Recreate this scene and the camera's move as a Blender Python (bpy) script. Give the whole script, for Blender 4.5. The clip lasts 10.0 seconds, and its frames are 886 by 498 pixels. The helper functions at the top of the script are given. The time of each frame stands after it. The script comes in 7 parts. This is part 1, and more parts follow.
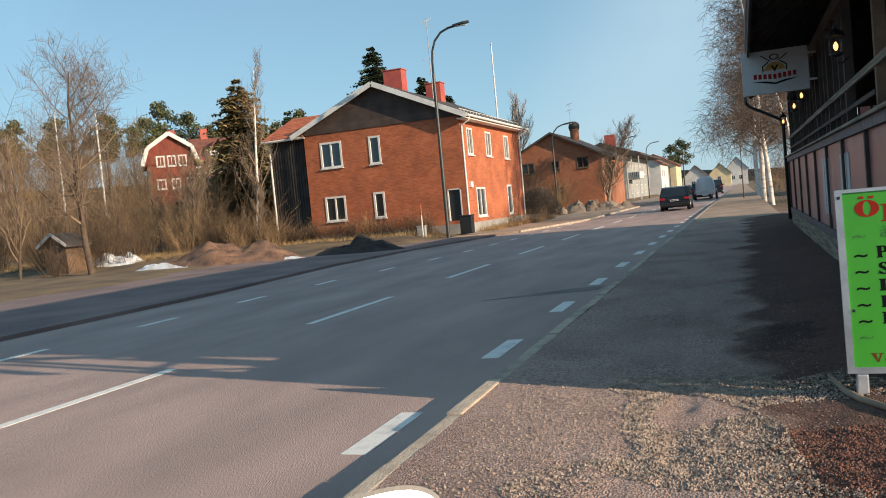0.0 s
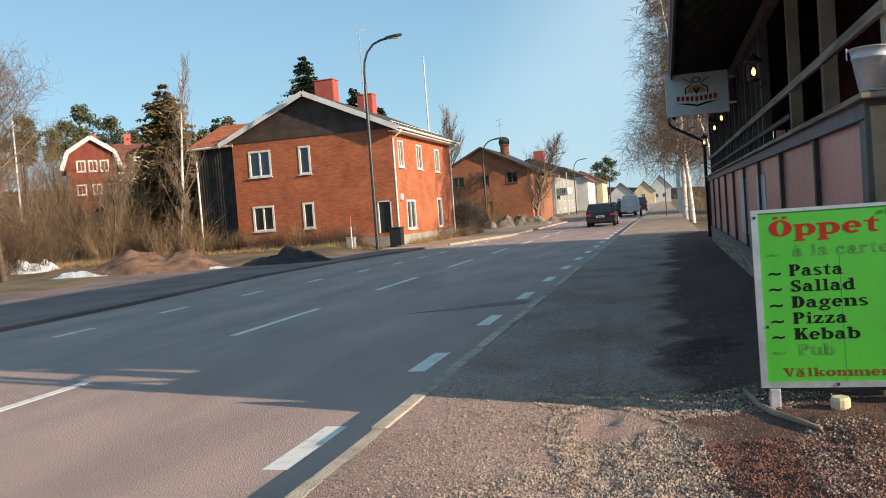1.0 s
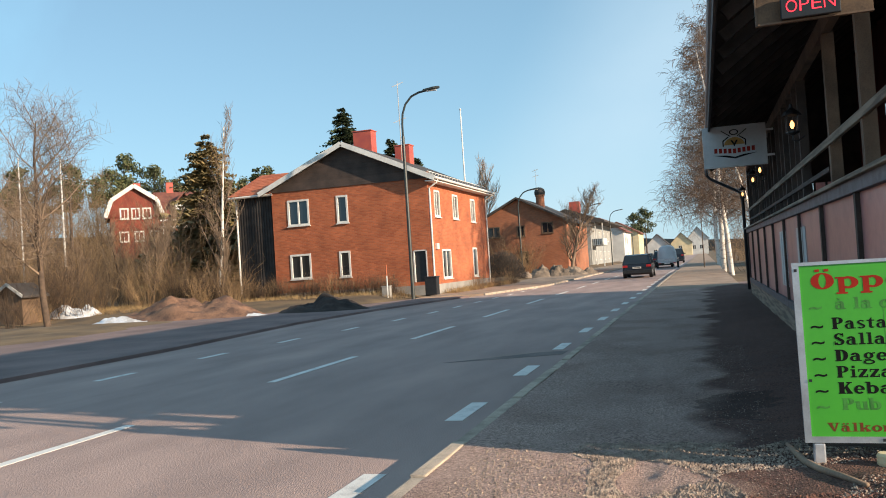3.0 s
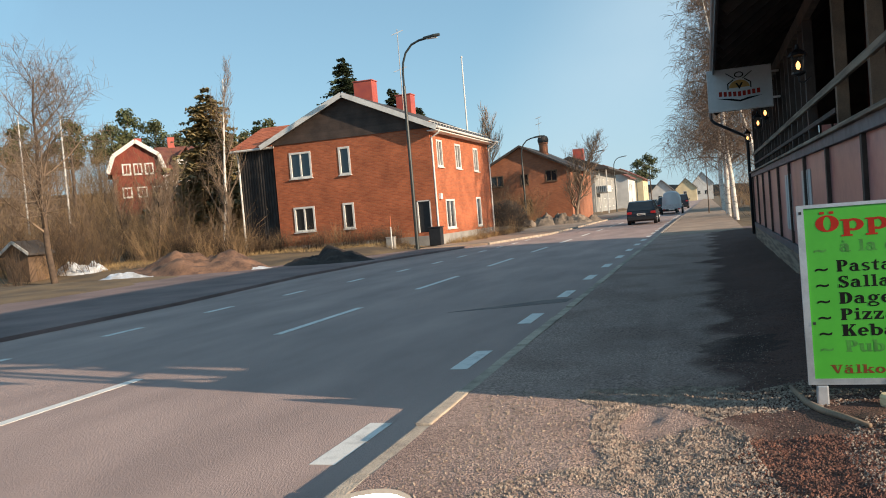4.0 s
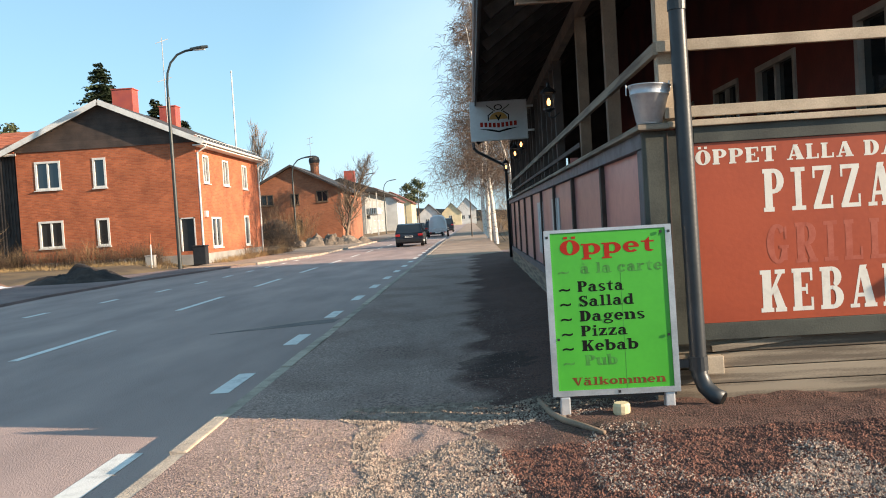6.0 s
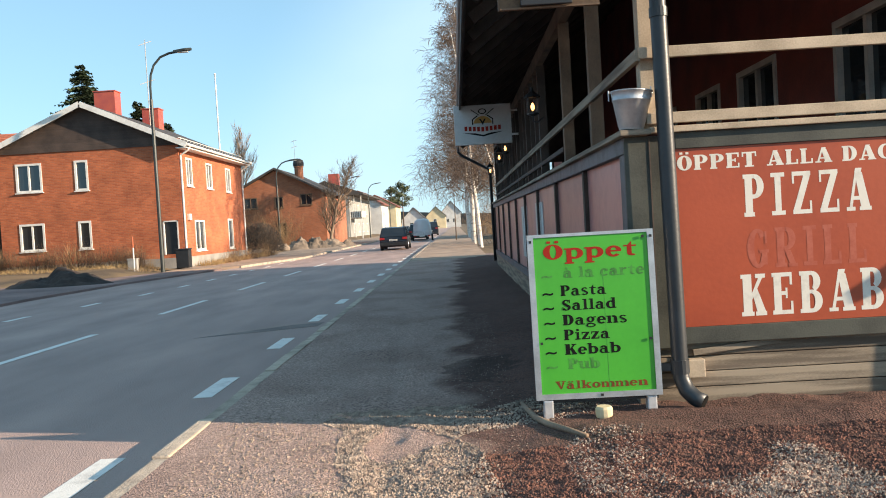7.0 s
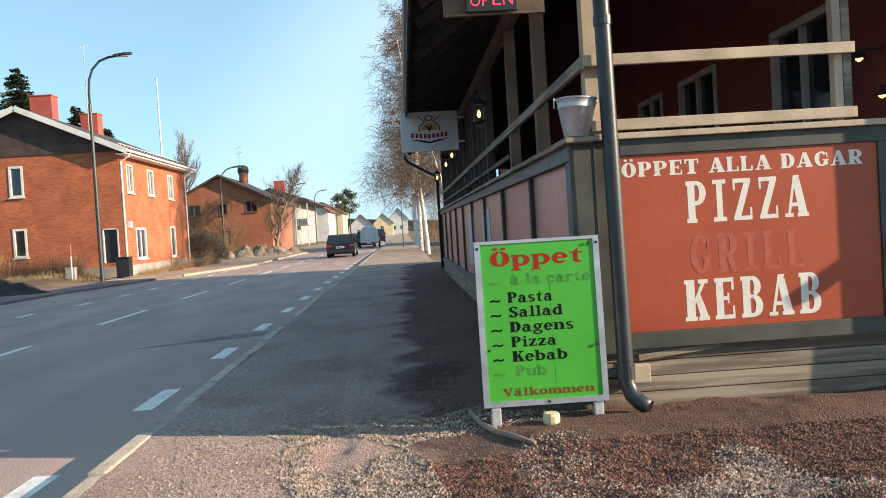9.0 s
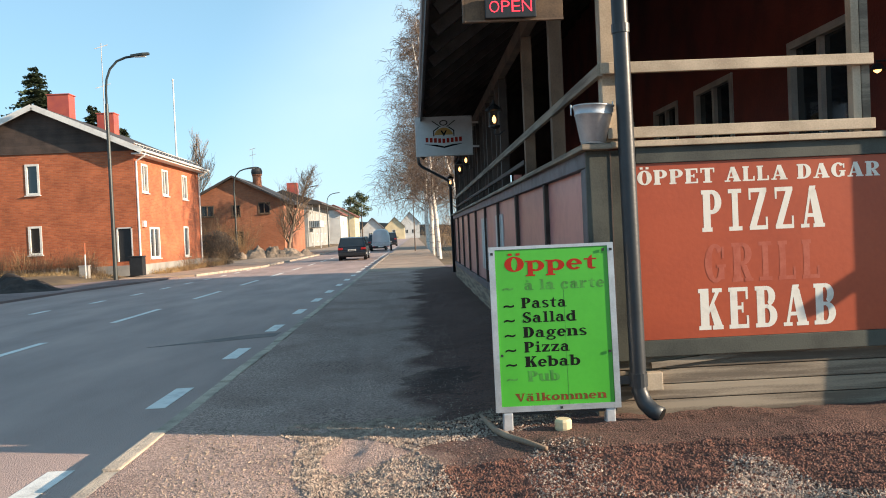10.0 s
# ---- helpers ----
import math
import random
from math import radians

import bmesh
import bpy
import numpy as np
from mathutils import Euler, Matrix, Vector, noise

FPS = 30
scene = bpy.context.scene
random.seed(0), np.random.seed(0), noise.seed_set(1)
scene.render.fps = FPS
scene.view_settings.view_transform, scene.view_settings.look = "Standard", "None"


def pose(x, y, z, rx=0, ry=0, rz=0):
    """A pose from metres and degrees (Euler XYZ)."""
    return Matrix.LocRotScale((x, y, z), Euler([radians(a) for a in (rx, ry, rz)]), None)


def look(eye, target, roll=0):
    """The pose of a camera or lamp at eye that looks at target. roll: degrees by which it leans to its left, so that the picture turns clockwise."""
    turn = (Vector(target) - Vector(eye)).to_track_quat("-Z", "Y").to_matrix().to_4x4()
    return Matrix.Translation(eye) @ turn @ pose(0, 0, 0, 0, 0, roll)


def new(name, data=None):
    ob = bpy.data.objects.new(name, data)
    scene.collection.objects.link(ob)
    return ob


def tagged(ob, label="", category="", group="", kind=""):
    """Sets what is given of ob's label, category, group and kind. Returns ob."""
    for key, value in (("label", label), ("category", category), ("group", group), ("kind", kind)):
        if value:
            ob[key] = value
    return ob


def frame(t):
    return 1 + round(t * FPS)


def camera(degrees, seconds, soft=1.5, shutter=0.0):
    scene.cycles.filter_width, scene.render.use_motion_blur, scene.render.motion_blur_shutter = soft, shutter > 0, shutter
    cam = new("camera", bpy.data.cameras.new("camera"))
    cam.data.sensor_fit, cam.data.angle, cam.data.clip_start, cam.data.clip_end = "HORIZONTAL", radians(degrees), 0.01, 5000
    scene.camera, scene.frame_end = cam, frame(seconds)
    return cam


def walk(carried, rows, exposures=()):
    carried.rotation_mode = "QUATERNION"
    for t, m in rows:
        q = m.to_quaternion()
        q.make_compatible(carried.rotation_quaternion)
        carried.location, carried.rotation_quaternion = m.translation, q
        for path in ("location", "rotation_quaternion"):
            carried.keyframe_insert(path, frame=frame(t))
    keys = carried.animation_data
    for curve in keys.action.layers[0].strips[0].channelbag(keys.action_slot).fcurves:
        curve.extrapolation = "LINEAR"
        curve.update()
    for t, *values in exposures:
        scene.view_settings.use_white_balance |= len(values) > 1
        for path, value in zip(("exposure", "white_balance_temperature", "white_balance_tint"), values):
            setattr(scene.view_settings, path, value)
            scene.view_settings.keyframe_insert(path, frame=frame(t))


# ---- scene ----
cam = camera(56.66, 10.0, 1.0)
PATH = [
    (0, look((-0.016, 0.032, 1.497), (-3.481, 9.400, 1.005), -5.37)),
    (0.5, look((-0.021, 0.019, 1.495), (-3.052, 9.540, 1.094), -4.83)),
    (1, look((-0.008, 0.045, 1.500), (-2.650, 9.681, 1.086), -4.27)),
    (1.5, look((-0.005, 0.040, 1.494), (-1.884, 9.850, 1.020), -3.33)),
    (2, look((-0.003, -0.013, 1.519), (-1.760, 9.828, 1.775), -3.63)),
    (2.5, look((-0.010, -0.050, 1.515), (-2.023, 9.741, 1.813), -3.54)),
    (2.7, look((-0.015, -0.048, 1.506), (-2.404, 9.657, 1.824), -3.58)),
    (3.8, look((-0.031, -0.026, 1.497), (-3.959, 9.166, 1.207), -4.28)),
    (4, look((-0.016, -0.008, 1.495), (-3.113, 9.493, 1.111), -4.77)),
    (4.5, look((0.032, -0.024, 1.493), (-0.720, 9.929, 0.879), -4.54)),
    (5, look((0.003, 0.004, 1.483), (-0.726, 9.956, 0.825), -3.66)),
    (5.5, look((0.016, 0.013, 1.483), (-0.645, 9.972, 0.860), -3.45)),
    (6, look((0.021, 0.003, 1.486), (-0.342, 9.991, 1.154), -3.47)),
    (7.3, look((0.031, -0.019, 1.493), (0.027, 9.976, 1.186), -3.24)),
    (7.5, look((0.044, 0.001, 1.491), (0.270, 9.993, 1.165), -3.32)),
    (8, look((0.045, 0.019, 1.494), (0.530, 10.002, 1.184), -3.57)),
    (8.5, look((0.036, 0.020, 1.492), (0.536, 10.004, 1.212), -3.36)),
    (9, look((0.031, 0.027, 1.493), (0.503, 10.013, 1.236), -3.55)),
    (9.5, look((0.022, 0.016, 1.492), (0.424, 10.006, 1.280), -3.15)),
    (10, look((0.006, 0.004, 1.492), (0.345, 9.996, 1.299), -2.55)),
]
walk(cam, PATH, [(0, 0.44), (1, 0.57), (1.5, 0.72), (2.5, 0.76), (3.8, 0.48), (4.5, 0.52), (5, 0.80), (5.5, 0.92), (6, 1.0), (7.5, 1.0), (10, 0.98)])

# ---- light ----
SUN_TO = Vector((1.0, -0.255, 0.33)).normalized()          # towards the sun, low over the restaurant's roof
world = bpy.data.worlds.new("world")
scene.world = world
world.use_nodes = True
wn, wl = world.node_tree.nodes, world.node_tree.links
sky = wn.new("ShaderNodeTexSky")
sky.sky_type, sky.sun_disc = "NISHITA", False
sky.sun_elevation, sky.sun_rotation = math.asin(SUN_TO.z), math.atan2(SUN_TO.x, SUN_TO.y)
sky.air_density, sky.dust_density, sky.ozone_density = 1.0, 0.3, 1.6
wcoord = wn.new("ShaderNodeTexCoord")
wmap = wn.new("ShaderNodeMapping")
wmap.inputs["Rotation"].default_value = (0.2, 0.35, 0.5)
wmap.inputs["Scale"].default_value = (1.2, 4.0, 1.6)
wnoise = wn.new("ShaderNodeTexNoise")
wnoise.inputs["Scale"].default_value, wnoise.inputs["Detail"].default_value = 1.3, 7.0
wramp = wn.new("ShaderNodeValToRGB")
wramp.color_ramp.elements[0].position, wramp.color_ramp.elements[1].position = 0.45, 0.66
wramp.color_ramp.elements[0].color = (0, 0, 0, 1)
wramp.color_ramp.elements[1].color = (0.8, 0.8, 0.8, 1)
wmix = wn.new("ShaderNodeMix")
wmix.data_type = "RGBA"
wmix.inputs["B"].default_value = (3.2, 6.2, 8.4, 1)
# haze thickens towards the horizon, thin cloud streaks lie in it
wsep = wn.new("ShaderNodeSeparateXYZ")
whaze = wn.new("ShaderNodeMapRange")
whaze.inputs["From Min"].default_value, whaze.inputs["From Max"].default_value = 0.0, 0.45
whaze.inputs["To Min"].default_value, whaze.inputs["To Max"].default_value = 0.62, 0.31
wadd = wn.new("ShaderNodeMath")
wadd.operation, wadd.use_clamp = "MULTIPLY_ADD", True
wadd.inputs[1].default_value = 0.48
wl.new(wcoord.outputs["Generated"], wsep.inputs[0])
wl.new(wsep.outputs["Z"], whaze.inputs["Value"])
wl.new(wcoord.outputs["Generated"], wmap.inputs["Vector"])
wl.new(wmap.outputs["Vector"], wnoise.inputs["Vector"])
wl.new(wnoise.outputs["Fac"], wramp.inputs["Fac"])
wl.new(wramp.outputs["Color"], wadd.inputs[0])
wl.new(whaze.outputs["Result"], wadd.inputs[2])
wl.new(wadd.outputs[0], wmix.inputs["Factor"])
wl.new(sky.outputs["Color"], wmix.inputs["A"])
# one broad veil of high cloud climbing from the street's end
wdot = wn.new("ShaderNodeVectorMath")
wdot.operation = "DOT_PRODUCT"
wdot.inputs[1].default_value = (0.838, 0.146, -0.526)
wabs = wn.new("ShaderNodeMath")
wabs.operation = "ABSOLUTE"
wband = wn.new("ShaderNodeMapRange")
wband.interpolation_type = "SMOOTHSTEP"
wband.inputs["From Min"].default_value, wband.inputs["From Max"].default_value = 0.17, 0.0
wband.inputs["To Min"].default_value, wband.inputs["To Max"].default_value = 0.0, 1.0
wveil = wn.new("ShaderNodeMath")
wveil.operation = "MULTIPLY"
wsoft = wn.new("ShaderNodeMapRange")
wsoft.inputs["From Min"].default_value, wsoft.inputs["From Max"].default_value = 0.28, 0.68
wsoft.inputs["To Min"].default_value, wsoft.inputs["To Max"].default_value = 0.30, 0.95
wtop = wn.new("ShaderNodeMix")
wtop.data_type = "RGBA"
wtop.inputs["B"].default_value = (5.4, 6.9, 7.9, 1)
wl.new(wcoord.outputs["Generated"], wdot.inputs[0])
wl.new(wdot.outputs["Value"], wabs.inputs[0])
wl.new(wabs.outputs[0], wband.inputs["Value"])
wl.new(wnoise.outputs["Fac"], wsoft.inputs["Value"])
wl.new(wband.outputs["Result"], wveil.inputs[0])
wl.new(wsoft.outputs["Result"], wveil.inputs[1])
wl.new(wveil.outputs[0], wtop.inputs["Factor"])
wl.new(wmix.outputs["Result"], wtop.inputs["A"])
wl.new(wtop.outputs["Result"], wn["Background"].inputs["Color"])
wn["Background"].inputs["Strength"].default_value = 0.081
sun = new("sun", bpy.data.lights.new("sun", "SUN"))
sun.data.energy, sun.data.angle, sun.data.color = 5.0, radians(0.55), (1.0, 0.80, 0.59)
sun.matrix_world = look((40, -10, 25), Vector((40, -10, 25)) - SUN_TO)


# ---- materials ----
def mat(name, c1, c2=None, scale=3.0, rough=0.8, bump=0.15, bscale=60.0, metal=0.0, rnd=0.0, stretch=(1, 1, 1), spec=0.5, local=False, contrast=(0.35, 0.65)):
    """Two colours mixed at two scales by position, with fine relief; rnd varies it from object to object."""
    m = bpy.data.materials.new(name)
    m.use_nodes = True
    n, l = m.node_tree.nodes, m.node_tree.links
    b = n["Principled BSDF"]
    b.inputs["Roughness"].default_value, b.inputs["Metallic"].default_value = rough, metal
    b.inputs["Specular IOR Level"].default_value = spec
    c2 = c2 or tuple(v * 0.72 for v in c1)
    if local:
        pos = n.new("ShaderNodeTexCoord").outputs["Object"]
    else:
        pos = n.new("ShaderNodeNewGeometry").outputs["Position"]
    mp = n.new("ShaderNodeMapping")
    mp.inputs["Scale"].default_value = stretch
    l.new(pos, mp.inputs["Vector"])
    big, fine = n.new("ShaderNodeTexNoise"), n.new("ShaderNodeTexNoise")
    big.inputs["Scale"].default_value, big.inputs["Detail"].default_value = scale, 8.0
    fine.inputs["Scale"].default_value, fine.inputs["Detail"].default_value = bscale, 4.0
    l.new(mp.outputs["Vector"], big.inputs["Vector"])
    l.new(mp.outputs["Vector"], fine.inputs["Vector"])
    add = n.new("ShaderNodeMath")
    add.operation = "MULTIPLY_ADD"
    add.inputs[1].default_value = 0.35
    l.new(fine.outputs["Fac"], add.inputs[0])
    sub = n.new("ShaderNodeMath")
    sub.operation = "MULTIPLY_ADD"
    sub.inputs[1].default_value, sub.inputs[2].default_value = 1.0, -0.17
    l.new(big.outputs["Fac"], sub.inputs[0])
    l.new(sub.outputs[0], add.inputs[2])
    ramp = n.new("ShaderNodeValToRGB")
    ramp.color_ramp.elements[0].position, ramp.color_ramp.elements[1].position = contrast
    ramp.color_ramp.elements[0].color, ramp.color_ramp.elements[1].color = (*c2, 1), (*c1, 1)
    l.new(add.outputs[0], ramp.inputs["Fac"])
    out = ramp.outputs["Color"]
    if rnd:
        info = n.new("ShaderNodeObjectInfo")
        mr = n.new("ShaderNodeMapRange")
        mr.inputs["To Min"].default_value, mr.inputs["To Max"].default_value = 1 - rnd, 1 + rnd
        l.new(info.outputs["Random"], mr.inputs["Value"])
        hsv = n.new("ShaderNodeHueSaturation")
        l.new(mr.outputs["Result"], hsv.inputs["Value"])
        l.new(out, hsv.inputs["Color"])
        out = hsv.outputs["Color"]
    l.new(out, b.inputs["Base Color"])
    if bump:
        bp = n.new("ShaderNodeBump")
        bp.inputs["Strength"].default_value, bp.inputs["Distance"].default_value = bump, 0.02
        l.new(fine.outputs["Fac"], bp.inputs["Height"])
        l.new(bp.outputs["Normal"], b.inputs["Normal"])
    return m


def glass_mat(name, tint=(0.02, 0.025, 0.03), rough=0.04):
    """Dark window glass that mirrors the sky and lets a little light through."""
    m = bpy.data.materials.new(name)
    m.use_nodes = True
    n, l = m.node_tree.nodes, m.node_tree.links
    b = n["Principled BSDF"]
    b.inputs["Base Color"].default_value, b.inputs["Roughness"].default_value = (*tint, 1), rough
    b.inputs["Specular IOR Level"].default_value = 0.8
    return m


def glow_mat(name, color, strength):
    m = bpy.data.materials.new(name)
    m.use_nodes = True
    b = m.node_tree.nodes["Principled BSDF"]
    b.inputs["Base Color"].default_value = (*color, 1)
    b.inputs["Emission Color"].default_value, b.inputs["Emission Strength"].default_value = (*color, 1), strength
    return m


def brick_mat(name, c1, c2, mortar, bw=0.25, bh=0.075):
    m = bpy.data.materials.new(name)
    m.use_nodes = True
    n, l = m.node_tree.nodes, m.node_tree.links
    b = n["Principled BSDF"]
    b.inputs["Roughness"].default_value = 0.85
    geo = n.new("ShaderNodeNewGeometry")
    sep, comb = n.new("ShaderNodeSeparateXYZ"), n.new("ShaderNodeCombineXYZ")
    l.new(geo.outputs["Position"], sep.inputs[0])
    add = n.new("ShaderNodeMath")
    l.new(sep.outputs["X"], add.inputs[0])
    l.new(sep.outputs["Y"], add.inputs[1])
    l.new(add.outputs[0], comb.inputs["X"])
    l.new(sep.outputs["Z"], comb.inputs["Y"])
    br = n.new("ShaderNodeTexBrick")
    br.inputs["Scale"].default_value = 1.0
    br.inputs["Brick Width"].default_value, br.inputs["Row Height"].default_value = bw, bh
    br.inputs["Mortar Size"].default_value = 0.008
    br.inputs["Color1"].default_value, br.inputs["Color2"].default_value, br.inputs["Mortar"].default_value = (*c1, 1), (*c2, 1), (*mortar, 1)
    l.new(comb.outputs[0], br.inputs["Vector"])
    nz = n.new("ShaderNodeTexNoise")
    nz.inputs["Scale"].default_value, nz.inputs["Detail"].default_value = 0.9, 8.0
    l.new(geo.outputs["Position"], nz.inputs["Vector"])
    mr = n.new("ShaderNodeMapRange")
    mr.inputs["From Min"].default_value, mr.inputs["From Max"].default_value = 0.3, 0.7
    mr.inputs["To Min"].default_value, mr.inputs["To Max"].default_value = 0.78, 1.18
    l.new(nz.outputs["Fac"], mr.inputs["Value"])
    hsv = n.new("ShaderNodeHueSaturation")
    l.new(mr.outputs["Result"], hsv.inputs["Value"])
    l.new(br.outputs["Color"], hsv.inputs["Color"])
    l.new(hsv.outputs["Color"], b.inputs["Base Color"])
    bp = n.new("ShaderNodeBump")
    bp.inputs["Strength"].default_value, bp.inputs["Distance"].default_value = 0.4, 0.01
    bp.invert = True
    l.new(br.outputs["Fac"], bp.inputs["Height"])
    l.new(bp.outputs["Normal"], b.inputs["Normal"])
    return m


M = {}
M["asphalt"] = mat("asphalt", (0.445, 0.318, 0.276), (0.275, 0.198, 0.176), 0.7, 0.85, 0.7, 75, contrast=(0.26, 0.74), stretch=(1.6, 0.45, 1))
M["lot"] = mat("lot_asphalt", (0.25, 0.172, 0.155), (0.15, 0.103, 0.094), 0.5, 0.9, 0.5, 120)
M["kerb"] = mat("kerb_stone", (0.52, 0.42, 0.32), (0.30, 0.24, 0.19), 4, 0.9, 0.5, 70, rnd=0.15)
M["beige"] = mat("sanded_pavement", (0.40, 0.285, 0.205), (0.26, 0.185, 0.135), 0.8, 0.95, 0.5, 90)
M["earth"] = mat("dry_grass_earth", (0.21, 0.140, 0.072), (0.085, 0.060, 0.038), 0.5, 0.95, 0.6, 30)
M["line"] = mat("road_paint", (0.74, 0.71, 0.66), (0.42, 0.40, 0.37), 6, 0.7, 0.2, 90, contrast=(0.2, 0.5))
M["wood_new"] = mat("weathered_pine", (0.50, 0.40, 0.29), (0.30, 0.235, 0.165), 2.5, 0.75, 0.08, 90, rnd=0.12, stretch=(1, 1, 1))
M["plank"] = mat("grey_pine_plank", (0.30, 0.245, 0.180), (0.125, 0.098, 0.072), 2.0, 0.8, 0.08, 90, rnd=0.18, stretch=(0.5, 0.5, 9), contrast=(0.40, 0.60))
M["post"] = mat("brown_timber", (0.19, 0.12, 0.075), (0.10, 0.065, 0.042), 3, 0.8, 0.08, 90, rnd=0.15)
M["dark_wood"] = mat("dark_stained_timber", (0.085, 0.062, 0.050), (0.042, 0.031, 0.026), 3, 0.75, 0.08, 90, rnd=0.2)
M["frame_green"] = mat("grey_green_paint", (0.066, 0.070, 0.056), (0.030, 0.032, 0.027), 4, 0.6, 0.08, 90, contrast=(0.3, 0.6))
M["frame_blue"] = mat("blue_grey_paint", (0.10, 0.11, 0.125), (0.045, 0.05, 0.058), 6, 0.55, 0.08, 90, contrast=(0.35, 0.6))
M["pink"] = mat("faded_pink_panel", (0.40, 0.20, 0.19), (0.25, 0.115, 0.115), 1.1, 0.35, 0.03, 12, rnd=0.15)
M["red_panel"] = mat("red_painted_panel", (0.41, 0.074, 0.026), (0.34, 0.058, 0.021), 1.5, 0.45, 0.05, 30)
M["red_wall"] = mat("red_wooden_wall", (0.19, 0.032, 0.018), (0.12, 0.020, 0.013), 2, 0.8, 0.2, 40)
M["white"] = mat("white_paint", (0.78, 0.76, 0.71), (0.62, 0.60, 0.56), 3, 0.55, 0.1, 40)
M["sign_face"] = mat("white_sign_face", (0.62, 0.63, 0.63), (0.52, 0.53, 0.53), 3, 0.4, 0.02, 20)
M["alu"] = mat("aluminium", (0.62, 0.62, 0.62), (0.48, 0.48, 0.48), 8, 0.42, 0.05, 80, metal=0.85)
M["zinc"] = mat("galvanised_zinc", (0.62, 0.63, 0.64), (0.45, 0.46, 0.48), 9, 0.50, 0.1, 40, metal=0.6)
M["pipe"] = mat("dark_grey_downpipe", (0.030, 0.036, 0.042), (0.020, 0.024, 0.028), 4, 0.42, 0.05, 40)
M["green"] = mat("green_sign_board", (0.068, 0.40, 0.032), (0.056, 0.345, 0.027), 2, 0.35, 0.02, 30)
M["black"] = mat("black_lettering", (0.010, 0.010, 0.010), (0.006, 0.006, 0.006), 5, 0.7, 0.0, spec=0.12)
M["red_ink"] = mat("red_lettering", (0.36, 0.022, 0.010), (0.27, 0.016, 0.008), 5, 0.6, 0.0, spec=0.2)
M["dull_ink"] = mat("worn_red_lettering", (0.22, 0.040, 0.018), (0.12, 0.05, 0.015), 30, 0.6, 0.0, spec=0.2)
M["faded"] = mat("faded_lettering", (0.060, 0.28, 0.038), (0.042, 0.175, 0.027), 22, 0.5, 0.0, contrast=(0.4, 0.6))
M["ghost"] = mat("ghost_lettering", (0.43, 0.105, 0.060), (0.37, 0.075, 0.038), 18, 0.5, 0.0)
M["cream_ink"] = mat("cream_lettering", (0.74, 0.70, 0.62), (0.62, 0.58, 0.51), 14, 0.5, 0.05, contrast=(0.25, 0.5))
M["plastic"] = mat("black_plastic", (0.020, 0.020, 0.022), (0.014, 0.014, 0.015), 6, 0.45, 0.05)
M["ply"] = mat("rough_plywood", (0.15, 0.095, 0.055), (0.065, 0.042, 0.028), 5, 0.85, 0.08, 90)
M["brick"] = brick_mat("red_brick", (0.50, 0.142, 0.056), (0.35, 0.088, 0.035), (0.34, 0.15, 0.085))
M["brick2"] = brick_mat("brown_brick", (0.42, 0.150, 0.070), (0.31, 0.105, 0.050), (0.30, 0.18, 0.12))
M["clad"] = mat("black_stained_cladding", (0.050, 0.043, 0.040), (0.026, 0.022, 0.021), 2, 0.8, 0.2, 30, rnd=0.2)
M["gable"] = mat("grey_brown_boarding", (0.090, 0.062, 0.050), (0.050, 0.036, 0.030), 1.5, 0.8, 0.2, 30, rnd=0.15)
M["tile"] = mat("orange_roof_tile", (0.55, 0.16, 0.07), (0.38, 0.10, 0.045), 2, 0.75, 0.3, 20, rnd=0.1)
M["roof_dark"] = mat("dark_roofing", (0.07, 0.06, 0.055), (0.04, 0.035, 0.033), 1.5, 0.8, 0.3, 30)
M["roof_red"] = mat("old_red_tile_roof", (0.22, 0.075, 0.05), (0.13, 0.045, 0.035), 1.0, 0.8, 0.3, 12)
M["chimney"] = mat("red_sheet_metal", (0.48, 0.10, 0.06), (0.38, 0.075, 0.06), 2, 0.5, 0.05, 20)
M["concrete"] = mat("grey_render", (0.36, 0.34, 0.31), (0.25, 0.235, 0.215), 1.2, 0.9, 0.3, 40)
M["falu"] = mat("deep_red_boarding", (0.24, 0.050, 0.030), (0.16, 0.034, 0.022), 1.5, 0.85, 0.2, 30)
M["cream"] = mat("cream_render", (0.70, 0.58, 0.36), (0.58, 0.48, 0.30), 0.8, 0.85, 0.1, 30)
M["wht_wall"] = mat("pale_render", (0.66, 0.65, 0.62), (0.52, 0.51, 0.49), 0.6, 0.85, 0.1, 30)
M["grey_wall"] = mat("pale_grey_cladding", (0.36, 0.36, 0.34), (0.25, 0.25, 0.24), 0.7, 0.8, 0.1, 30)
M["glass"] = glass_mat("window_glass")
M["lamp_post"] = mat("dark_green_steel", (0.040, 0.048, 0.045), (0.025, 0.030, 0.029), 3, 0.45, 0.05)
M["bark"] = mat("brown_bark", (0.13, 0.088, 0.060), (0.065, 0.045, 0.033), 6, 0.9, 0.5, 30)
M["twig"] = mat("pale_twigs", (0.31, 0.220, 0.150), (0.17, 0.118, 0.082), 2, 0.9, 0.0, rnd=0.25)
M["shrub"] = mat("dry_shrub_twigs", (0.37, 0.245, 0.125), (0.16, 0.100, 0.055), 1.2, 0.9, 0.0, rnd=0.3)
M["shrub_dark"] = mat("dark_shrub_twigs", (0.14, 0.090, 0.055), (0.055, 0.038, 0.028), 1.2, 0.9, 0.0, rnd=0.3)
M["dark_twig"] = mat("dark_bush_twigs", (0.060, 0.045, 0.036), (0.030, 0.024, 0.020), 2, 0.9, 0.0)
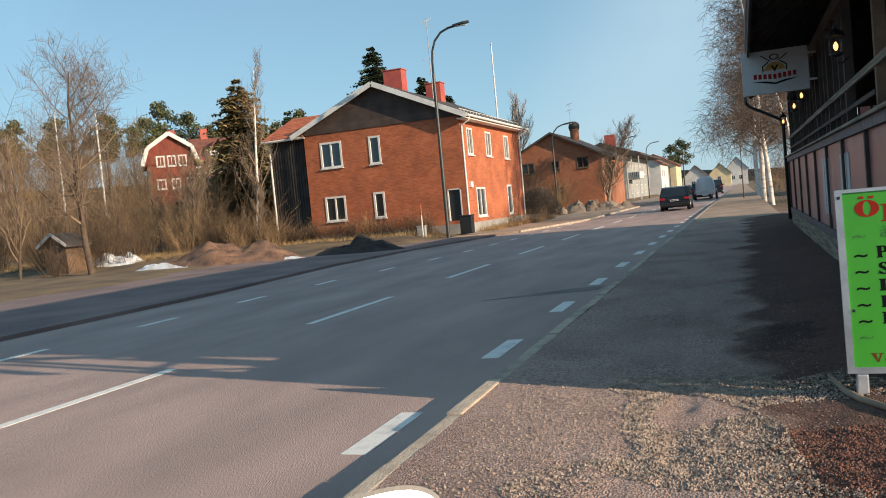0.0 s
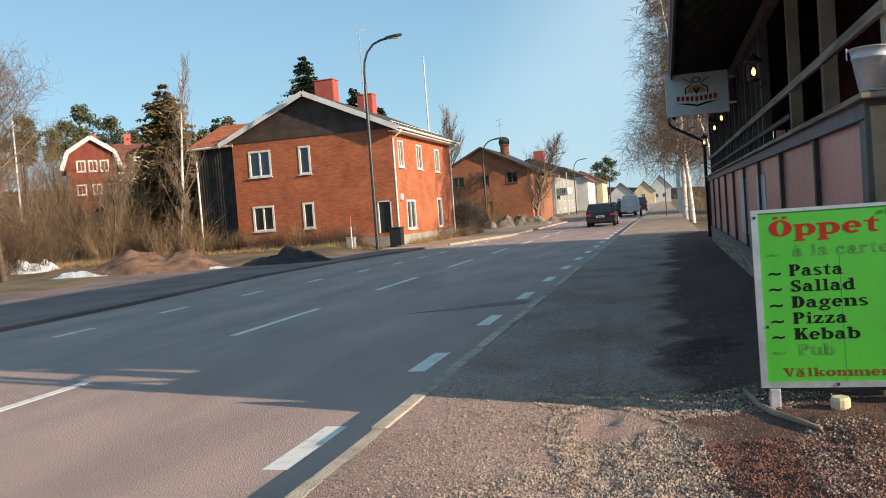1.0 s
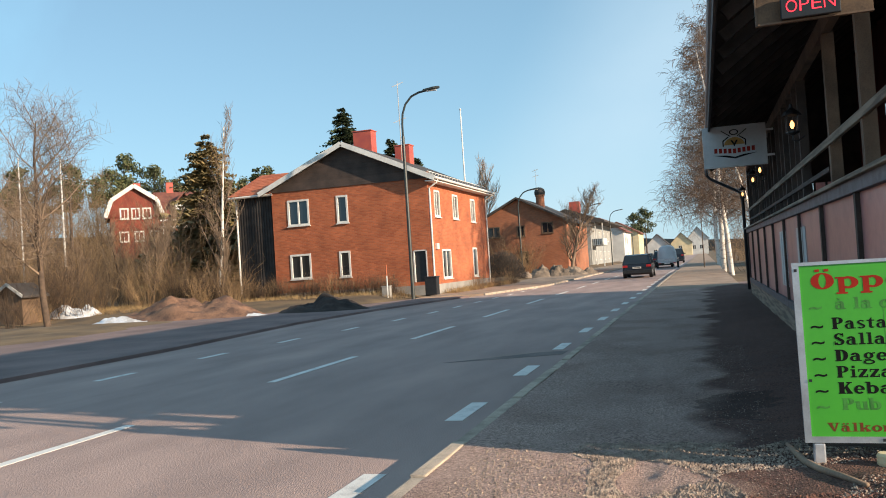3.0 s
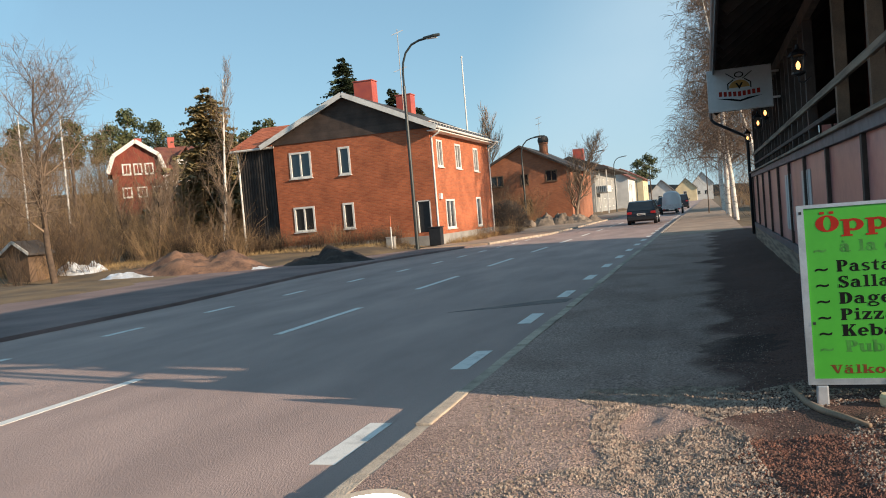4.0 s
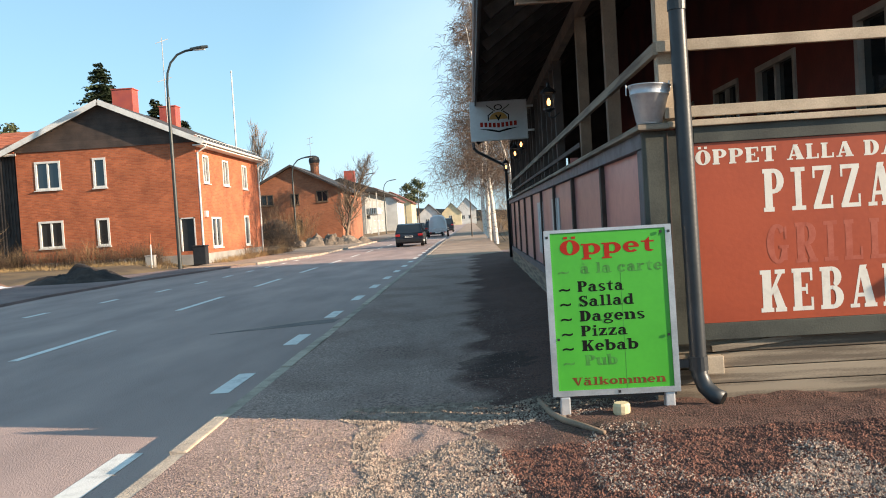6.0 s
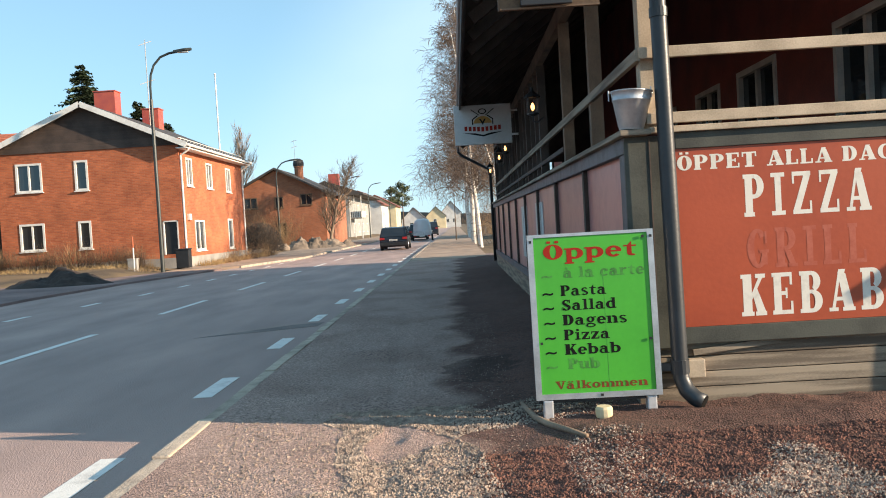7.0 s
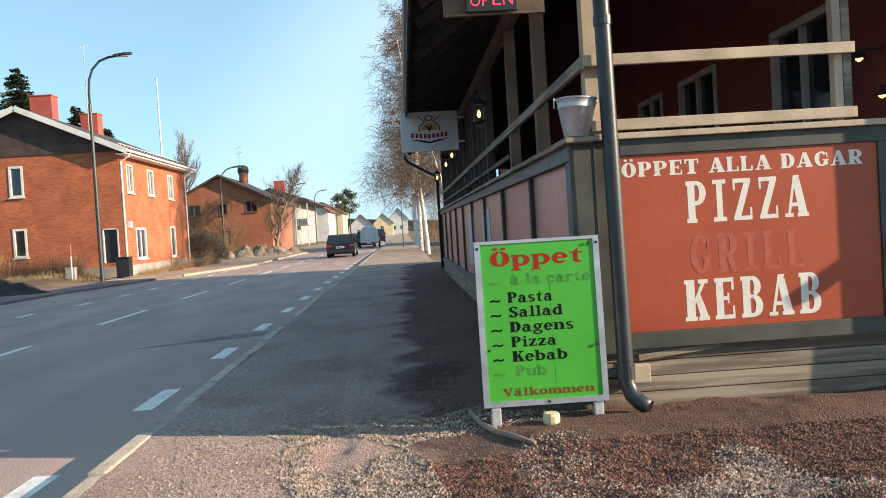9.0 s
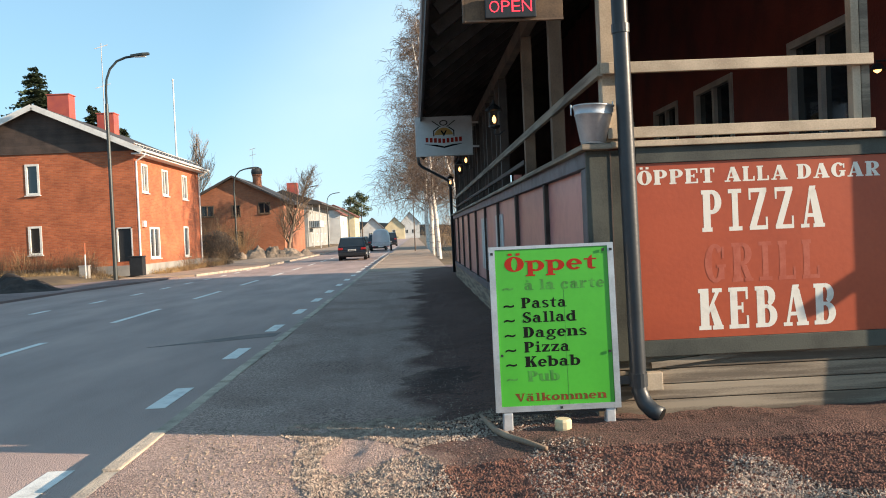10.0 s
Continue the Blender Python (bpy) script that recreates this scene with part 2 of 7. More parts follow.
# window white greyed for the terrace's shade; the masts share the grey
M["frame_dim"] = mat("greyed_window_paint", (0.46, 0.41, 0.35), (0.32, 0.28, 0.24), 3, 0.6, 0.05)
M["patch"] = mat("dark_wedge", (0.22, 0.170, 0.148), (0.14, 0.110, 0.098), 2, 0.8, 0.4, 120)
M["birch_twig"] = mat("brown_birch_twigs", (0.19, 0.130, 0.092), (0.10, 0.070, 0.052), 2, 0.9, 0.0, rnd=0.2)
M["birch"] = mat("birch_bark", (0.72, 0.67, 0.60), (0.12, 0.10, 0.09), 2.2, 0.8, 0.3, 20, stretch=(1, 1, 3), contrast=(0.28, 0.44))
M["needle"] = mat("spruce_needles", (0.060, 0.082, 0.034), (0.028, 0.042, 0.020), 1.0, 0.8, 0.0, rnd=0.2)
M["needle_brown"] = mat("brownish_spruce_needles", (0.33, 0.245, 0.105), (0.15, 0.125, 0.058), 0.9, 0.8, 0.0, rnd=0.2)
M["pine"] = mat("pine_needles", (0.105, 0.115, 0.040), (0.045, 0.055, 0.024), 0.8, 0.8, 0.0, rnd=0.2)
M["dead_grass"] = mat("dead_grass", (0.38, 0.26, 0.12), (0.20, 0.13, 0.065), 1.0, 0.9, 0.0)
M["mud"] = mat("brown_soil_heap", (0.28, 0.150, 0.090), (0.095, 0.056, 0.042), 1.6, 0.95, 0.8, 14)
M["mud_dark"] = mat("dark_soil_heap", (0.060, 0.042, 0.035), (0.026, 0.020, 0.018), 1.6, 0.95, 0.8, 14)
M["snow"] = mat("dirty_snow", (0.75, 0.77, 0.80), (0.40, 0.39, 0.38), 1.5, 0.7, 0.4, 14)
M["rock"] = mat("grey_rock", (0.27, 0.205, 0.150), (0.12, 0.095, 0.075), 1.3, 0.9, 0.5, 12, rnd=0.2)
M["stone_light"] = mat("pale_gravel", (0.45, 0.35, 0.275), (0.20, 0.152, 0.122), 14, 0.9, 0.2)
M["stone_red"] = mat("red_gravel", (0.24, 0.105, 0.072), (0.10, 0.052, 0.040), 14, 0.9, 0.2)
M["tyre"] = mat("tyre_rubber", (0.022, 0.022, 0.022), (0.014, 0.014, 0.014), 8, 0.8, 0.1)
M["rim"] = mat("wheel_rim", (0.45, 0.45, 0.46), (0.35, 0.35, 0.36), 8, 0.35, 0.0, metal=0.7)
M["car_dark"] = mat("black_car_paint", (0.014, 0.018, 0.026), (0.012, 0.015, 0.021), 2, 0.25, 0.0)
M["car_grey"] = mat("grey_car_paint", (0.055, 0.062, 0.068), (0.045, 0.05, 0.055), 2, 0.3, 0.0)
M["cover"] = mat("white_trailer_cover", (0.62, 0.64, 0.66), (0.54, 0.56, 0.58), 1.5, 0.45, 0.05, 10)
M["tail"] = mat("red_lamp_lens", (0.45, 0.012, 0.012), (0.35, 0.010, 0.010), 5, 0.3, 0.0)
M["blob"] = mat("orange_ink", (0.50, 0.28, 0.06), (0.40, 0.22, 0.05), 9, 0.5, 0.0)
M["lamp_glow"] = glow_mat("lantern_bulb", (1.0, 0.46, 0.13), 2.6)
M["led"] = glow_mat("red_led", (1.0, 0.03, 0.05), 1.2)
M["hill"] = mat("haze_blue_hill", (0.035, 0.050, 0.062), (0.024, 0.034, 0.042), 0.03, 1.0, 0.0)

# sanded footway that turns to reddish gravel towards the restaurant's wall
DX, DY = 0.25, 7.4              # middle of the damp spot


def footway_mat():
    m = bpy.data.materials.new("footway")
    m.use_nodes = True
    n, l = m.node_tree.nodes, m.node_tree.links
    b = n["Principled BSDF"]
    b.inputs["Roughness"].default_value = 0.92
    geo = n.new("ShaderNodeNewGeometry")

    def noise_at(scale, detail=6.0):
        t = n.new("ShaderNodeTexNoise")
        t.inputs["Scale"].default_value, t.inputs["Detail"].default_value = scale, detail
        l.new(geo.outputs["Position"], t.inputs["Vector"])
        return t.outputs["Fac"]

    def ramp(fac, p0, p1, a, z):
        r = n.new("ShaderNodeValToRGB")
        r.color_ramp.elements[0].position, r.color_ramp.elements[1].position = p0, p1
        r.color_ramp.elements[0].color, r.color_ramp.elements[1].color = (*a, 1), (*z, 1)
        l.new(fac, r.inputs["Fac"])
        return r.outputs["Color"]

    def mix(fac, a, z):
        x = n.new("ShaderNodeMix")
        x.data_type = "RGBA"
        l.new(fac, x.inputs["Factor"])
        l.new(a, x.inputs["A"])
        l.new(z, x.inputs["B"])
        return x.outputs["Result"]

    vor = n.new("ShaderNodeTexVoronoi")
    vor.inputs["Scale"].default_value = 85.0
    l.new(geo.outputs["Position"], vor.inputs["Vector"])
    speck = n.new("ShaderNodeSeparateColor")
    l.new(vor.outputs["Color"], speck.inputs["Color"])
    sand = mix(ramp(noise_at(1.1), 0.4, 0.62, (0, 0, 0), (1, 1, 1)), ramp(noise_at(70), 0.41, 0.59, (0.26, 0.182, 0.155), (0.60, 0.425, 0.350)), ramp(noise_at(42), 0.41, 0.59, (0.26, 0.180, 0.152), (0.54, 0.380, 0.315)))
    red = mix(ramp(noise_at(1.6), 0.45, 0.6, (0, 0, 0), (1, 1, 1)), ramp(speck.outputs[0], 0.0, 1.0, (0.050, 0.026, 0.020), (0.19, 0.095, 0.070)), ramp(speck.outputs[1], 0.0, 1.0, (0.058, 0.031, 0.024), (0.20, 0.105, 0.080)))
    sep = n.new("ShaderNodeSeparateXYZ")
    l.new(geo.outputs["Position"], sep.inputs[0])
    wob = n.new("ShaderNodeMath")
    wob.operation = "MULTIPLY_ADD"
    wob.inputs[1].default_value = 1.5
    l.new(noise_at(0.9, 7.0), wob.inputs[0])
    l.new(sep.outputs["X"], wob.inputs[2])
    edge = n.new("ShaderNodeMapRange")
    edge.inputs["From Min"].default_value, edge.inputs["From Max"].default_value = 0.62, 0.86
    l.new(wob.outputs[0], edge.inputs["Value"])
    col = mix(edge.outputs["Result"], sand, red)
    clod = ramp(noise_at(26, 5.0), 0.36, 0.62, (0.86, 0.85, 0.84), (1, 1, 1))
    rough = n.new("ShaderNodeMix")
    rough.data_type, rough.blend_type = "RGBA", "MULTIPLY"
    rough.inputs["Factor"].default_value = 1.0
    l.new(col, rough.inputs["A"])
    l.new(clod, rough.inputs["B"])
    col = rough.outputs["Result"]
    stain = ramp(noise_at(0.8, 9.0), 0.47, 0.60, (1.05, 1.04, 1.04), (0.84, 0.80, 0.79))
    mul = n.new("ShaderNodeMix")
    mul.data_type, mul.blend_type = "RGBA", "MULTIPLY"
    mul.inputs["Factor"].default_value = 1.0
    l.new(col, mul.inputs["A"])
    l.new(stain, mul.inputs["B"])
    col = mul.outputs["Result"]
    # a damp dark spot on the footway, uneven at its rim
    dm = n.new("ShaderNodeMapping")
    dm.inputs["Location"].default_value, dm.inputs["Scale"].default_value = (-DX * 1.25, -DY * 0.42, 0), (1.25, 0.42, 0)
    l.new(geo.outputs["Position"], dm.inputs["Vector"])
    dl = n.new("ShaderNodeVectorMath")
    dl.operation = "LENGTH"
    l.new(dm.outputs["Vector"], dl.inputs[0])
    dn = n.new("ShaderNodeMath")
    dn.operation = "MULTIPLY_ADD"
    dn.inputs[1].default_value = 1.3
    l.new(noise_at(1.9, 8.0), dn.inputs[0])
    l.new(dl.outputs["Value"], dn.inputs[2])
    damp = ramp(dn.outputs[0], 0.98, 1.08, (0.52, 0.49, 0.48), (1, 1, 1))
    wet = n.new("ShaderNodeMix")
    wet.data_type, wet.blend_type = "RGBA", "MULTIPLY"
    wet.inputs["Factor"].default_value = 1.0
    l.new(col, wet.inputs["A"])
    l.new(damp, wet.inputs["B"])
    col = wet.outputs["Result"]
    l.new(col, b.inputs["Base Color"])
    bp = n.new("ShaderNodeBump")
    bp.inputs["Strength"].default_value, bp.inputs["Distance"].default_value = 0.9, 0.016
    l.new(vor.outputs["Distance"], bp.inputs["Height"])
    l.new(bp.outputs["Normal"], b.inputs["Normal"])
    return m


M["footway"] = footway_mat()

# ---- building blocks ----
def thing(name, at, label, category, group="", kind=""):
    ob = new(name)
    ob.location = at
    ob.empty_display_size = 0.2
    return tagged(ob, label, category, group, kind)


def to_mesh(name, bm, material, smooth=False):
    me = bpy.data.meshes.new(name)
    bmesh.ops.recalc_face_normals(bm, faces=bm.faces)
    bm.to_mesh(me)
    bm.free()
    me.materials.append(M[material])
    if smooth:
        me.polygons.foreach_set("use_smooth", [True] * len(me.polygons))
    return me


def hang(ob, parent):
    ob.parent = parent
    if parent.type == "EMPTY":
        ob.matrix_parent_inverse = parent.matrix_basis.inverted()
    return ob


def part(name, bm, material, parent, label="", smooth=False):
    ob = hang(new(name, to_mesh(name, bm, material, smooth)), parent)
    return tagged(ob, label)


def solo(name, bm, material, label, category, group="", kind="", smooth=False):
    return tagged(new(name, to_mesh(name, bm, material, smooth)), label, category, group, kind)


def piece(name, me, at, parent, turn=(0, 0, 0)):
    ob = new(name, me)
    ob.location, ob.rotation_euler = at, turn
    return hang(ob, parent)


def bx(*boxes, bevel=0.0):
    """Boxes (x0, x1, y0, y1, z0, z1) in one bmesh."""
    bm = bmesh.new()
    for x0, x1, y0, y1, z0, z1 in boxes:
        v = [bm.verts.new((x, y, z)) for x in (x0, x1) for y in (y0, y1) for z in (z0, z1)]
        for f in ((0, 1, 3, 2), (4, 6, 7, 5), (0, 4, 5, 1), (2, 3, 7, 6), (0, 2, 6, 4), (1, 5, 7, 3)):
            bm.faces.new([v[i] for i in f])
    if bevel:
        bmesh.ops.bevel(bm, geom=bm.edges[:], offset=bevel, segments=2, affect="EDGES", profile=0.6)
    return bm


def rod(bm, p, q, r0, r1=None, n=10, cap=True):
    """A round, tapered bar from p to q."""
    p, q = Vector(p), Vector(q)
    r1 = r0 if r1 is None else r1
    d = (q - p).normalized()
    a = d.orthogonal().normalized()
    b = d.cross(a)
    rings = [[bm.verts.new(c + (a * math.cos(k * math.tau / n) + b * math.sin(k * math.tau / n)) * r) for k in range(n)] for c, r in ((p, r0), (q, r1))]
    for k in range(n):
        bm.faces.new((rings[0][k], rings[0][(k + 1) % n], rings[1][(k + 1) % n], rings[1][k]))
    if cap:
        bm.faces.new(rings[0][::-1])
        bm.faces.new(rings[1])
    return bm


def beam(bm, p, q, w, h, up=(0, 0, 1)):
    """A squared timber from p to q, w across and h high."""
    p, q, up = Vector(p), Vector(q), Vector(up)
    d = (q - p).normalized()
    s = d.cross(up).normalized()
    u = s.cross(d)
    ends = [[bm.verts.new(c + s * i * w / 2 + u * j * h / 2) for i, j in ((-1, -1), (1, -1), (1, 1), (-1, 1))] for c in (p, q)]
    for k in range(4):
        bm.faces.new((ends[0][k], ends[0][(k + 1) % 4], ends[1][(k + 1) % 4], ends[1][k]))
    bm.faces.new(ends[0][::-1])
    bm.faces.new(ends[1])
    return bm


def tube(bm, pts, r, n=10):
    """A pipe bent along points."""
    pts = [Vector(p) for p in pts]
    rings, a = [], None
    for i, p in enumerate(pts):
        d = (pts[min(i + 1, len(pts) - 1)] - pts[max(i - 1, 0)]).normalized()
        a = d.orthogonal().normalized() if a is None else (a - d * a.dot(d)).normalized()
        b = d.cross(a)
        rr = r[i] if isinstance(r, (list, tuple)) else r
        rings.append([bm.verts.new(p + (a * math.cos(k * math.tau / n) + b * math.sin(k * math.tau / n)) * rr) for k in range(n)])
    for s, t in zip(rings, rings[1:]):
        for k in range(n):
            bm.faces.new((s[k], s[(k + 1) % n], t[(k + 1) % n], t[k]))
    bm.faces.new(rings[0][::-1])
    bm.faces.new(rings[-1])
    return bm


def lathe(bm, at, profile, n=20):
    """A turned shape from (radius, height) pairs."""
    x, y, z = at
    rings = [[bm.verts.new((x + r * math.cos(k * math.tau / n), y + r * math.sin(k * math.tau / n), z + h)) for k in range(n)] for r, h in profile]
    for s, t in zip(rings, rings[1:]):
        for k in range(n):
            bm.faces.new((s[k], s[(k + 1) % n], t[(k + 1) % n], t[k]))
    bm.faces.new(rings[0][::-1])
    bm.faces.new(rings[-1])
    return bm


def prism(bm, outline, along):
    """A closed outline of points pushed along a vector."""
    a = [bm.verts.new(p) for p in outline]
    b = [bm.verts.new(Vector(p) + Vector(along)) for p in outline]
    bm.faces.new(a[::-1])
    bm.faces.new(b)
    for k in range(len(a)):
        bm.faces.new((a[k], a[(k + 1) % len(a)], b[(k + 1) % len(a)], b[k]))
    return bm


def holed(bm, o, u, depth, w, h, holes):
    """A wall w x h from corner o along u (and up), depth thick, with openings (u0, u1, z0, z1) right through it."""
    o, u, dv, up = Vector(o), Vector(u), Vector(depth), Vector((0, 0, 1))
    us = sorted({0, w, *(x for a in holes for x in a[:2])})
    zs = sorted({0, h, *(x for a in holes for x in a[2:])})
    inside = lambda a, b: any(q[0] < a < q[1] and q[2] < b < q[3] for q in holes)
    quad = lambda *p: bm.faces.new([bm.verts.new(c) for c in p])
    for a, b in zip(us, us[1:]):
        for c, d in zip(zs, zs[1:]):
            if inside((a + b) / 2, (c + d) / 2):
                continue
            f = [o + u * a + up * c, o + u * b + up * c, o + u * b + up * d, o + u * a + up * d]
            quad(*f)
            quad(*[p + dv for p in f[::-1]])
    for a, b, c, d in [*holes, (0, w, 0, h)]:
        f = [o + u * a + up * c, o + u * b + up * c, o + u * b + up * d, o + u * a + up * d]
        for p, q in zip(f, f[1:] + f[:1]):
            quad(p, p + dv, q + dv, q)
    bmesh.ops.remove_doubles(bm, verts=bm.verts, dist=0.0005)
    return bm


def window(parent, o, u, out, w, h, bars=1, frame=0.10, name="window", sill=True, paint="white"):
    """A white window as a part: frame, mullions, panes and sill; o lower corner on the wall's outer face, u along, out outwards."""
    o, u, out, up = Vector(o), Vector(u), Vector(out), Vector((0, 0, 1))
    bm = bmesh.new()

    def slab(a, b, c, d, back, front):
        f = [o + u * a + up * c + out * back, o + u * b + up * c + out * back, o + u * b + up * d + out * back, o + u * a + up * d + out * back]
        prism(bm, f, out * (front - back))
    slab(0, w, 0, frame, -0.10, 0.03)
    slab(0, w, h - frame, h, -0.10, 0.03)
    slab(0, frame, frame, h - frame, -0.10, 0.03)
    slab(w - frame, w, frame, h - frame, -0.10, 0.03)
    for k in range(bars):
        c = w * (k + 1) / (bars + 1)
        slab(c - 0.04, c + 0.04, frame, h - frame, -0.08, 0.01)
    win = part(name, bm, paint, parent)
    for k in range(bars + 1):
        a, b = frame + (w - 2 * frame) * k / (bars + 1), frame + (w - 2 * frame) * (k + 1) / (bars + 1)
        bm = bmesh.new()
        slab2 = [o + u * a + up * frame - out * 0.07, o + u * b + up * frame - out * 0.07, o + u * b + up * (h - frame) - out * 0.07, o + u * a + up * (h - frame) - out * 0.07]
        prism(bm, slab2, out * 0.02)
        part("pane", bm, "glass", win)
    if sill:
        bm = bmesh.new()
        prism(bm, [o - u * 0.05 - up * 0.05, o + u * (w + 0.05) - up * 0.05, o + u * (w + 0.05) - up * 0.01, o - u * 0.05 - up * 0.01], out * 0.10)
        part("window_sill", bm, paint, win)
    return win


WIDTHS = dict(zip("abcdegiklmnoprstzuàäPSDKÖVAETLGRIZBON ~", (.85, .95, .8, .95, .85, .9, .45, .95, .45, 1.4, .95, .9, .95, .7, .75, .6, .8, .95, .85, .85, .95, .85, 1.1, 1.1, 1.15, 1.05, 1.15, .95, 1, .9, 1.1, 1.1, .5, 1, 1.05, 1.1, 1.1, .45, .9)))


def glyph(char, bold):
    cu = bpy.data.curves.new("letter", "FONT")
    cu.body, cu.offset, cu.resolution_u = char, bold, 3
    tmp = bpy.data.objects.new("letter", cu)
    me = bpy.data.meshes.new_from_object(tmp)
    bpy.data.objects.remove(tmp)
    return me


CAP = max(v.co.y for v in glyph("P", 0.0).vertices)


def letters(text, parent, material, x0, x1, base, cap, at, ux, uz, bold=0.02, gap=0.22, depth=0.0005):
    """Letters one by one from x0 to x1 along ux, standing at height base along uz, capitals cap high."""
    at, ux, uz = Vector(at), Vector(ux), Vector(uz)
    o = ux.cross(uz)
    total = sum(WIDTHS.get(c, 1.0) + gap for c in text) - gap
    k, x = (x1 - x0) / total, x0
    for c in text:
        w = WIDTHS.get(c, 1.0) * k
        if c != " ":
            me = glyph(c, bold)
            xs = [v.co.x for v in me.vertices]
            lo, hi = min(xs), max(xs)
            for v in me.vertices:
                v.co = at + ux * (x + (v.co.x - lo) / (hi - lo) * w) + uz * (base + v.co.y / CAP * cap) + o * depth
            me.materials.append(M[material])
            hang(new("letter", me), parent)
        x += w + gap * k


def lettering(text, parent, material, x0, x1, zc, h, at, ux, uz, bold=0.0, name="lettering", out=None, depth=0.002):
    """Built-in font letters as a mesh, spread from x0 to x1 along ux, h high, centred at zc along uz, on the plane at at."""
    cu = bpy.data.curves.new(name, "FONT")
    cu.body, cu.offset, cu.extrude, cu.resolution_u = text, bold, 0.0, 3
    tmp = bpy.data.objects.new(name, cu)
    me = bpy.data.meshes.new_from_object(tmp)
    bpy.data.objects.remove(tmp)
    co = np.array([v.co for v in me.vertices])
    lo, hi = co.min(0), co.max(0)
    at, ux, uz = Vector(at), Vector(ux), Vector(uz)
    o = Vector(out) if out is not None else ux.cross(uz)
    for v in me.vertices:
        fx, fz = (v.co.x - lo[0]) / (hi[0] - lo[0]), (v.co.y - lo[1]) / (hi[1] - lo[1])
        v.co = at + ux * (x0 + fx * (x1 - x0)) + uz * (zc + (fz - 0.5) * h) + o * depth
    me.materials.append(M[material])
    ob = hang(new(name, me), parent)
    return ob


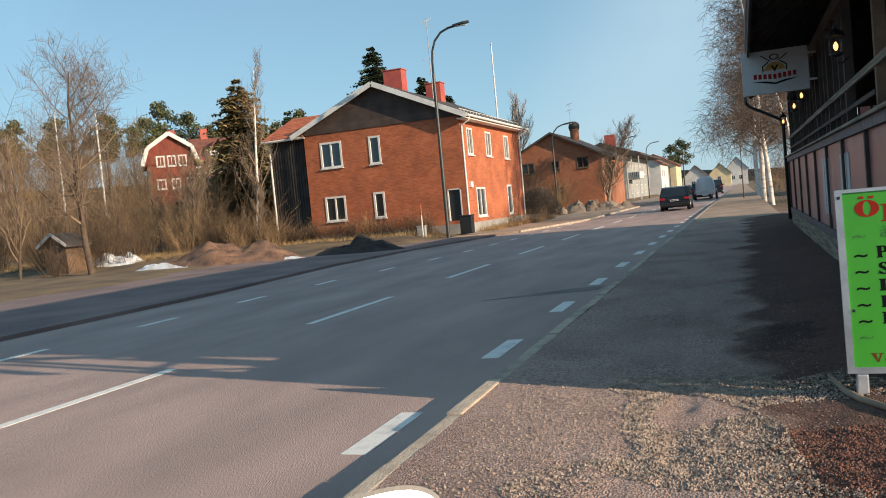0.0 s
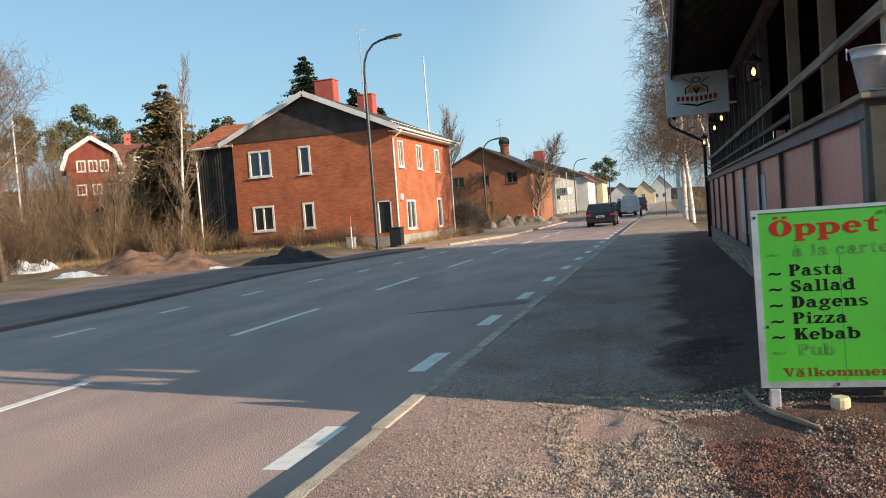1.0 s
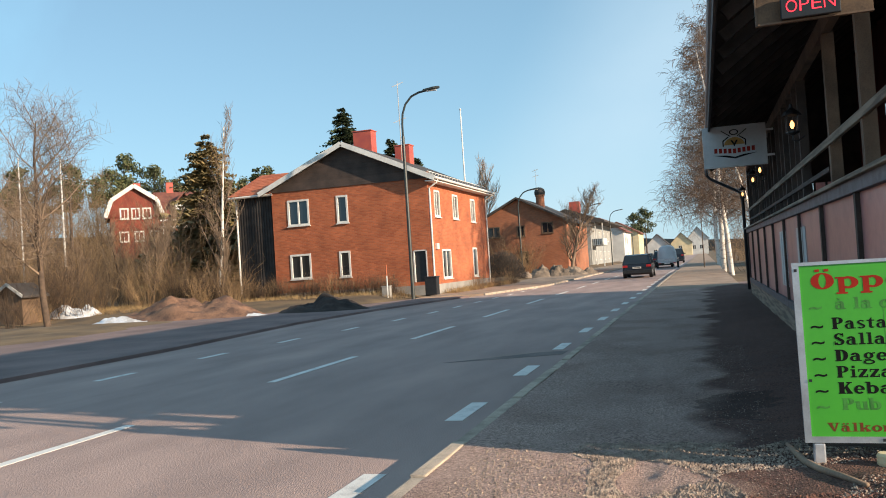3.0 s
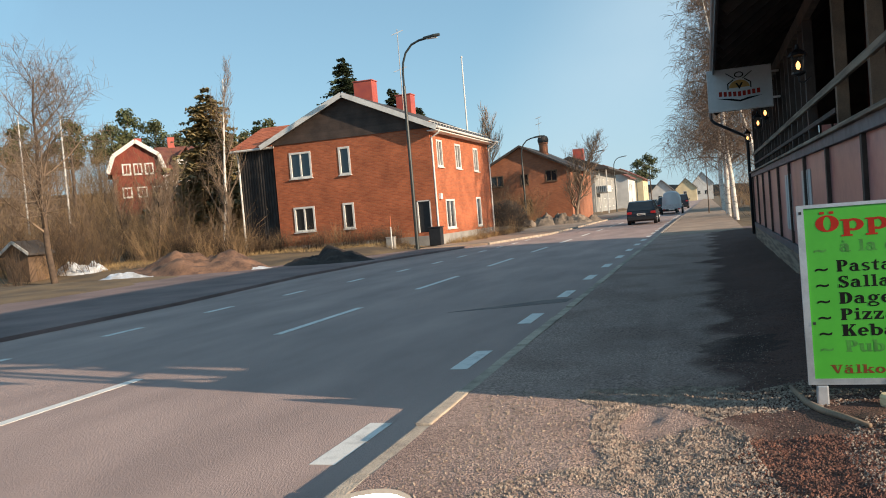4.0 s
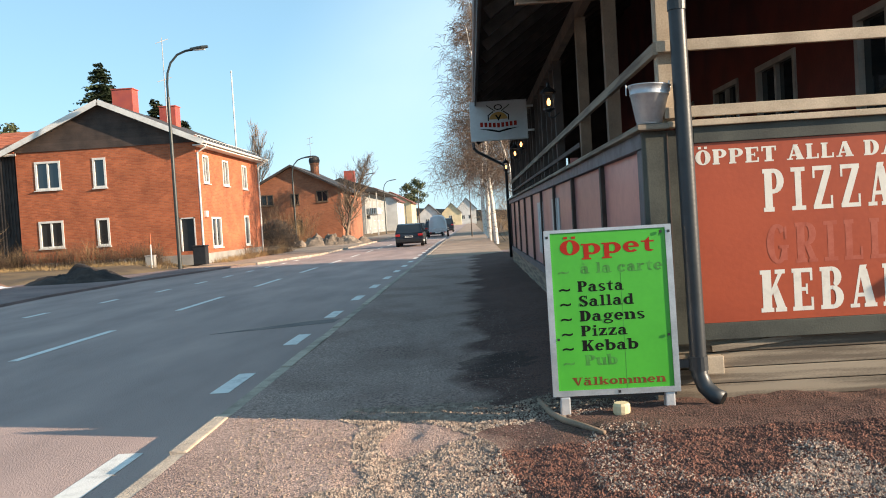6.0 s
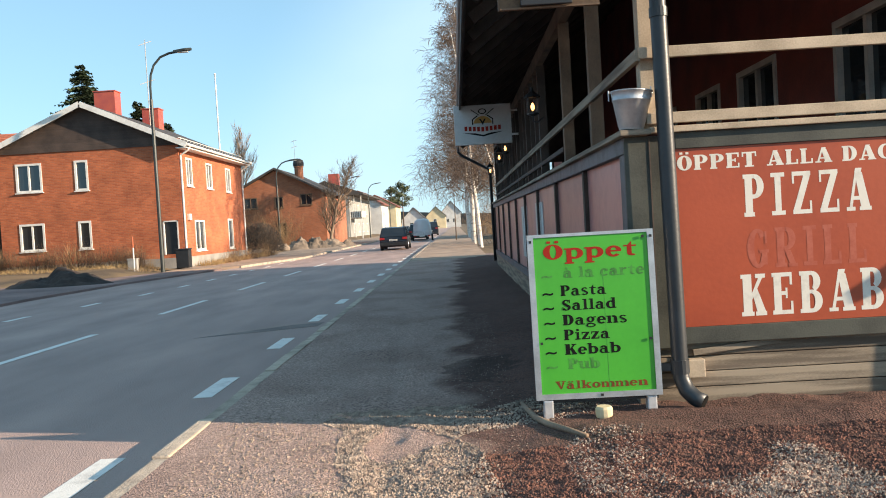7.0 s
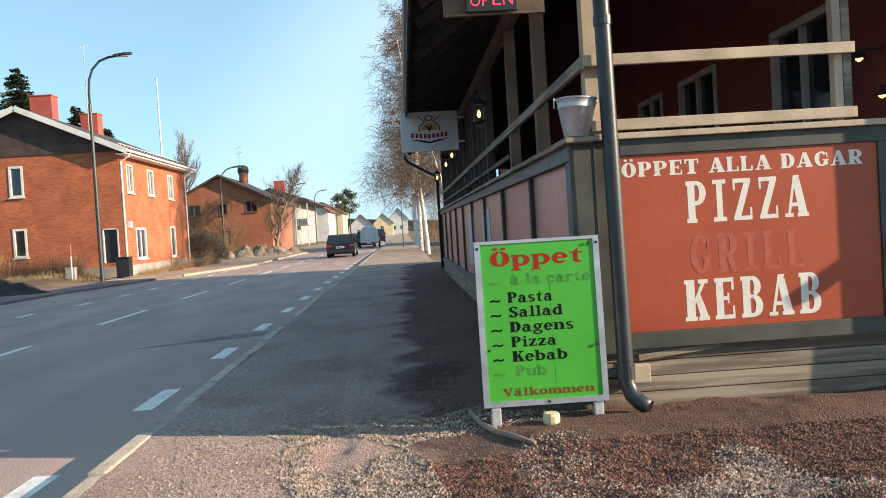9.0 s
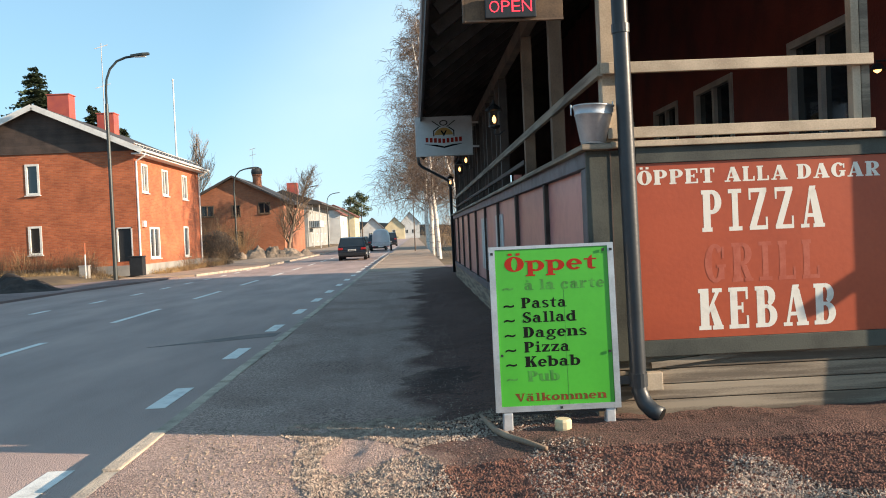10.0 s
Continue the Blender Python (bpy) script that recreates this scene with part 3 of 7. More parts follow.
def slab_glyph(c):
    """Polygons of a bold slab-serif capital in a box one wide and one high."""
    bar = lambda x0, z0, x1, z1: [(x0, z0), (x1, z0), (x1, z1), (x0, z1)]

    def bow(cx, cz, rx, rz, tx, tz, a0, a1, n=9):
        """Pieces of a curved stroke, thick at its sides and thin above and below."""
        out = []
        for i in range(n):
            a, b = radians(a0 + (a1 - a0) * i / n), radians(a0 + (a1 - a0) * (i + 1) / n)
            out.append([(cx + (rx - tx) * math.cos(a), cz + (rz - tz) * math.sin(a)), (cx + rx * math.cos(a), cz + rz * math.sin(a)), (cx + rx * math.cos(b), cz + rz * math.sin(b)), (cx + (rx - tx) * math.cos(b), cz + (rz - tz) * math.sin(b))])
        return out
    stem = [bar(0.08, 0.10, 0.43, 0.90), bar(0, 0, 0.50, 0.10), bar(0, 0.90, 0.43, 1)]
    head = [bar(0.43, 0.90, 0.52, 1), bar(0.43, 0.42, 0.52, 0.52)]
    leg = [[(0.66, 1), (0.40, 1), (0.36, 0.90), (0.62, 0.90)], [(0.37, 0.90), (0.66, 0.90), (0.94, 0.09), (0.58, 0.09)]]
    # lower case: x-height 0.70, round bodies, stems with small slabs
    body = lambda a0=0, a1=360: bow(0.50, 0.35, 0.50, 0.37, 0.31, 0.13, a0, a1, 18)
    foot_l, foot_r = bar(0, 0, 0.46, 0.10), bar(0.56, 0, 1.02, 0.10)
    dots = [bar(0.18, 0.80, 0.40, 0.95), bar(0.58, 0.80, 0.80, 0.95)]
    arch = [bar(0.06, 0.10, 0.36, 0.70), bar(-0.06, 0.60, 0.06, 0.70), foot_l] + bow(0.60, 0.42, 0.34, 0.30, 0.30, 0.15, 0, 130, 8) + [bar(0.64, 0.10, 0.94, 0.42), foot_r]
    vowel = bow(0.36, 0.22, 0.36, 0.24, 0.26, 0.10, 60, 300, 10) + bow(0.44, 0.46, 0.38, 0.26, 0.30, 0.12, 0, 165, 9) + [bar(0.52, 0.08, 0.82, 0.46), bar(0.52, 0, 1.0, 0.08), bar(0.34, 0.36, 0.52, 0.45)]
    small = {
        "o": body(), "c": body(50, 325) + [bar(0.62, 0.44, 0.92, 0.64)], "e": body(0, 318) + [bar(0.19, 0.32, 0.98, 0.42)],
        "a": vowel, "ä": vowel + dots, "à": vowel + [[(0.22, 0.98), (0.42, 0.98), (0.60, 0.80), (0.44, 0.80)]],
        "b": bow(0.52, 0.35, 0.48, 0.37, 0.32, 0.13, -125, 125, 14) + [bar(0.08, 0, 0.36, 0.90), bar(-0.04, 0.90, 0.36, 1)],
        "d": bow(0.48, 0.35, 0.48, 0.37, 0.32, 0.13, 55, 305, 14) + [bar(0.64, 0.10, 0.92, 0.90), bar(0.52, 0.90, 0.92, 1), bar(0.64, 0, 1.04, 0.10)],
        "p": bow(0.52, 0.35, 0.48, 0.37, 0.32, 0.13, -125, 125, 14) + [bar(0.08, -0.22, 0.36, 0.70), bar(-0.04, 0.61, 0.08, 0.70), bar(-0.04, -0.32, 0.48, -0.22)],
        "g": bow(0.46, 0.44, 0.40, 0.28, 0.27, 0.10, 0, 360, 16) + bow(0.48, -0.10, 0.48, 0.20, 0.18, 0.09, 0, 360, 16) + [bar(0.76, 0.60, 1.02, 0.70), bar(0.10, 0.06, 0.62, 0.13)],
        "i": [bar(0.28, 0.10, 0.76, 0.60), bar(0.02, 0.60, 0.76, 0.70), bar(0, 0, 1.02, 0.10), bar(0.28, 0.80, 0.76, 1.0)],
        "l": [bar(0.28, 0.10, 0.76, 0.90), bar(0.02, 0.90, 0.76, 1), bar(0, 0, 1.02, 0.10)],
        "k": [bar(0.08, 0.10, 0.36, 0.90), bar(-0.04, 0.90, 0.36, 1), foot_l, [(0.36, 0.24), (0.36, 0.38), (0.66, 0.61), (0.84, 0.61)], bar(0.54, 0.61, 1.0, 0.70), [(0.42, 0.34), (0.60, 0.48), (0.98, 0.10), (0.62, 0.10)], foot_r],
        "n": arch, "u": [bar(0.06, 0.30, 0.36, 0.60), bar(-0.06, 0.60, 0.36, 0.70), bar(0.64, 0.10, 0.94, 0.60), bar(0.52, 0.60, 0.94, 0.70), bar(0.64, 0, 1.04, 0.10)] + bow(0.40, 0.28, 0.34, 0.29, 0.30, 0.15, 180, 310, 8),
        "m": [[(a * 0.60, b) for a, b in q] for q in arch] + bow(0.76, 0.42, 0.22, 0.30, 0.20, 0.15, 0, 130, 8) + [bar(0.79, 0.10, 0.98, 0.42), bar(0.72, 0, 1.03, 0.10)],
        "r": [bar(0.08, 0.10, 0.44, 0.70), bar(-0.06, 0.60, 0.08, 0.70), bar(-0.02, 0, 0.60, 0.10)] + bow(0.72, 0.44, 0.30, 0.27, 0.26, 0.16, 35, 160, 6),
        "s": bow(0.50, 0.52, 0.44, 0.19, 0.27, 0.09, 20, 250, 12) + bow(0.50, 0.18, 0.46, 0.20, 0.28, 0.09, -160, 80, 12) + [[(0.22, 0.40), (0.40, 0.50), (0.80, 0.32), (0.60, 0.22)]],
        "t": [bar(0.26, 0.14, 0.62, 0.60), bar(0, 0.60, 0.96, 0.70), [(0.30, 0.70), (0.62, 0.70), (0.62, 0.94)]] + bow(0.62, 0.16, 0.36, 0.17, 0.34, 0.12, 180, 330, 7),
        "z": [bar(0.04, 0.60, 0.95, 0.70), bar(0.02, 0, 0.97, 0.11), [(0.04, 0.11), (0.46, 0.11), (0.93, 0.60), (0.54, 0.60)], bar(0.04, 0.46, 0.14, 0.60), bar(0.87, 0.11, 0.97, 0.26)],
        "S": bow(0.50, 0.73, 0.44, 0.28, 0.28, 0.10, 25, 250, 13) + bow(0.50, 0.27, 0.47, 0.29, 0.29, 0.10, -165, 80, 13) + [[(0.20, 0.56), (0.42, 0.70), (0.82, 0.44), (0.60, 0.30)], bar(0.80, 0.68, 0.90, 1.0), bar(0.06, 0.0, 0.16, 0.32)],
        "V": [[(0.08, 0.91), (0.42, 0.91), (0.64, 0.0), (0.50, 0.0)], [(0.52, 0.0), (0.64, 0.0), (0.90, 0.91), (0.76, 0.91)], bar(0, 0.91, 0.52, 1), bar(0.64, 0.91, 1.02, 1)],
    }
    if c in small:
        return small[c]
    return {
        "P": stem + head + bow(0.52, 0.71, 0.46, 0.29, 0.33, 0.10, -90, 90),
        "R": stem + head + bow(0.52, 0.71, 0.44, 0.29, 0.33, 0.10, -90, 90) + [[(0.42, 0.42), (0.70, 0.42), (0.93, 0.08), (0.64, 0.08)], bar(0.58, 0, 1.0, 0.08)],
        "B": stem + [bar(0.43, 0.90, 0.52, 1), bar(0.43, 0.46, 0.54, 0.55), bar(0.50, 0, 0.54, 0.10)] + bow(0.52, 0.75, 0.40, 0.25, 0.31, 0.10, -70, 90) + bow(0.54, 0.275, 0.45, 0.275, 0.33, 0.10, -90, 90),
        "D": stem + [bar(0.43, 0.90, 0.46, 1)] + bow(0.46, 0.5, 0.52, 0.50, 0.34, 0.10, -90, 90, 12),
        "I": [bar(0.28, 0.10, 0.72, 0.90), bar(0, 0, 1, 0.10), bar(0, 0.90, 1, 1)],
        "L": stem + [bar(0.50, 0, 0.96, 0.10), bar(0.84, 0.10, 0.96, 0.32), bar(0.43, 0.90, 0.52, 1)],
        "E": stem + [bar(0.43, 0.90, 0.94, 1), bar(0.83, 0.70, 0.94, 0.90), bar(0.43, 0.46, 0.62, 0.55), bar(0.62, 0.38, 0.71, 0.63), bar(0.50, 0, 0.96, 0.10), bar(0.85, 0.10, 0.96, 0.31)],
        "T": [bar(0.32, 0.10, 0.68, 0.90), bar(0.20, 0, 0.80, 0.10), bar(0.02, 0.90, 0.98, 1), bar(0.02, 0.68, 0.12, 0.90), bar(0.88, 0.68, 0.98, 0.90)],
        "Z": [bar(0.04, 0.90, 0.95, 1), bar(0.04, 0, 0.97, 0.10), [(0.06, 0.10), (0.40, 0.10), (0.93, 0.90), (0.60, 0.90)], bar(0.04, 0.72, 0.14, 0.90), bar(0.87, 0.10, 0.97, 0.30)],
        "A": leg + [[(0.37, 0.90), (0.47, 0.90), (0.24, 0.09), (0.12, 0.09)], bar(0.26, 0.25, 0.63, 0.34), bar(0, 0, 0.35, 0.09), bar(0.52, 0, 1, 0.09)],
        "K": stem + [[(0.43, 0.38), (0.43, 0.54), (0.70, 0.90), (0.86, 0.90)], bar(0.58, 0.90, 0.98, 1), [(0.47, 0.48), (0.63, 0.68), (0.96, 0.10), (0.62, 0.10)], bar(0.56, 0, 1, 0.10)],
        "G": bow(0.50, 0.5, 0.50, 0.50, 0.33, 0.10, 40, 330, 16) + [bar(0.82, 0.62, 0.92, 0.92), bar(0.66, 0.08, 0.92, 0.38), bar(0.56, 0.38, 1.0, 0.46)],
        "Ö": bow(0.50, 0.5, 0.50, 0.50, 0.34, 0.09, 0, 360, 20) + [bar(0.20, 1.07, 0.40, 1.22), bar(0.60, 1.07, 0.80, 1.22)],
    }[c]


SLAB_W = dict(i=0.50, l=0.50, m=1.36, r=0.74, s=0.72, t=0.66, e=0.80, a=0.88, c=0.78, z=0.80, o=0.86, ä=0.88, à=0.88, b=0.92, d=0.92, p=0.92, g=0.88, k=0.96, n=0.96, u=0.96, S=0.86, V=1.08, I=0.62, L=0.86, E=0.92, Z=0.92, A=1.12, P=0.95, K=1.08, B=0.98)


def slab_letters(text, parent, material, x0, x1, base, cap, at, gap=0.12, ux=(1, 0, 0), uz=(0, 0, 1), depth=0.0004):
    """Painted slab-serif capitals from x0 to x1 on the panel, each letter a part."""
    total = sum((SLAB_W.get(c, 1.0) if c != " " else 0.42) + gap for c in text) - gap
    k, x = (x1 - x0) / total, x0
    at, ux, uz = Vector(at), Vector(ux), Vector(uz)
    o = ux.cross(uz)
    for c in text:
        w = (SLAB_W.get(c, 1.0) if c != " " else 0.42) * k
        if c != " ":
            bm = bmesh.new()
            for i, poly in enumerate(slab_glyph(c)):
                bm.faces.new([bm.verts.new(at + ux * (x + px * w) + uz * (base + pz * cap) + o * (depth + 0.00006 * i)) for px, pz in poly])
            me = bpy.data.meshes.new("letter")
            bm.to_mesh(me)
            bm.free()
            me.materials.append(M[material])
            hang(new("letter", me), parent)
        x += w + gap * k


EYE = Vector((0.02, 0.0, 1.48))


def nearer(ob, q):
    """Draws a thing built at full distance in towards the viewpoint, sizes and all."""
    ob.matrix_basis = Matrix.Translation(EYE * (1 - q)) @ Matrix.Scale(q, 4) @ ob.matrix_basis
    return ob


# ---- ground, road and footways ----
def smooth01(t):
    t = min(1.0, max(0.0, t))
    return t * t * (3 - 2 * t)


def land(x, y):
    """Height of the open ground: level along the street, a bank behind the houses, a wooded hill to the left."""
    z = -0.06
    if x < -13.0:
        z += 0.42 * smooth01((-13.3 - x) / 2.0) * smooth01((y - 30) / 6.0)
        z += 0.25 * smooth01((-17.0 - x) / 4.0) * smooth01((30 - y) / 5.0)
        d = math.hypot(x + 13, y - 38)
        z += 9.5 * smooth01((-x - 30) / 55.0) * smooth01((d - 28) / 80.0)
        z += 0.12 * noise.noise((x * 0.35, y * 0.35, 0)) * smooth01((-14 - x) / 4.0)
    if x > 3.0 and y > 26:
        z += 0.25 * smooth01((x - 3) / 4.0)
    return z


def grid_axis(stops):
    out = []
    for a, b, s in stops:
        k = max(1, round((b - a) / s))
        out += [a + (b - a) * i / k for i in range(k)]
    return out + [stops[-1][1]]


gx = grid_axis([(-900, -200, 100), (-200, -60, 8), (-60, -13, 1.2), (-13, 3, 4), (3, 12, 1.5), (12, 100, 22), (100, 900, 200)])
gy = grid_axis([(-400, -40, 60), (-40, 10, 5), (10, 60, 1.2), (60, 200, 7), (200, 1000, 100)])
gv = [(x, y, land(x, y)) for y in gy for x in gx]
gf = [(j * len(gx) + i, j * len(gx) + i + 1, (j + 1) * len(gx) + i + 1, (j + 1) * len(gx) + i) for j in range(len(gy) - 1) for i in range(len(gx) - 1)]
me = bpy.data.meshes.new("ground")
me.from_pydata(gv, [], gf)
me.materials.append(M["earth"])
tagged(new("ground", me), "brown dormant grass and bare earth in early spring", "ground", kind="structure")


def sheet(name, outline, z, thick, material, label, category):
    bm = bmesh.new()
    prism(bm, [(x, y, z - thick) for x, y in outline], (0, 0, thick))
    return solo(name, bm, material, label, category, kind="structure")


EDGE = [(-11.6, 16), (-12.2, 23), (-11.9, 29), (-10.6, 37)]      # far edge of the carriageway
sheet("road", [(-11.6, -60), (-1.93, -60), (-1.93, 600), (-8.6, 600), (-8.6, 52), (-9.8, 44), *EDGE[::-1]], 0.0, 0.15, "asphalt", "grey worn asphalt road with gritty edges", "road")
sheet("lay_by", [(-45, -30), (-11.6, -30), *EDGE, (-13.0, 37), (-14.3, 34), (-16.8, 30.5), (-17.6, 28.6), (-22.3, 27.6), (-26, 27.4), (-29, 25.8), (-36, 12)], 0.075, 0.2, "lot", "dark reddish asphalt footway and lay-by with grit", "pavement")
sheet("pavement_far", [(-13.2, 37.0), (-10.2, 38.2), (-8.72, 46), (-8.72, 300), (-13.2, 300)], 0.10, 0.2, "beige", "sanded footway along the far side", "pavement")

# near footway: uneven surface, raised over the road
fx, fy = grid_axis([(-1.83, 2.9, 0.035), (2.9, 6.5, 0.10)]), grid_axis([(-8, 2.4, 0.2), (2.4, 6.3, 0.035), (6.3, 12, 0.08), (12, 31, 0.3)])


def foot(x, y):
    h = 0.150 + 0.010 * noise.noise((x * 1.3, y * 1.3, 3.0)) + 0.004 * noise.noise((x * 6, y * 6, 1.0))
    if x > -0.2:
        h += 0.018 * smooth01((x + 0.2) / 1.0) * (1 + 1.5 * noise.noise((x * 2.2, y * 2.2, 8.0)))
    h += 0.045 * smooth01((x - 0.1) / 0.9)
    # loose grit thrown into clods and shallow wheel ruts, flat again along the kerb
    loose = smooth01((x + 1.15 + 0.35 * noise.noise((y * 0.9, 0, 2))) / 0.45)
    h += loose * (0.013 * noise.noise((x * 5.5, y * 4.0, 6.0)) + 0.009 * noise.noise((x * 13, y * 11, 7.0)))
    h -= loose * 0.012 * math.exp(-((x + 0.42 + 0.05 * (y - 4)) / 0.10) ** 2)
    h += 0.05 * math.exp(-((x - 2.3) / 0.9) ** 2 - ((y - 4.85) / 0.28) ** 2)
    return h


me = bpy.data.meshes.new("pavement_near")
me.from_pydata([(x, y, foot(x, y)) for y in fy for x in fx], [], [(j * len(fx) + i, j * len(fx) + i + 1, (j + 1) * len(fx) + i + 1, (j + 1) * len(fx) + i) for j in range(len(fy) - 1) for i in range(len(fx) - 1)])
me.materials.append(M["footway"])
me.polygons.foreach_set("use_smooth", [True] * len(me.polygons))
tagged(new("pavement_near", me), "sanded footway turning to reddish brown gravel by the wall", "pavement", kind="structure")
sheet("pavement_near_far", [(-1.80, 31), (1.2, 31), (1.2, 600), (-1.80, 600)], 0.15, 0.2, "beige", "sanded footway further along the street", "pavement")
sheet("side_street", [(1.2, 29.5), (60, 29.5), (60, 37), (1.2, 37)], 0.06, 0.2, "lot", "grey asphalt drive beside the restaurant", "road")

# a darker wedge laid on the asphalt, pointing away from the kerb
sheet("road_patch", [(-4.0, 12.2), (-3.0, 12.55), (-2.25, 12.9), (-2.22, 13.4), (-2.7, 13.25), (-3.1, 12.9), (-3.6, 12.5)], 0.004, 0.1, "patch", "dark wedge on the asphalt", "road")
# kerbs, stone by stone
kerb = thing("kerb", (-2.05, 10, 0), "pale worn stone kerb along the footway", "kerb", kind="structure")
kerb_me = to_mesh("kerb_stone", bx((-0.058, 0.058, -0.494, 0.494, -0.20, 0.0), bevel=0.014), "kerb")
rng = random.Random(3)
for k in range(70):
    piece("kerb_stone", kerb_me, (-1.885 + rng.uniform(-.008, .008), -8 + k + 0.5, 0.155 + rng.uniform(-.008, .008)), kerb, (0, 0, rng.uniform(-.006, .006)))
kerb_far = thing("kerb", (-8.7, 50, 0), "pale stone kerb on the far side of the road", "kerb", kind="structure")
for k in range(60):
    piece("kerb_stone", kerb_me, (-8.66, 46.5 + k, 0.105), kerb_far)
for k in range(8):
    f = (k + 0.5) / 8
    piece("kerb_stone", kerb_me, (-10.15 + 1.47 * f, 38.2 + 7.8 * f, 0.105), kerb_far, (0, 0, math.atan2(-1.47, 7.8)))

# painted dashes
dash_me = to_mesh("road_dash", bx((-0.09, 0.09, -0.5, 0.5, 0.001, 0.005)), "line")
long_me = to_mesh("centre_dash", bx((-0.065, 0.065, -1.5, 1.5, 0.001, 0.005)), "line")
for k in range(-3, 40):
    tagged(piece_free := new("road_dash", dash_me), "worn white edge dash on the asphalt", "road marking", "edge dashes")
    piece_free.location = (-2.44, 5.10 + 3.0 * k, 0)
for k in range(0, 34):
    tagged(piece_free := new("road_dash", dash_me), "thin worn white edge dash on the asphalt", "road marking", "far edge dashes")
    y = 5.75 + 2.9 * k
    piece_free.location, piece_free.scale = (-9.62 + 0.87 * smooth01((y - 14) / 12), y, 0), (0.75, 0.95, 1)
for k in range(-1, 22):
    tagged(piece_free := new("centre_dash", long_me), "white centre line dash on the asphalt", "road marking", "centre dashes")
    piece_free.location = (-6.07, 5.95 + 6.05 * k, 0)

# ---- restaurant with its covered terrace ----
WX, WY = 1.38, 6.25            # corner of the terrace
FAR = 27.8


def joint(k):
    """Where the k-th batten of the side wall stands."""
    return WY + 0.06 if k == 0 else 5.98 + 2.42 * k

rest = thing("restaurant_building", (4.5, 16, 0), "red timber restaurant with a dark roofed terrace", "building")
# roof: slab on each side of the ridge, rafters, gutter
bm = bmesh.new()
prism(bm, [(0.29, 5.35, 4.12), (5.0, 5.35, 7.50), (5.0, 5.35, 7.68), (0.29, 5.35, 4.28)], (0, FAR + 0.6 - 5.35, 0))
prism(bm, [(5.0, 5.35, 7.50), (9.71, 5.35, 4.12), (9.71, 5.35, 4.28), (5.0, 5.35, 7.68)], (0, FAR + 0.6 - 5.35, 0))
part("roof", bm, "dark_wood", rest, "dark stained timber roof")
bm = bmesh.new()
for s in (0, 1):
    beam(bm, (0.24 if not s else 9.76, 5.36, 4.17), (5.0, 5.36, 7.58), 0.035, 0.26)
part("bargeboard", bm, "dark_wood", rest)
for k in range(24):
    y = 5.6 + k * 0.97
    bm = beam(bmesh.new(), (0.37, y, 4.06), (4.95, y, 7.36), 0.06, 0.15)
    part("rafter", bm, "dark_wood", rest)
part("gutter", tube(bmesh.new(), [(0.25, 5.3, 4.15), (0.25, FAR + 0.5, 4.12)], 0.06, 10), "pipe", rest)
part("gutter_bracket", beam(bmesh.new(), (0.25, 5.34, 4.0), (0.25, FAR + 0.4, 4.0), 0.03, 0.20), "dark_wood", rest, "dark fascia board")
part("wall_plate", beam(bmesh.new(), (WX + 0.12, 5.45, 4.02), (WX + 0.12, FAR, 4.02), 0.10, 0.20), "post", rest, "brown timber beam over the posts")
part("ceiling_beam", beam(bmesh.new(), (WX, WY + 0.05, 4.02), (9.5, WY + 0.05, 4.02), 0.10, 0.2), "dark_wood", rest)
# inner house
holes = [(1.6, 3.1, 2.1, 3.6), (4.9, 6.5, 2.1, 3.6), (7.4, 8.8, 2.1, 3.6), (10.2, 11.6, 2.1, 3.6), (13.4, 14.8, 2.1, 3.6)]
part("wall", holed(bmesh.new(), (4.75, 7.0, 0.05), (0, 1, 0), (0.2, 0, 0), FAR - 7.0, 7.2, holes), "red_wall", rest, "red painted boarded wall")
part("wall", bx((9.4, 9.6, 7.0, FAR, 0.0, 4.3)), "red_wall", rest)
bm = bmesh.new()
prism(bm, [(4.97, 7.0, 0.0), (9.4, 7.0, 0), (9.4, 7.0, 4.3), (5.0, 7.0, 7.4)], (0, 0.15, 0))
part("wall", bm, "red_wall", rest)
bm = bmesh.new()
prism(bm, [(4.97, FAR - 0.15, 0.0), (9.4, FAR - 0.15, 0), (9.4, FAR - 0.15, 4.3), (5.0, FAR - 0.15, 7.4)], (0, 0.15, 0))
part("wall", bm, "red_wall", rest)
for a, b, c, d in holes:
    window(rest, (4.75, 7.0 + b, 0.05 + c), (0, -1, 0), (-1, 0, 0), b - a, d - c, 1, 0.09, paint="frame_dim")
part("terrace_floor", bx((WX + 0.05, 4.75, WY + 0.05, FAR, 0.82, 0.90)), "post", rest, "terrace decking")

# side wall: nine faded panels between dark battens under a painted rail
panel_me = to_mesh("panel", bx((-0.012, 0.012, -1.165, 1.165, -0.703, 0.703)), "pink")
part("panel_rail", bx((WX - 0.05, WX + 0.10, WY, FAR, 1.945, 2.066), bevel=0.006), "frame_blue", rest, "blue-grey painted rail with peeling paint")
part("rail_cap", bx((WX - 0.10, WX + 0.13, WY - 0.14, FAR, 2.068, 2.11), bevel=0.006), "plank", rest, "weathered wooden rail cap")
part("panel_rail", bx((WX - 0.04, WX + 0.10, WY, FAR, 0.40, 0.53), bevel=0.006), "frame_blue", rest)
part("skirting", bx((WX - 0.02, WX + 0.06, WY, FAR, -0.07, 0.398)), "plank", rest, "grey weathered base boards")
for k in range(9):
    if k:
        piece("panel", panel_me, (WX + 0.02, joint(k + 1) - 1.21, 1.24), rest)
part("panel", bx((WX + 0.008, WX + 0.032, WY + 0.26, joint(1) - 0.05, 0.535, 1.943)), "pink", rest)
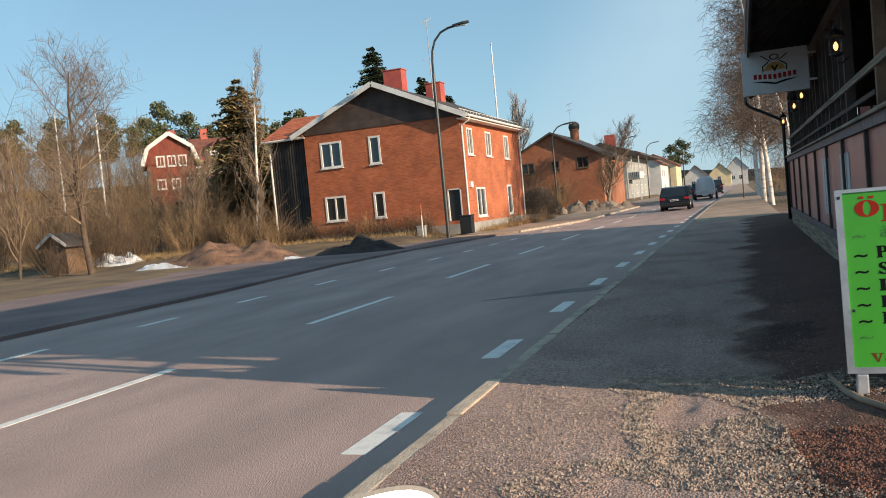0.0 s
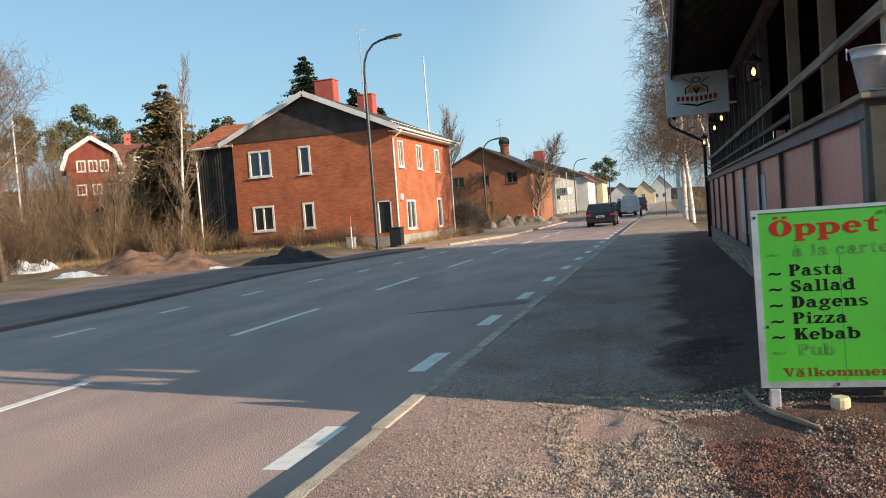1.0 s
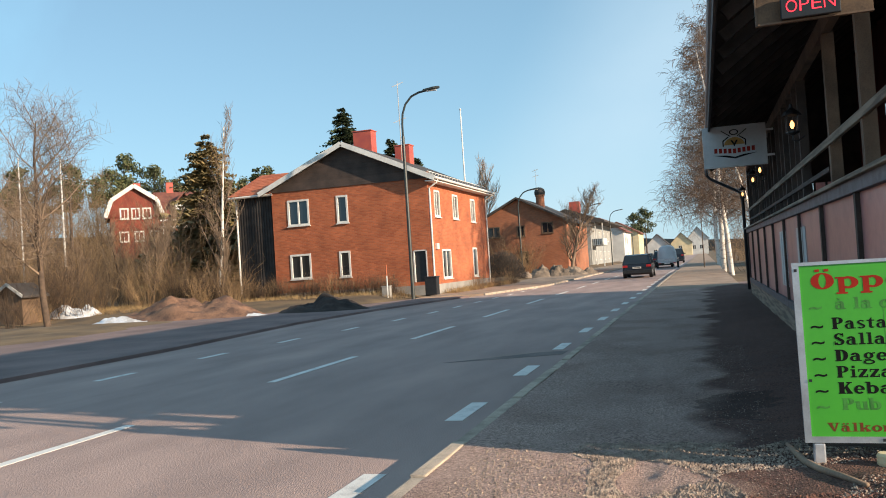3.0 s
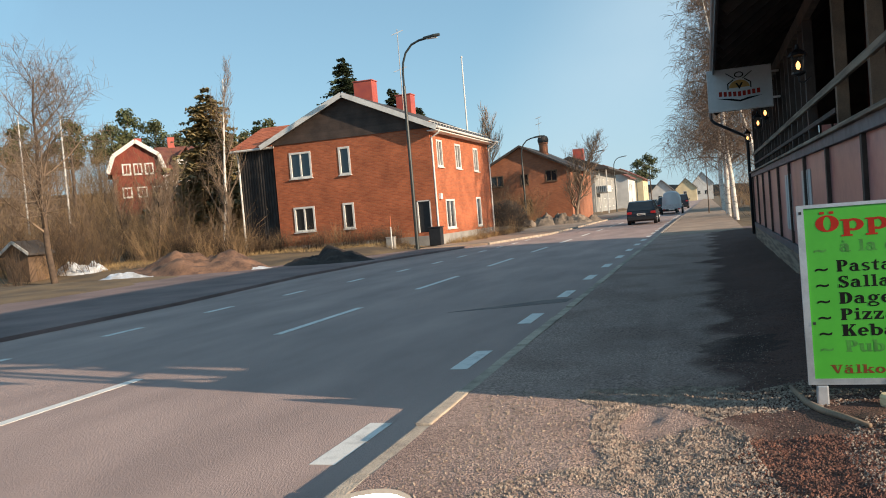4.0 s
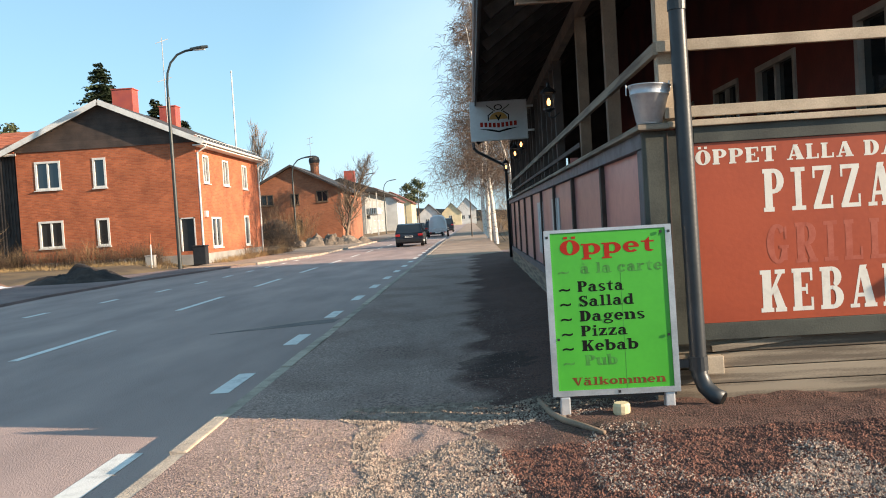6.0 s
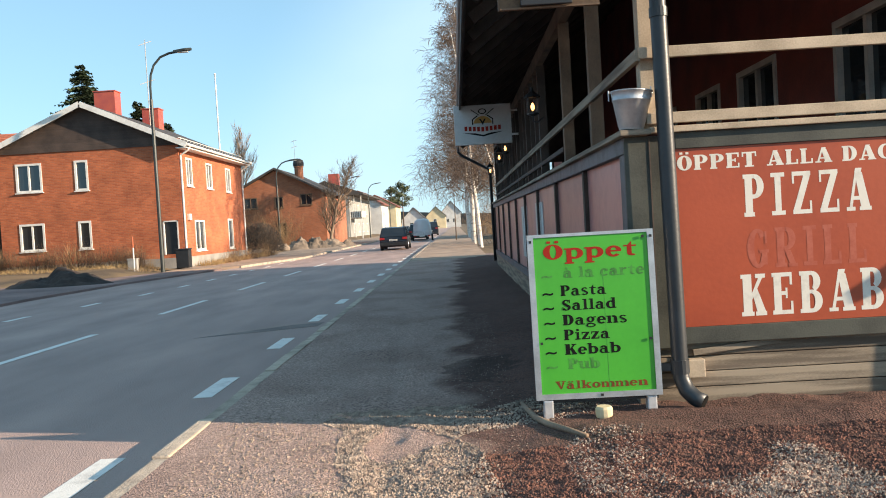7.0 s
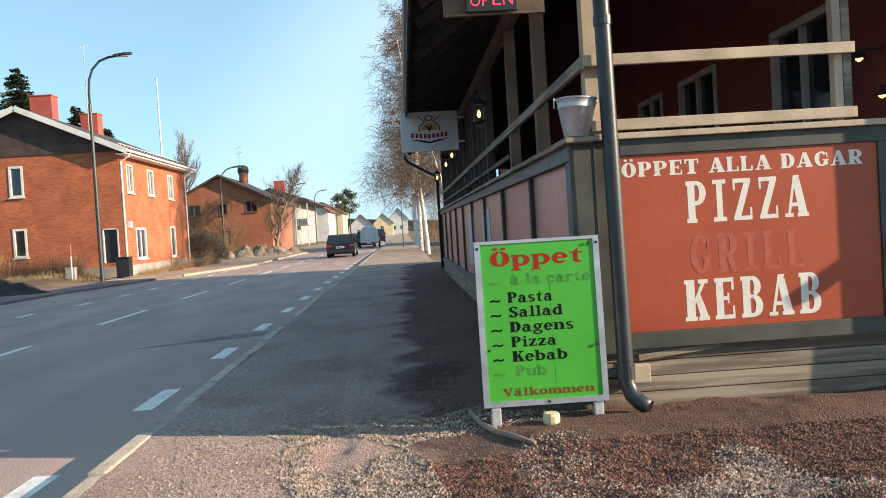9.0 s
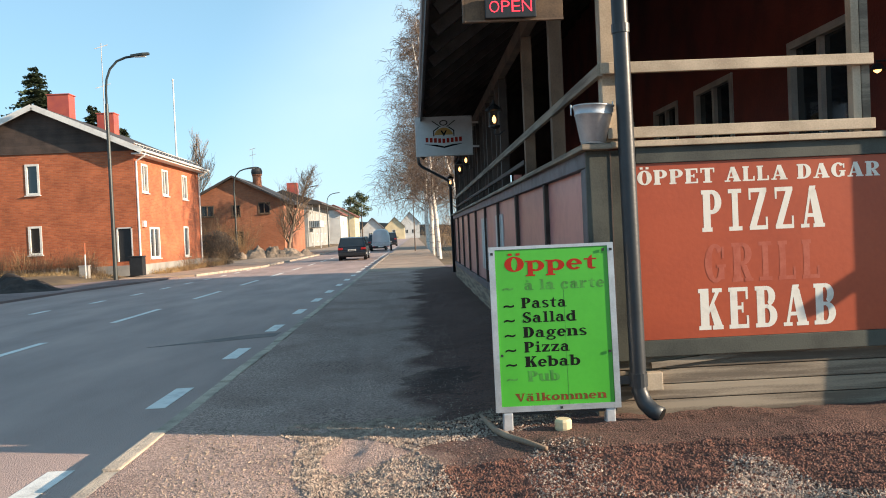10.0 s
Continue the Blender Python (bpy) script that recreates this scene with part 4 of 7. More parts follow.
for k in range(10):
    part("batten", bx((WX - 0.035, WX + 0.075, joint(k) - (0.05 if k else 0.055), joint(k) + (0.05 if k else 0.19), 0.534, 1.943), bevel=0.004), "frame_blue" if k == 0 else "dark_wood", rest)
for y in (12.7, 15.6):
    for j in range(3):
        part("notice", bx((WX - 0.002, WX + 0.006, y + j * 0.42, y + j * 0.42 + 0.30, 0.75, 1.75)), "wht_wall", rest, "faded pale notice strip")
# posts of the terrace, the front ones of brown timber, the rest darker
POSTS = [WY + 0.06, 8.4, 10.43] + [joint(k) for k in range(3, 10)]
for k, y in enumerate(POSTS):
    x0, x1 = (1.481, 1.615) if k == 0 else (1.455, 1.585)
    part("post", bx((x0, x1, y - 0.06, y + 0.06, 2.112, 3.93), bevel=0.006), "wood_new" if k == 0 else "post" if k < 3 else "dark_wood", rest)
for k in range(3, 9):
    for j in (1, 2):
        y = joint(k) + 0.807 * j
        part("post", bx((1.47, 1.55, y - 0.035, y + 0.035, 2.112, 3.93)), "dark_wood", rest)
part("hand_rail", bx((1.437, 1.479, WY - 0.06, FAR, 2.625, 2.713), bevel=0.005), "plank", rest, "weathered wooden rail")
part("hand_rail", bx((1.45, 1.49, WY + 4.3, FAR, 2.33, 2.39), bevel=0.005), "dark_wood", rest)
# far open end of the terrace with a slatted screen
for k in range(9):
    part("screen_post", bx((WX + 0.3 + 0.34 * k, WX + 0.36 + 0.34 * k, FAR - 0.08, FAR, 0.9, 3.93)), "dark_wood", rest)
for z in (2.0, 2.6, 3.4):
    part("screen_rail", bx((WX + 0.1, 4.6, FAR - 0.06, FAR - 0.02, z, z + 0.08)), "dark_wood", rest)

bm = bmesh.new()
prism(bm, [(WX + 0.1, FAR - 0.12, 3.35), (4.9, FAR - 0.12, 3.35), (4.9, FAR - 0.12, 7.4), (WX + 0.1, FAR - 0.12, 4.8)], (0, 0.03, 0))
part("gable", bm, "dark_wood", rest, "dark boarded upper end of the terrace")
# rear block and roof, hidden from view, added to lengthen shade on the road
part("wall", bx((4.4, 9.6, FAR + 0.1, 36.0, 0.0, 4.4)), "red_wall", rest)
bm = bmesh.new()
prism(bm, [(4.2, FAR + 0.61, 5.6), (5.6, FAR + 0.61, 6.5), (10.0, FAR + 0.61, 4.2), (10.0, FAR + 0.61, 4.35), (5.6, FAR + 0.61, 6.66), (4.2, FAR + 0.61, 5.75)], (0, 8.0, 0))
part("roof", bm, "dark_wood", rest)

# front of the terrace: board wall, painted panel, rails
front = WY
part("corner_board", bx((WX - 0.05, WX + 0.33, front - 0.02, front + 0.02, 0.45, 2.066), bevel=0.004), "frame_green", rest, "grey-green painted corner board")
part("corner_board", bx((WX + 0.135, WX + 0.145, front - 0.026, front - 0.0205, 0.46, 2.05)), "dark_wood", rest)
XE = 5.4
part("panel_frame", bx((WX + 0.332, XE, front - 0.03, front + 0.03, 1.957, 2.079), bevel=0.004), "frame_green", rest)
part("panel_frame", bx((WX + 0.332, XE, front - 0.03, front + 0.03, 0.475, 0.600), bevel=0.004), "frame_green", rest)
part("panel_frame", bx((3.73, 3.86, front - 0.028, front + 0.03, 0.602, 1.955), bevel=0.004), "frame_green", rest)
red = part("painted_panel", bx((WX + 0.332, 3.728, front - 0.012, front + 0.02, 0.602, 1.955)), "red_panel", rest, "red painted sign panel with cream letters")
part("painted_panel", bx((3.862, XE, front - 0.012, front + 0.02, 0.602, 1.955)), "red_panel", rest)
X, Z = (1, 0, 0), (0, 0, 1)
at = (0, front - 0.0125, 0)
slab_letters("ÖPPET ALLA DAGAR", red, "cream_ink", 1.722, 3.612, 1.79, 0.113, at)
slab_letters("PIZZA", red, "cream_ink", 2.211, 3.168, 1.413, 0.32, at, 0.30)
slab_letters("GRILL", red, "ghost", 2.22, 3.12, 1.02, 0.30, at, 0.30)
slab_letters("KEBAB", red, "cream_ink", 2.158, 3.232, 0.66, 0.317, at, 0.26)
part("rail_cap", bx((WX + 0.135, XE, front - 0.07, front + 0.06, 2.081, 2.128), bevel=0.006), "wood_new", rest, "weathered wooden sill board")
part("hand_rail", bx((1.50, 3.565, front - 0.065, front - 0.022, 2.150, 2.232), bevel=0.005), "wood_new", rest)
part("hand_rail", bx((1.462, 3.566, front - 0.065, front - 0.022, 2.642, 2.726), bevel=0.005), "wood_new", rest)
for x in (3.420, 3.491):
    part("post", bx((x, x + 0.066, front - 0.02, front + 0.06, 2.13, 3.93), bevel=0.006), "plank" if x > 3.45 else "wood_new", rest)
# unseen post, made deep so its shade darkens the panel's right end
part("post", bx((4.45, 4.60, front - 0.285, front + 0.04, 0.1, 4.0), bevel=0.006), "post", rest)
for k in range(-1, 4):
    z0 = 0.012 + k * 0.12
    part("plank", bx((WX + 0.02 + 0.03 * (k % 2), XE, front + 0.052 - 0.004 * k, front + 0.095, z0, z0 + 0.113), bevel=0.005), "plank", rest)
part("plank", beam(bmesh.new(), (1.78, front + 0.01, 0.405), (2.45, front + 0.03, 0.462), 0.03, 0.045), "plank", rest, "loose bent grey lath")
part("block", bx((1.64, 1.85, front - 0.06, front + 0.05, 0.222, 0.358), bevel=0.008), "wood_new", rest, "pale timber block by the downpipe")
# unseen steps beside the terrace's front, added so their handrail shades the panel
part("stair_rail", beam(bmesh.new(), (5.75, 5.55, 1.67), (7.2, 5.55, 2.55), 0.05, 0.10), "wood_new", rest, "unseen sloping wooden stair rail added for its shade")
for x, z in ((7.1, 2.45),):
    part("stair_post", bx((x - 0.04, x + 0.04, 5.51, 5.59, 0.05, z)), "wood_new", rest)
for k in range(5):
    part("step", bx((5.0 + 0.42 * k, 7.3, 5.4, front - 0.07, 0.06 + 0.17 * k, 0.06 + 0.17 * (k + 1) - 0.005)), "plank", rest)
# glazed porch door behind the rails
door = part("door", bx((4.55, 4.62, 6.6, 6.98, 0.9, 3.2)), "white", rest, "white framed glazed entrance door")
part("pane", bx((4.53, 4.546, 6.65, 6.93, 1.2, 3.1)), "glass", door)

# downpipe at the corner
dp = thing("downpipe", (1.43, 5.34, 0.2), "dark grey steel downpipe with a curved spout", "downpipe")
part("pipe", tube(bmesh.new(), [(0.25, 4.75, 3.82), (0.5, 4.9, 3.75), (1.25, 5.3, 3.55), (1.395, 5.34, 3.45), (1.40, 5.34, 3.3), (1.432, 5.34, 0.50), (1.436, 5.335, 0.40), (1.46, 5.31, 0.325), (1.505, 5.27, 0.275), (1.55, 5.24, 0.255)], [0.053] * 10, 16), "pipe", dp, smooth=True)
part("collar", tube(bmesh.new(), [(1.431, 5.34, 0.52), (1.433, 5.34, 0.43)], 0.061, 16), "pipe", dp)
part("collar", tube(bmesh.new(), [(1.406, 5.34, 2.80), (1.406, 5.34, 2.74)], 0.059, 16), "pipe", dp)
part("bracket", beam(bmesh.new(), (1.30, 5.36, 0.475), (1.43, 5.34, 0.475), 0.03, 0.05), "pipe", dp)
# black disc on the closed end stands for the shade inside the pipe
mouth_shade = part("mouth_shade", lathe(bmesh.new(), (0, 0, 0), [(0.046, 0), (0.046, 0.002)], 16), "black", dp)
mouth_shade.matrix_basis = Matrix.Translation((1.5515, 5.2388, 0.2542)) @ Vector((0.66, -0.5, -0.35)).to_track_quat("Z", "Y").to_matrix().to_4x4()
# far downpipe from the gutter's end
dpf = thing("downpipe", (1.3, FAR + 0.2, 0.1), "dark downpipe elbow at the terrace's far corner", "downpipe")
part("pipe", tube(bmesh.new(), [(0.25, FAR + 0.2, 4.1), (0.26, FAR + 0.2, 3.9), (0.36, FAR + 0.2, 3.78), (1.2, FAR + 0.2, 3.3), (1.30, FAR + 0.2, 3.2), (1.31, FAR + 0.15, 0.15)], 0.05, 10), "pipe", dpf, smooth=True)

# zinc bucket on the rail cap
bucket = thing("bucket", (1.39, 6.20, 2.112), "galvanised zinc bucket on the rail corner", "bucket")
BX, BY, BZ = 1.388, 6.215, 2.112
pail = lathe(bmesh.new(), (0, 0, 0), [(0.088, 0), (0.091, 0.004), (0.091, 0.018), (0.096, 0.022), (0.139, 0.215), (0.144, 0.218), (0.144, 0.226), (0.141, 0.229), (0.152, 0.278), (0.158, 0.282), (0.158, 0.29), (0.152, 0.292), (0.147, 0.286), (0.095, 0.02)], 36)
ob = part("pail", pail, "zinc", bucket, smooth=True)
ob.matrix_basis = ob.matrix_basis @ pose(BX, BY, BZ + 0.003, 0, 3, 0)
ob = part("handle", tube(bmesh.new(), [(0.155 * math.cos(a), -0.02 - 0.03 * math.sin(a), 0.268 + 0.03 * math.sin(a)) for a in np.linspace(0, math.pi, 13)], 0.004, 6), "zinc", bucket, "wire handle")
ob.matrix_basis = ob.matrix_basis @ pose(BX, BY, BZ + 0.003, 0, 3, 0)
for s_ear in (-1, 1):
    ob = part("ear", bx((-0.014, 0.014, s_ear * 0.158 - 0.004, s_ear * 0.158 + 0.004, 0.235, 0.315), bevel=0.003), "zinc", bucket)
    ob.matrix_basis = ob.matrix_basis @ pose(BX, BY, BZ + 0.003, 0, 3, 70)

# illuminated word on a plywood board under the gable
board = thing("plywood_board", (0.80, 5.9, 3.02), "rough dark plywood board under the gable", "board")
part("board", bx((0.432, 1.141, 5.90, 5.925, 2.988, 4.35), bevel=0.003), "ply", board)
part("edge_trim", bx((0.418, 0.432, 5.895, 5.93, 2.988, 4.35)), "post", board)
part("edge_trim", bx((0.432, 1.141, 5.885, 5.899, 2.988, 3.0)), "post", board)
led = thing("open_sign", (0.77, 5.88, 3.06), "black box with the glowing red word OPEN", "sign")
part("casing", bx((0.576, 0.942, 5.85, 5.884, 3.003, 3.165), bevel=0.006), "plastic", led)
letters("OPEN", led, "led", 0.608, 0.910, 3.042, 0.082, (0, 5.849, 0), X, Z, -0.012)

# projecting sign with a pictogram in place of the trade name
PY = 17.6
k = PY / 14.87
ps = thing("projecting_sign", (0.7, PY, 3.0), "white box sign with a pizza pictogram on brackets", "sign")
x0, x1, z0, z1 = 0.11 * k, 1.12 * k, 1.48 + (2.90 - 1.48) * k, 1.48 + (3.585 - 1.48) * k
part("box", bx((x0, x1, PY, PY + 0.12, z0, z1), bevel=0.01), "sign_face", ps)
part("edge_trim", bx((x0 - 0.012, x1 + 0.012, PY - 0.004, PY + 0.124, z0 - 0.012, z0 + 0.012), (x0 - 0.012, x1 + 0.012, PY - 0.004, PY + 0.124, z1 - 0.012, z1 + 0.012), (x0 - 0.012, x0 + 0.012, PY - 0.004, PY + 0.124, z0 + 0.012, z1 - 0.012), (x1 - 0.012, x1 + 0.012, PY - 0.004, PY + 0.124, z0 + 0.012, z1 - 0.012)), "alu", ps)
cx, cz, w = (x0 + x1) / 2, (z0 + z1) / 2, (x1 - x0)


def flat(pts, y):
    bm = bmesh.new()
    prism(bm, [(cx + a * w, y, cz + b * w) for a, b in pts], (0, -0.003, 0))
    return bm


for k2 in range(9):                      # the name as a row of plain bars
    a = -0.33 + k2 * 0.075
    part("mark", flat([(a, -0.125 + 0.006 * abs(k2 - 4)), (a + 0.05, -0.125 + 0.006 * abs(k2 - 4)), (a + 0.05, -0.045 + 0.006 * abs(k2 - 4)), (a, -0.045 + 0.006 * abs(k2 - 4))], PY), "red_ink", ps)
part("mark", flat([(0.17 * math.cos(t), 0.0 + 0.15 * math.sin(t)) for t in np.linspace(0.15, math.pi - 0.15, 12)], PY), "blob", ps)
part("mark", flat([(-0.06, 0.10), (0.0, -0.01), (0.06, 0.10), (0.03, 0.10), (0.0, 0.05), (-0.03, 0.10)], PY - 0.004), "black", ps)
part("mark", flat([(0.075 * math.cos(t), 0.235 + 0.05 * math.sin(t)) for t in np.linspace(0, math.tau, 13)[:-1]], PY), "black", ps)
part("mark", flat([(0.055 * math.cos(t), 0.235 + 0.034 * math.sin(t)) for t in np.linspace(0, math.tau, 13)[:-1]], PY - 0.004), "sign_face", ps)
for s in (-1, 1):
    part("mark", flat([(s * 0.21, 0.27), (s * 0.20, 0.28), (s * 0.05, 0.17), (s * 0.06, 0.16)], PY), "black", ps)
    part("mark", flat([(s * 0.17, 0.0), (s * 0.19, 0.0), (s * 0.19, 0.10), (s * 0.09, 0.17), (s * 0.08, 0.155), (s * 0.17, 0.09)], PY), "black", ps)
    part("mark", flat([(s * 0.36, -0.135), (s * 0.0, -0.215), (s * 0.0, -0.185), (s * 0.14, -0.15)], PY), "black", ps)
for z in (z0 + 0.15, z1 - 0.15):
    part("bracket", bx((x1, WX + 0.1, PY + 0.04, PY + 0.08, z, z + 0.04)), "alu", ps)


def lantern(y):
    ob = thing("wall_lantern", (WX - 0.1, y, 3.3), "lit black wall lantern on a terrace post", "lantern", "terrace lanterns")
    x, z = WX - 0.12, 3.03
    part("arm", tube(bmesh.new(), [(WX + 0.03, y, z - 0.05), (WX - 0.06, y, z - 0.12), (x, y, z - 0.10), (x, y, z)], 0.012, 6), "plastic", ob)
    for a in (-1, 1):
        for b in (-1, 1):
            part("cage_bar", bx((x + a * 0.07 - 0.008, x + a * 0.07 + 0.008, y + b * 0.07 - 0.008, y + b * 0.07 + 0.008, z + 0.02, z + 0.24)), "plastic", ob)
    part("base", lathe(bmesh.new(), (x, y, z), [(0.03, -0.03), (0.09, 0.0), (0.09, 0.02)], 8), "plastic", ob)
    part("cap", lathe(bmesh.new(), (x, y, z + 0.24), [(0.13, 0.0), (0.10, 0.05), (0.03, 0.10), (0.015, 0.16)], 8), "plastic", ob)
    part("bulb", lathe(bmesh.new(), (x, y, z + 0.06), [(0.012, 0), (0.028, 0.03), (0.028, 0.07), (0.008, 0.11)], 10), "lamp_glow", ob)


for y in (12.18, 18.9, 21.5, 27.0):
    lantern(y)

def wall_lamp(x, y, z):
    ob = thing("wall_lamp", (x, y, z), "small lit wall lamp with a dark shade", "lamp", "terrace wall lamps")
    part("shade", lathe(bmesh.new(), (x, y, z), [(0.03, 0.07), (0.09, 0.0), (0.085, 0.0), (0.028, 0.065)], 14), "plastic", ob)
    part("bulb", lathe(bmesh.new(), (x, y, z - 0.02), [(0.01, 0.0), (0.035, 0.02), (0.03, 0.05), (0.01, 0.07)], 10), "lamp_glow", ob)
    part("arm", tube(bmesh.new(), [(x, y, z + 0.06), (x, y + 0.02, z + 0.10), (4.75, y + 0.02, z + 0.10)], 0.010, 6), "plastic", ob)


for x, y, z in ((4.50, 7.75, 2.86), (4.62, 7.60, 2.48)):
    wall_lamp(x, y, z)

Q = 0.875
for ob in [o for o in scene.objects if o.parent is None and o.name.split(".")[0] in ("restaurant_building", "bucket", "plywood_board", "open_sign", "projecting_sign", "wall_lantern", "wall_lamp")] + [dpf]:
    nearer(ob, Q)

# ---- free-standing menu board ----
sg = thing("menu_board", (0.98, 5.78, 0.1), "green lettered menu board in an aluminium frame", "sign")
S0 = Vector((0.967, 5.765, 0.208))
lean = Vector((0.0, 0.055, 1.0)).normalized()
sx = Vector((1, -0.02, 0)).normalized()
W2, HT = 0.443, 1.17


def on_board(a, b, c, d, y0, y1):
    """A slab on the leaning board: a..b across, c..d up, y0..y1 towards the viewer."""
    o = sx.cross(lean)
    bm = bmesh.new()
    prism(bm, [S0 + sx * p + lean * q + o * y0 for p, q in ((a, c), (b, c), (b, d), (a, d))], o * (y1 - y0))
    return bm


face = part("board", on_board(-W2 + 0.03, W2 - 0.03, 0.035, HT - 0.012, -0.01, 0.012), "green", sg)
for a, b, c, d in ((-W2, W2, 0, 0.04), (-W2, W2, HT - 0.022, HT), (-W2, -W2 + 0.042, 0.04, HT - 0.022), (W2 - 0.042, W2, 0.04, HT - 0.022)):
    part("frame", on_board(a, b, c, d, -0.02, 0.02), "alu", sg)
for a in (-0.36, 0.37):
    part("leg", bx((S0.x + a - 0.035, S0.x + a + 0.035, 5.75, 5.82, 0.02, 0.205), bevel=0.01), "zinc", sg)
part("back_frame", on_board(-W2 + 0.02, W2 - 0.02, -0.03, 0.03, -0.09, -0.03), "plastic", sg)
for a, b in ((-W2 + 0.02, HT - 0.05), (W2 - 0.02, HT - 0.05), (W2 - 0.075, HT - 0.05), (0.02, 0.02), (-W2 + 0.06, 0.4), (W2 - 0.06, 0.4)):
    part("bolt", on_board(a - 0.009, a + 0.009, b - 0.009, b + 0.009, 0.02, 0.027), "plastic", sg)
part("seam", on_board(0.075, 0.078, 0.04, 0.88, 0.012, 0.0127), "faded", sg)
rows = [("Öppet", "red_ink", -0.335, 0.325, 0.988, 0.108), ("à la carte", "faded", -0.20, 0.37, 0.855, 0.075), ("Pasta", "black", -0.228, 0.093, 0.728, 0.075), ("Sallad", "black", -0.225, 0.155, 0.625, 0.075), ("Dagens", "black", -0.225, 0.228, 0.52, 0.075), ("Pizza", "black", -0.222, 0.10, 0.415, 0.075), ("Kebab", "black", -0.222, 0.17, 0.312, 0.075), ("Pub", "faded", -0.205, 0.02, 0.21, 0.075), ("Välkommen", "dull_ink", -0.305, 0.345, 0.072, 0.056)]
for text, m, a, b, c, h in rows:
    slab_letters(text, face, m, a, b, c, h, S0, 0.10, sx, lean, 0.0128)
for c, m in ((0.868, "faded"), (0.745, "black"), (0.642, "black"), (0.537, "black"), (0.432, "black"), (0.329, "black"), (0.227, "faded")):
    lettering("~", face, m, -0.355, -0.28, c, 0.022, S0, sx, lean, 0.03, "letter", sx.cross(lean), 0.0135)
nearer(sg, 0.915)

solo("plastic_cap", lathe(bmesh.new(), (0.90, 5.20, foot(0.90, 5.20) - 0.006), [(0.05, 0), (0.055, 0.02), (0.055, 0.06), (0.045, 0.075)], 14), "cream", "pale cream plastic cap lying on the gravel", "cap")

# ---- brick house across the road ----
def brick_house():
    h = thing("brick_house", (-17.75, 46, 0.3), "two-storey red brick house with a boarded gable", "house")
    x0, x1, y0, y1, zb, ze, zp = -22.28, -13.28, 40.0, 51.6, 0.2, 6.2, 8.25
    gw = [(0.93, 2.22, 4.02, 5.43), (3.84, 4.50, 3.97, 5.45), (0.93, 2.17, 1.13, 2.48), (3.84, 4.48, 1.10, 2.48), (8.05, 8.7, 0.6, 2.2)]
    part("wall", holed(bmesh.new(), (x0, y0, zb), (1, 0, 0), (0, 0.3, 0), x1 - x0, 6.45 - zb, gw), "brick", h)
    fw = [(0.64, 1.58, 3.95, 5.38), (3.93, 4.99, 3.95, 5.35), (7.68, 8.70, 3.9, 5.32), (1.48, 3.07, 0.67, 2.25), (7.59, 8.57, 0.6, 2.35)]
    part("wall", holed(bmesh.new(), (x1, y0 + 0.302, zb), (0, 1, 0), (-0.3, 0, 0), y1 - y0 - 0.302, ze - zb, fw), "brick", h)
    part("wall", bx((x0, x1 - 0.302, y1 - 0.3, y1, zb, ze)), "brick", h)
    part("wall", bx((x0, x0 + 0.3, y0 + 0.302, y1 - 0.302, zb, ze)), "brick", h)
    part("floor", bx((x0 + 0.3, x1 - 0.3, y0 + 0.3, y1 - 0.3, 3.1, 3.3)), "concrete", h)
    for k, (a, b, c, d) in enumerate(gw[:4]):
        window(h, (x0 + a, y0, zb + c), (1, 0, 0), (0, -1, 0), b - a, d - c, 1 if k in (0, 2) else 0)
    d = part("door", bx((x0 + 8.06, x0 + 8.69, y0 + 0.08, y0 + 0.14, zb + 0.6, zb + 2.19)), "plastic", h, "dark glazed basement door")
    part("door_frame", bx((x0 + 8.0, x0 + 8.06, y0 - 0.02, y0 + 0.1, zb + 0.6, zb + 2.25), (x0 + 8.69, x0 + 8.75, y0 - 0.02, y0 + 0.1, zb + 0.6, zb + 2.25), (x0 + 8.0, x0 + 8.75, y0 - 0.02, y0 + 0.1, zb + 2.19, zb + 2.25)), "wht_wall", d)
    for k, (a, b, c, dd) in enumerate(fw):
        window(h, (x1, y0 + 0.302 + a, zb + c), (0, 1, 0), (1, 0, 0), b - a, dd - c, 1 if k != 4 else 0)
    for k in range(16):                      # gable boards
        z = 6.12 + k * 0.135
        half = (zp - z) / (zp - ze) * 4.55 - 0.1
        if half > 0.15:
            part("plank", bx((-17.78 - half, -17.78 + half, y0 - 0.055 + 0.004 * (k % 2), y0 - 0.005, z, z + 0.131)), "gable", h)
    bm = bmesh.new()
    for s in (-1, 1):
        prism(bm, [(-17.78, y0 - 0.45, zp), (-17.78 + s * 5.05, y0 - 0.45, zp - 2.28), (-17.78 + s * 5.05, y0 - 0.45, zp - 2.10), (-17.78, y0 - 0.45, zp + 0.18)], (0, y1 - y0 + 0.9, 0))
    part("roof", bm, "roof_dark", h, "dark roof covering")
    for s in (-1, 1):
        part("bargeboard", beam(bmesh.new(), (-17.78, y0 - 0.47, zp + 0.06), (-17.78 + s * 5.05, y0 - 0.47, zp - 2.20), 0.035, 0.26), "white", h, "white bargeboard")
    part("soffit", bx((x1 + 0.01, -12.76, y0 - 0.4, y1 + 0.4, zp - 2.34, zp - 2.29)), "white", h)
    part("gutter", tube(bmesh.new(), [(-12.70, y0 - 0.45, 6.07), (-12.70, y1 + 0.45, 6.05)], 0.07, 8), "white", h)
    part("downpipe", tube(bmesh.new(), [(-12.72, y0 + 0.05, 6.02), (-12.8, y0 + 0.05, 5.85), (-13.2, y0 + 0.05, 5.6), (-13.21, y0 + 0.05, 0.3)], 0.05, 8), "white", h)
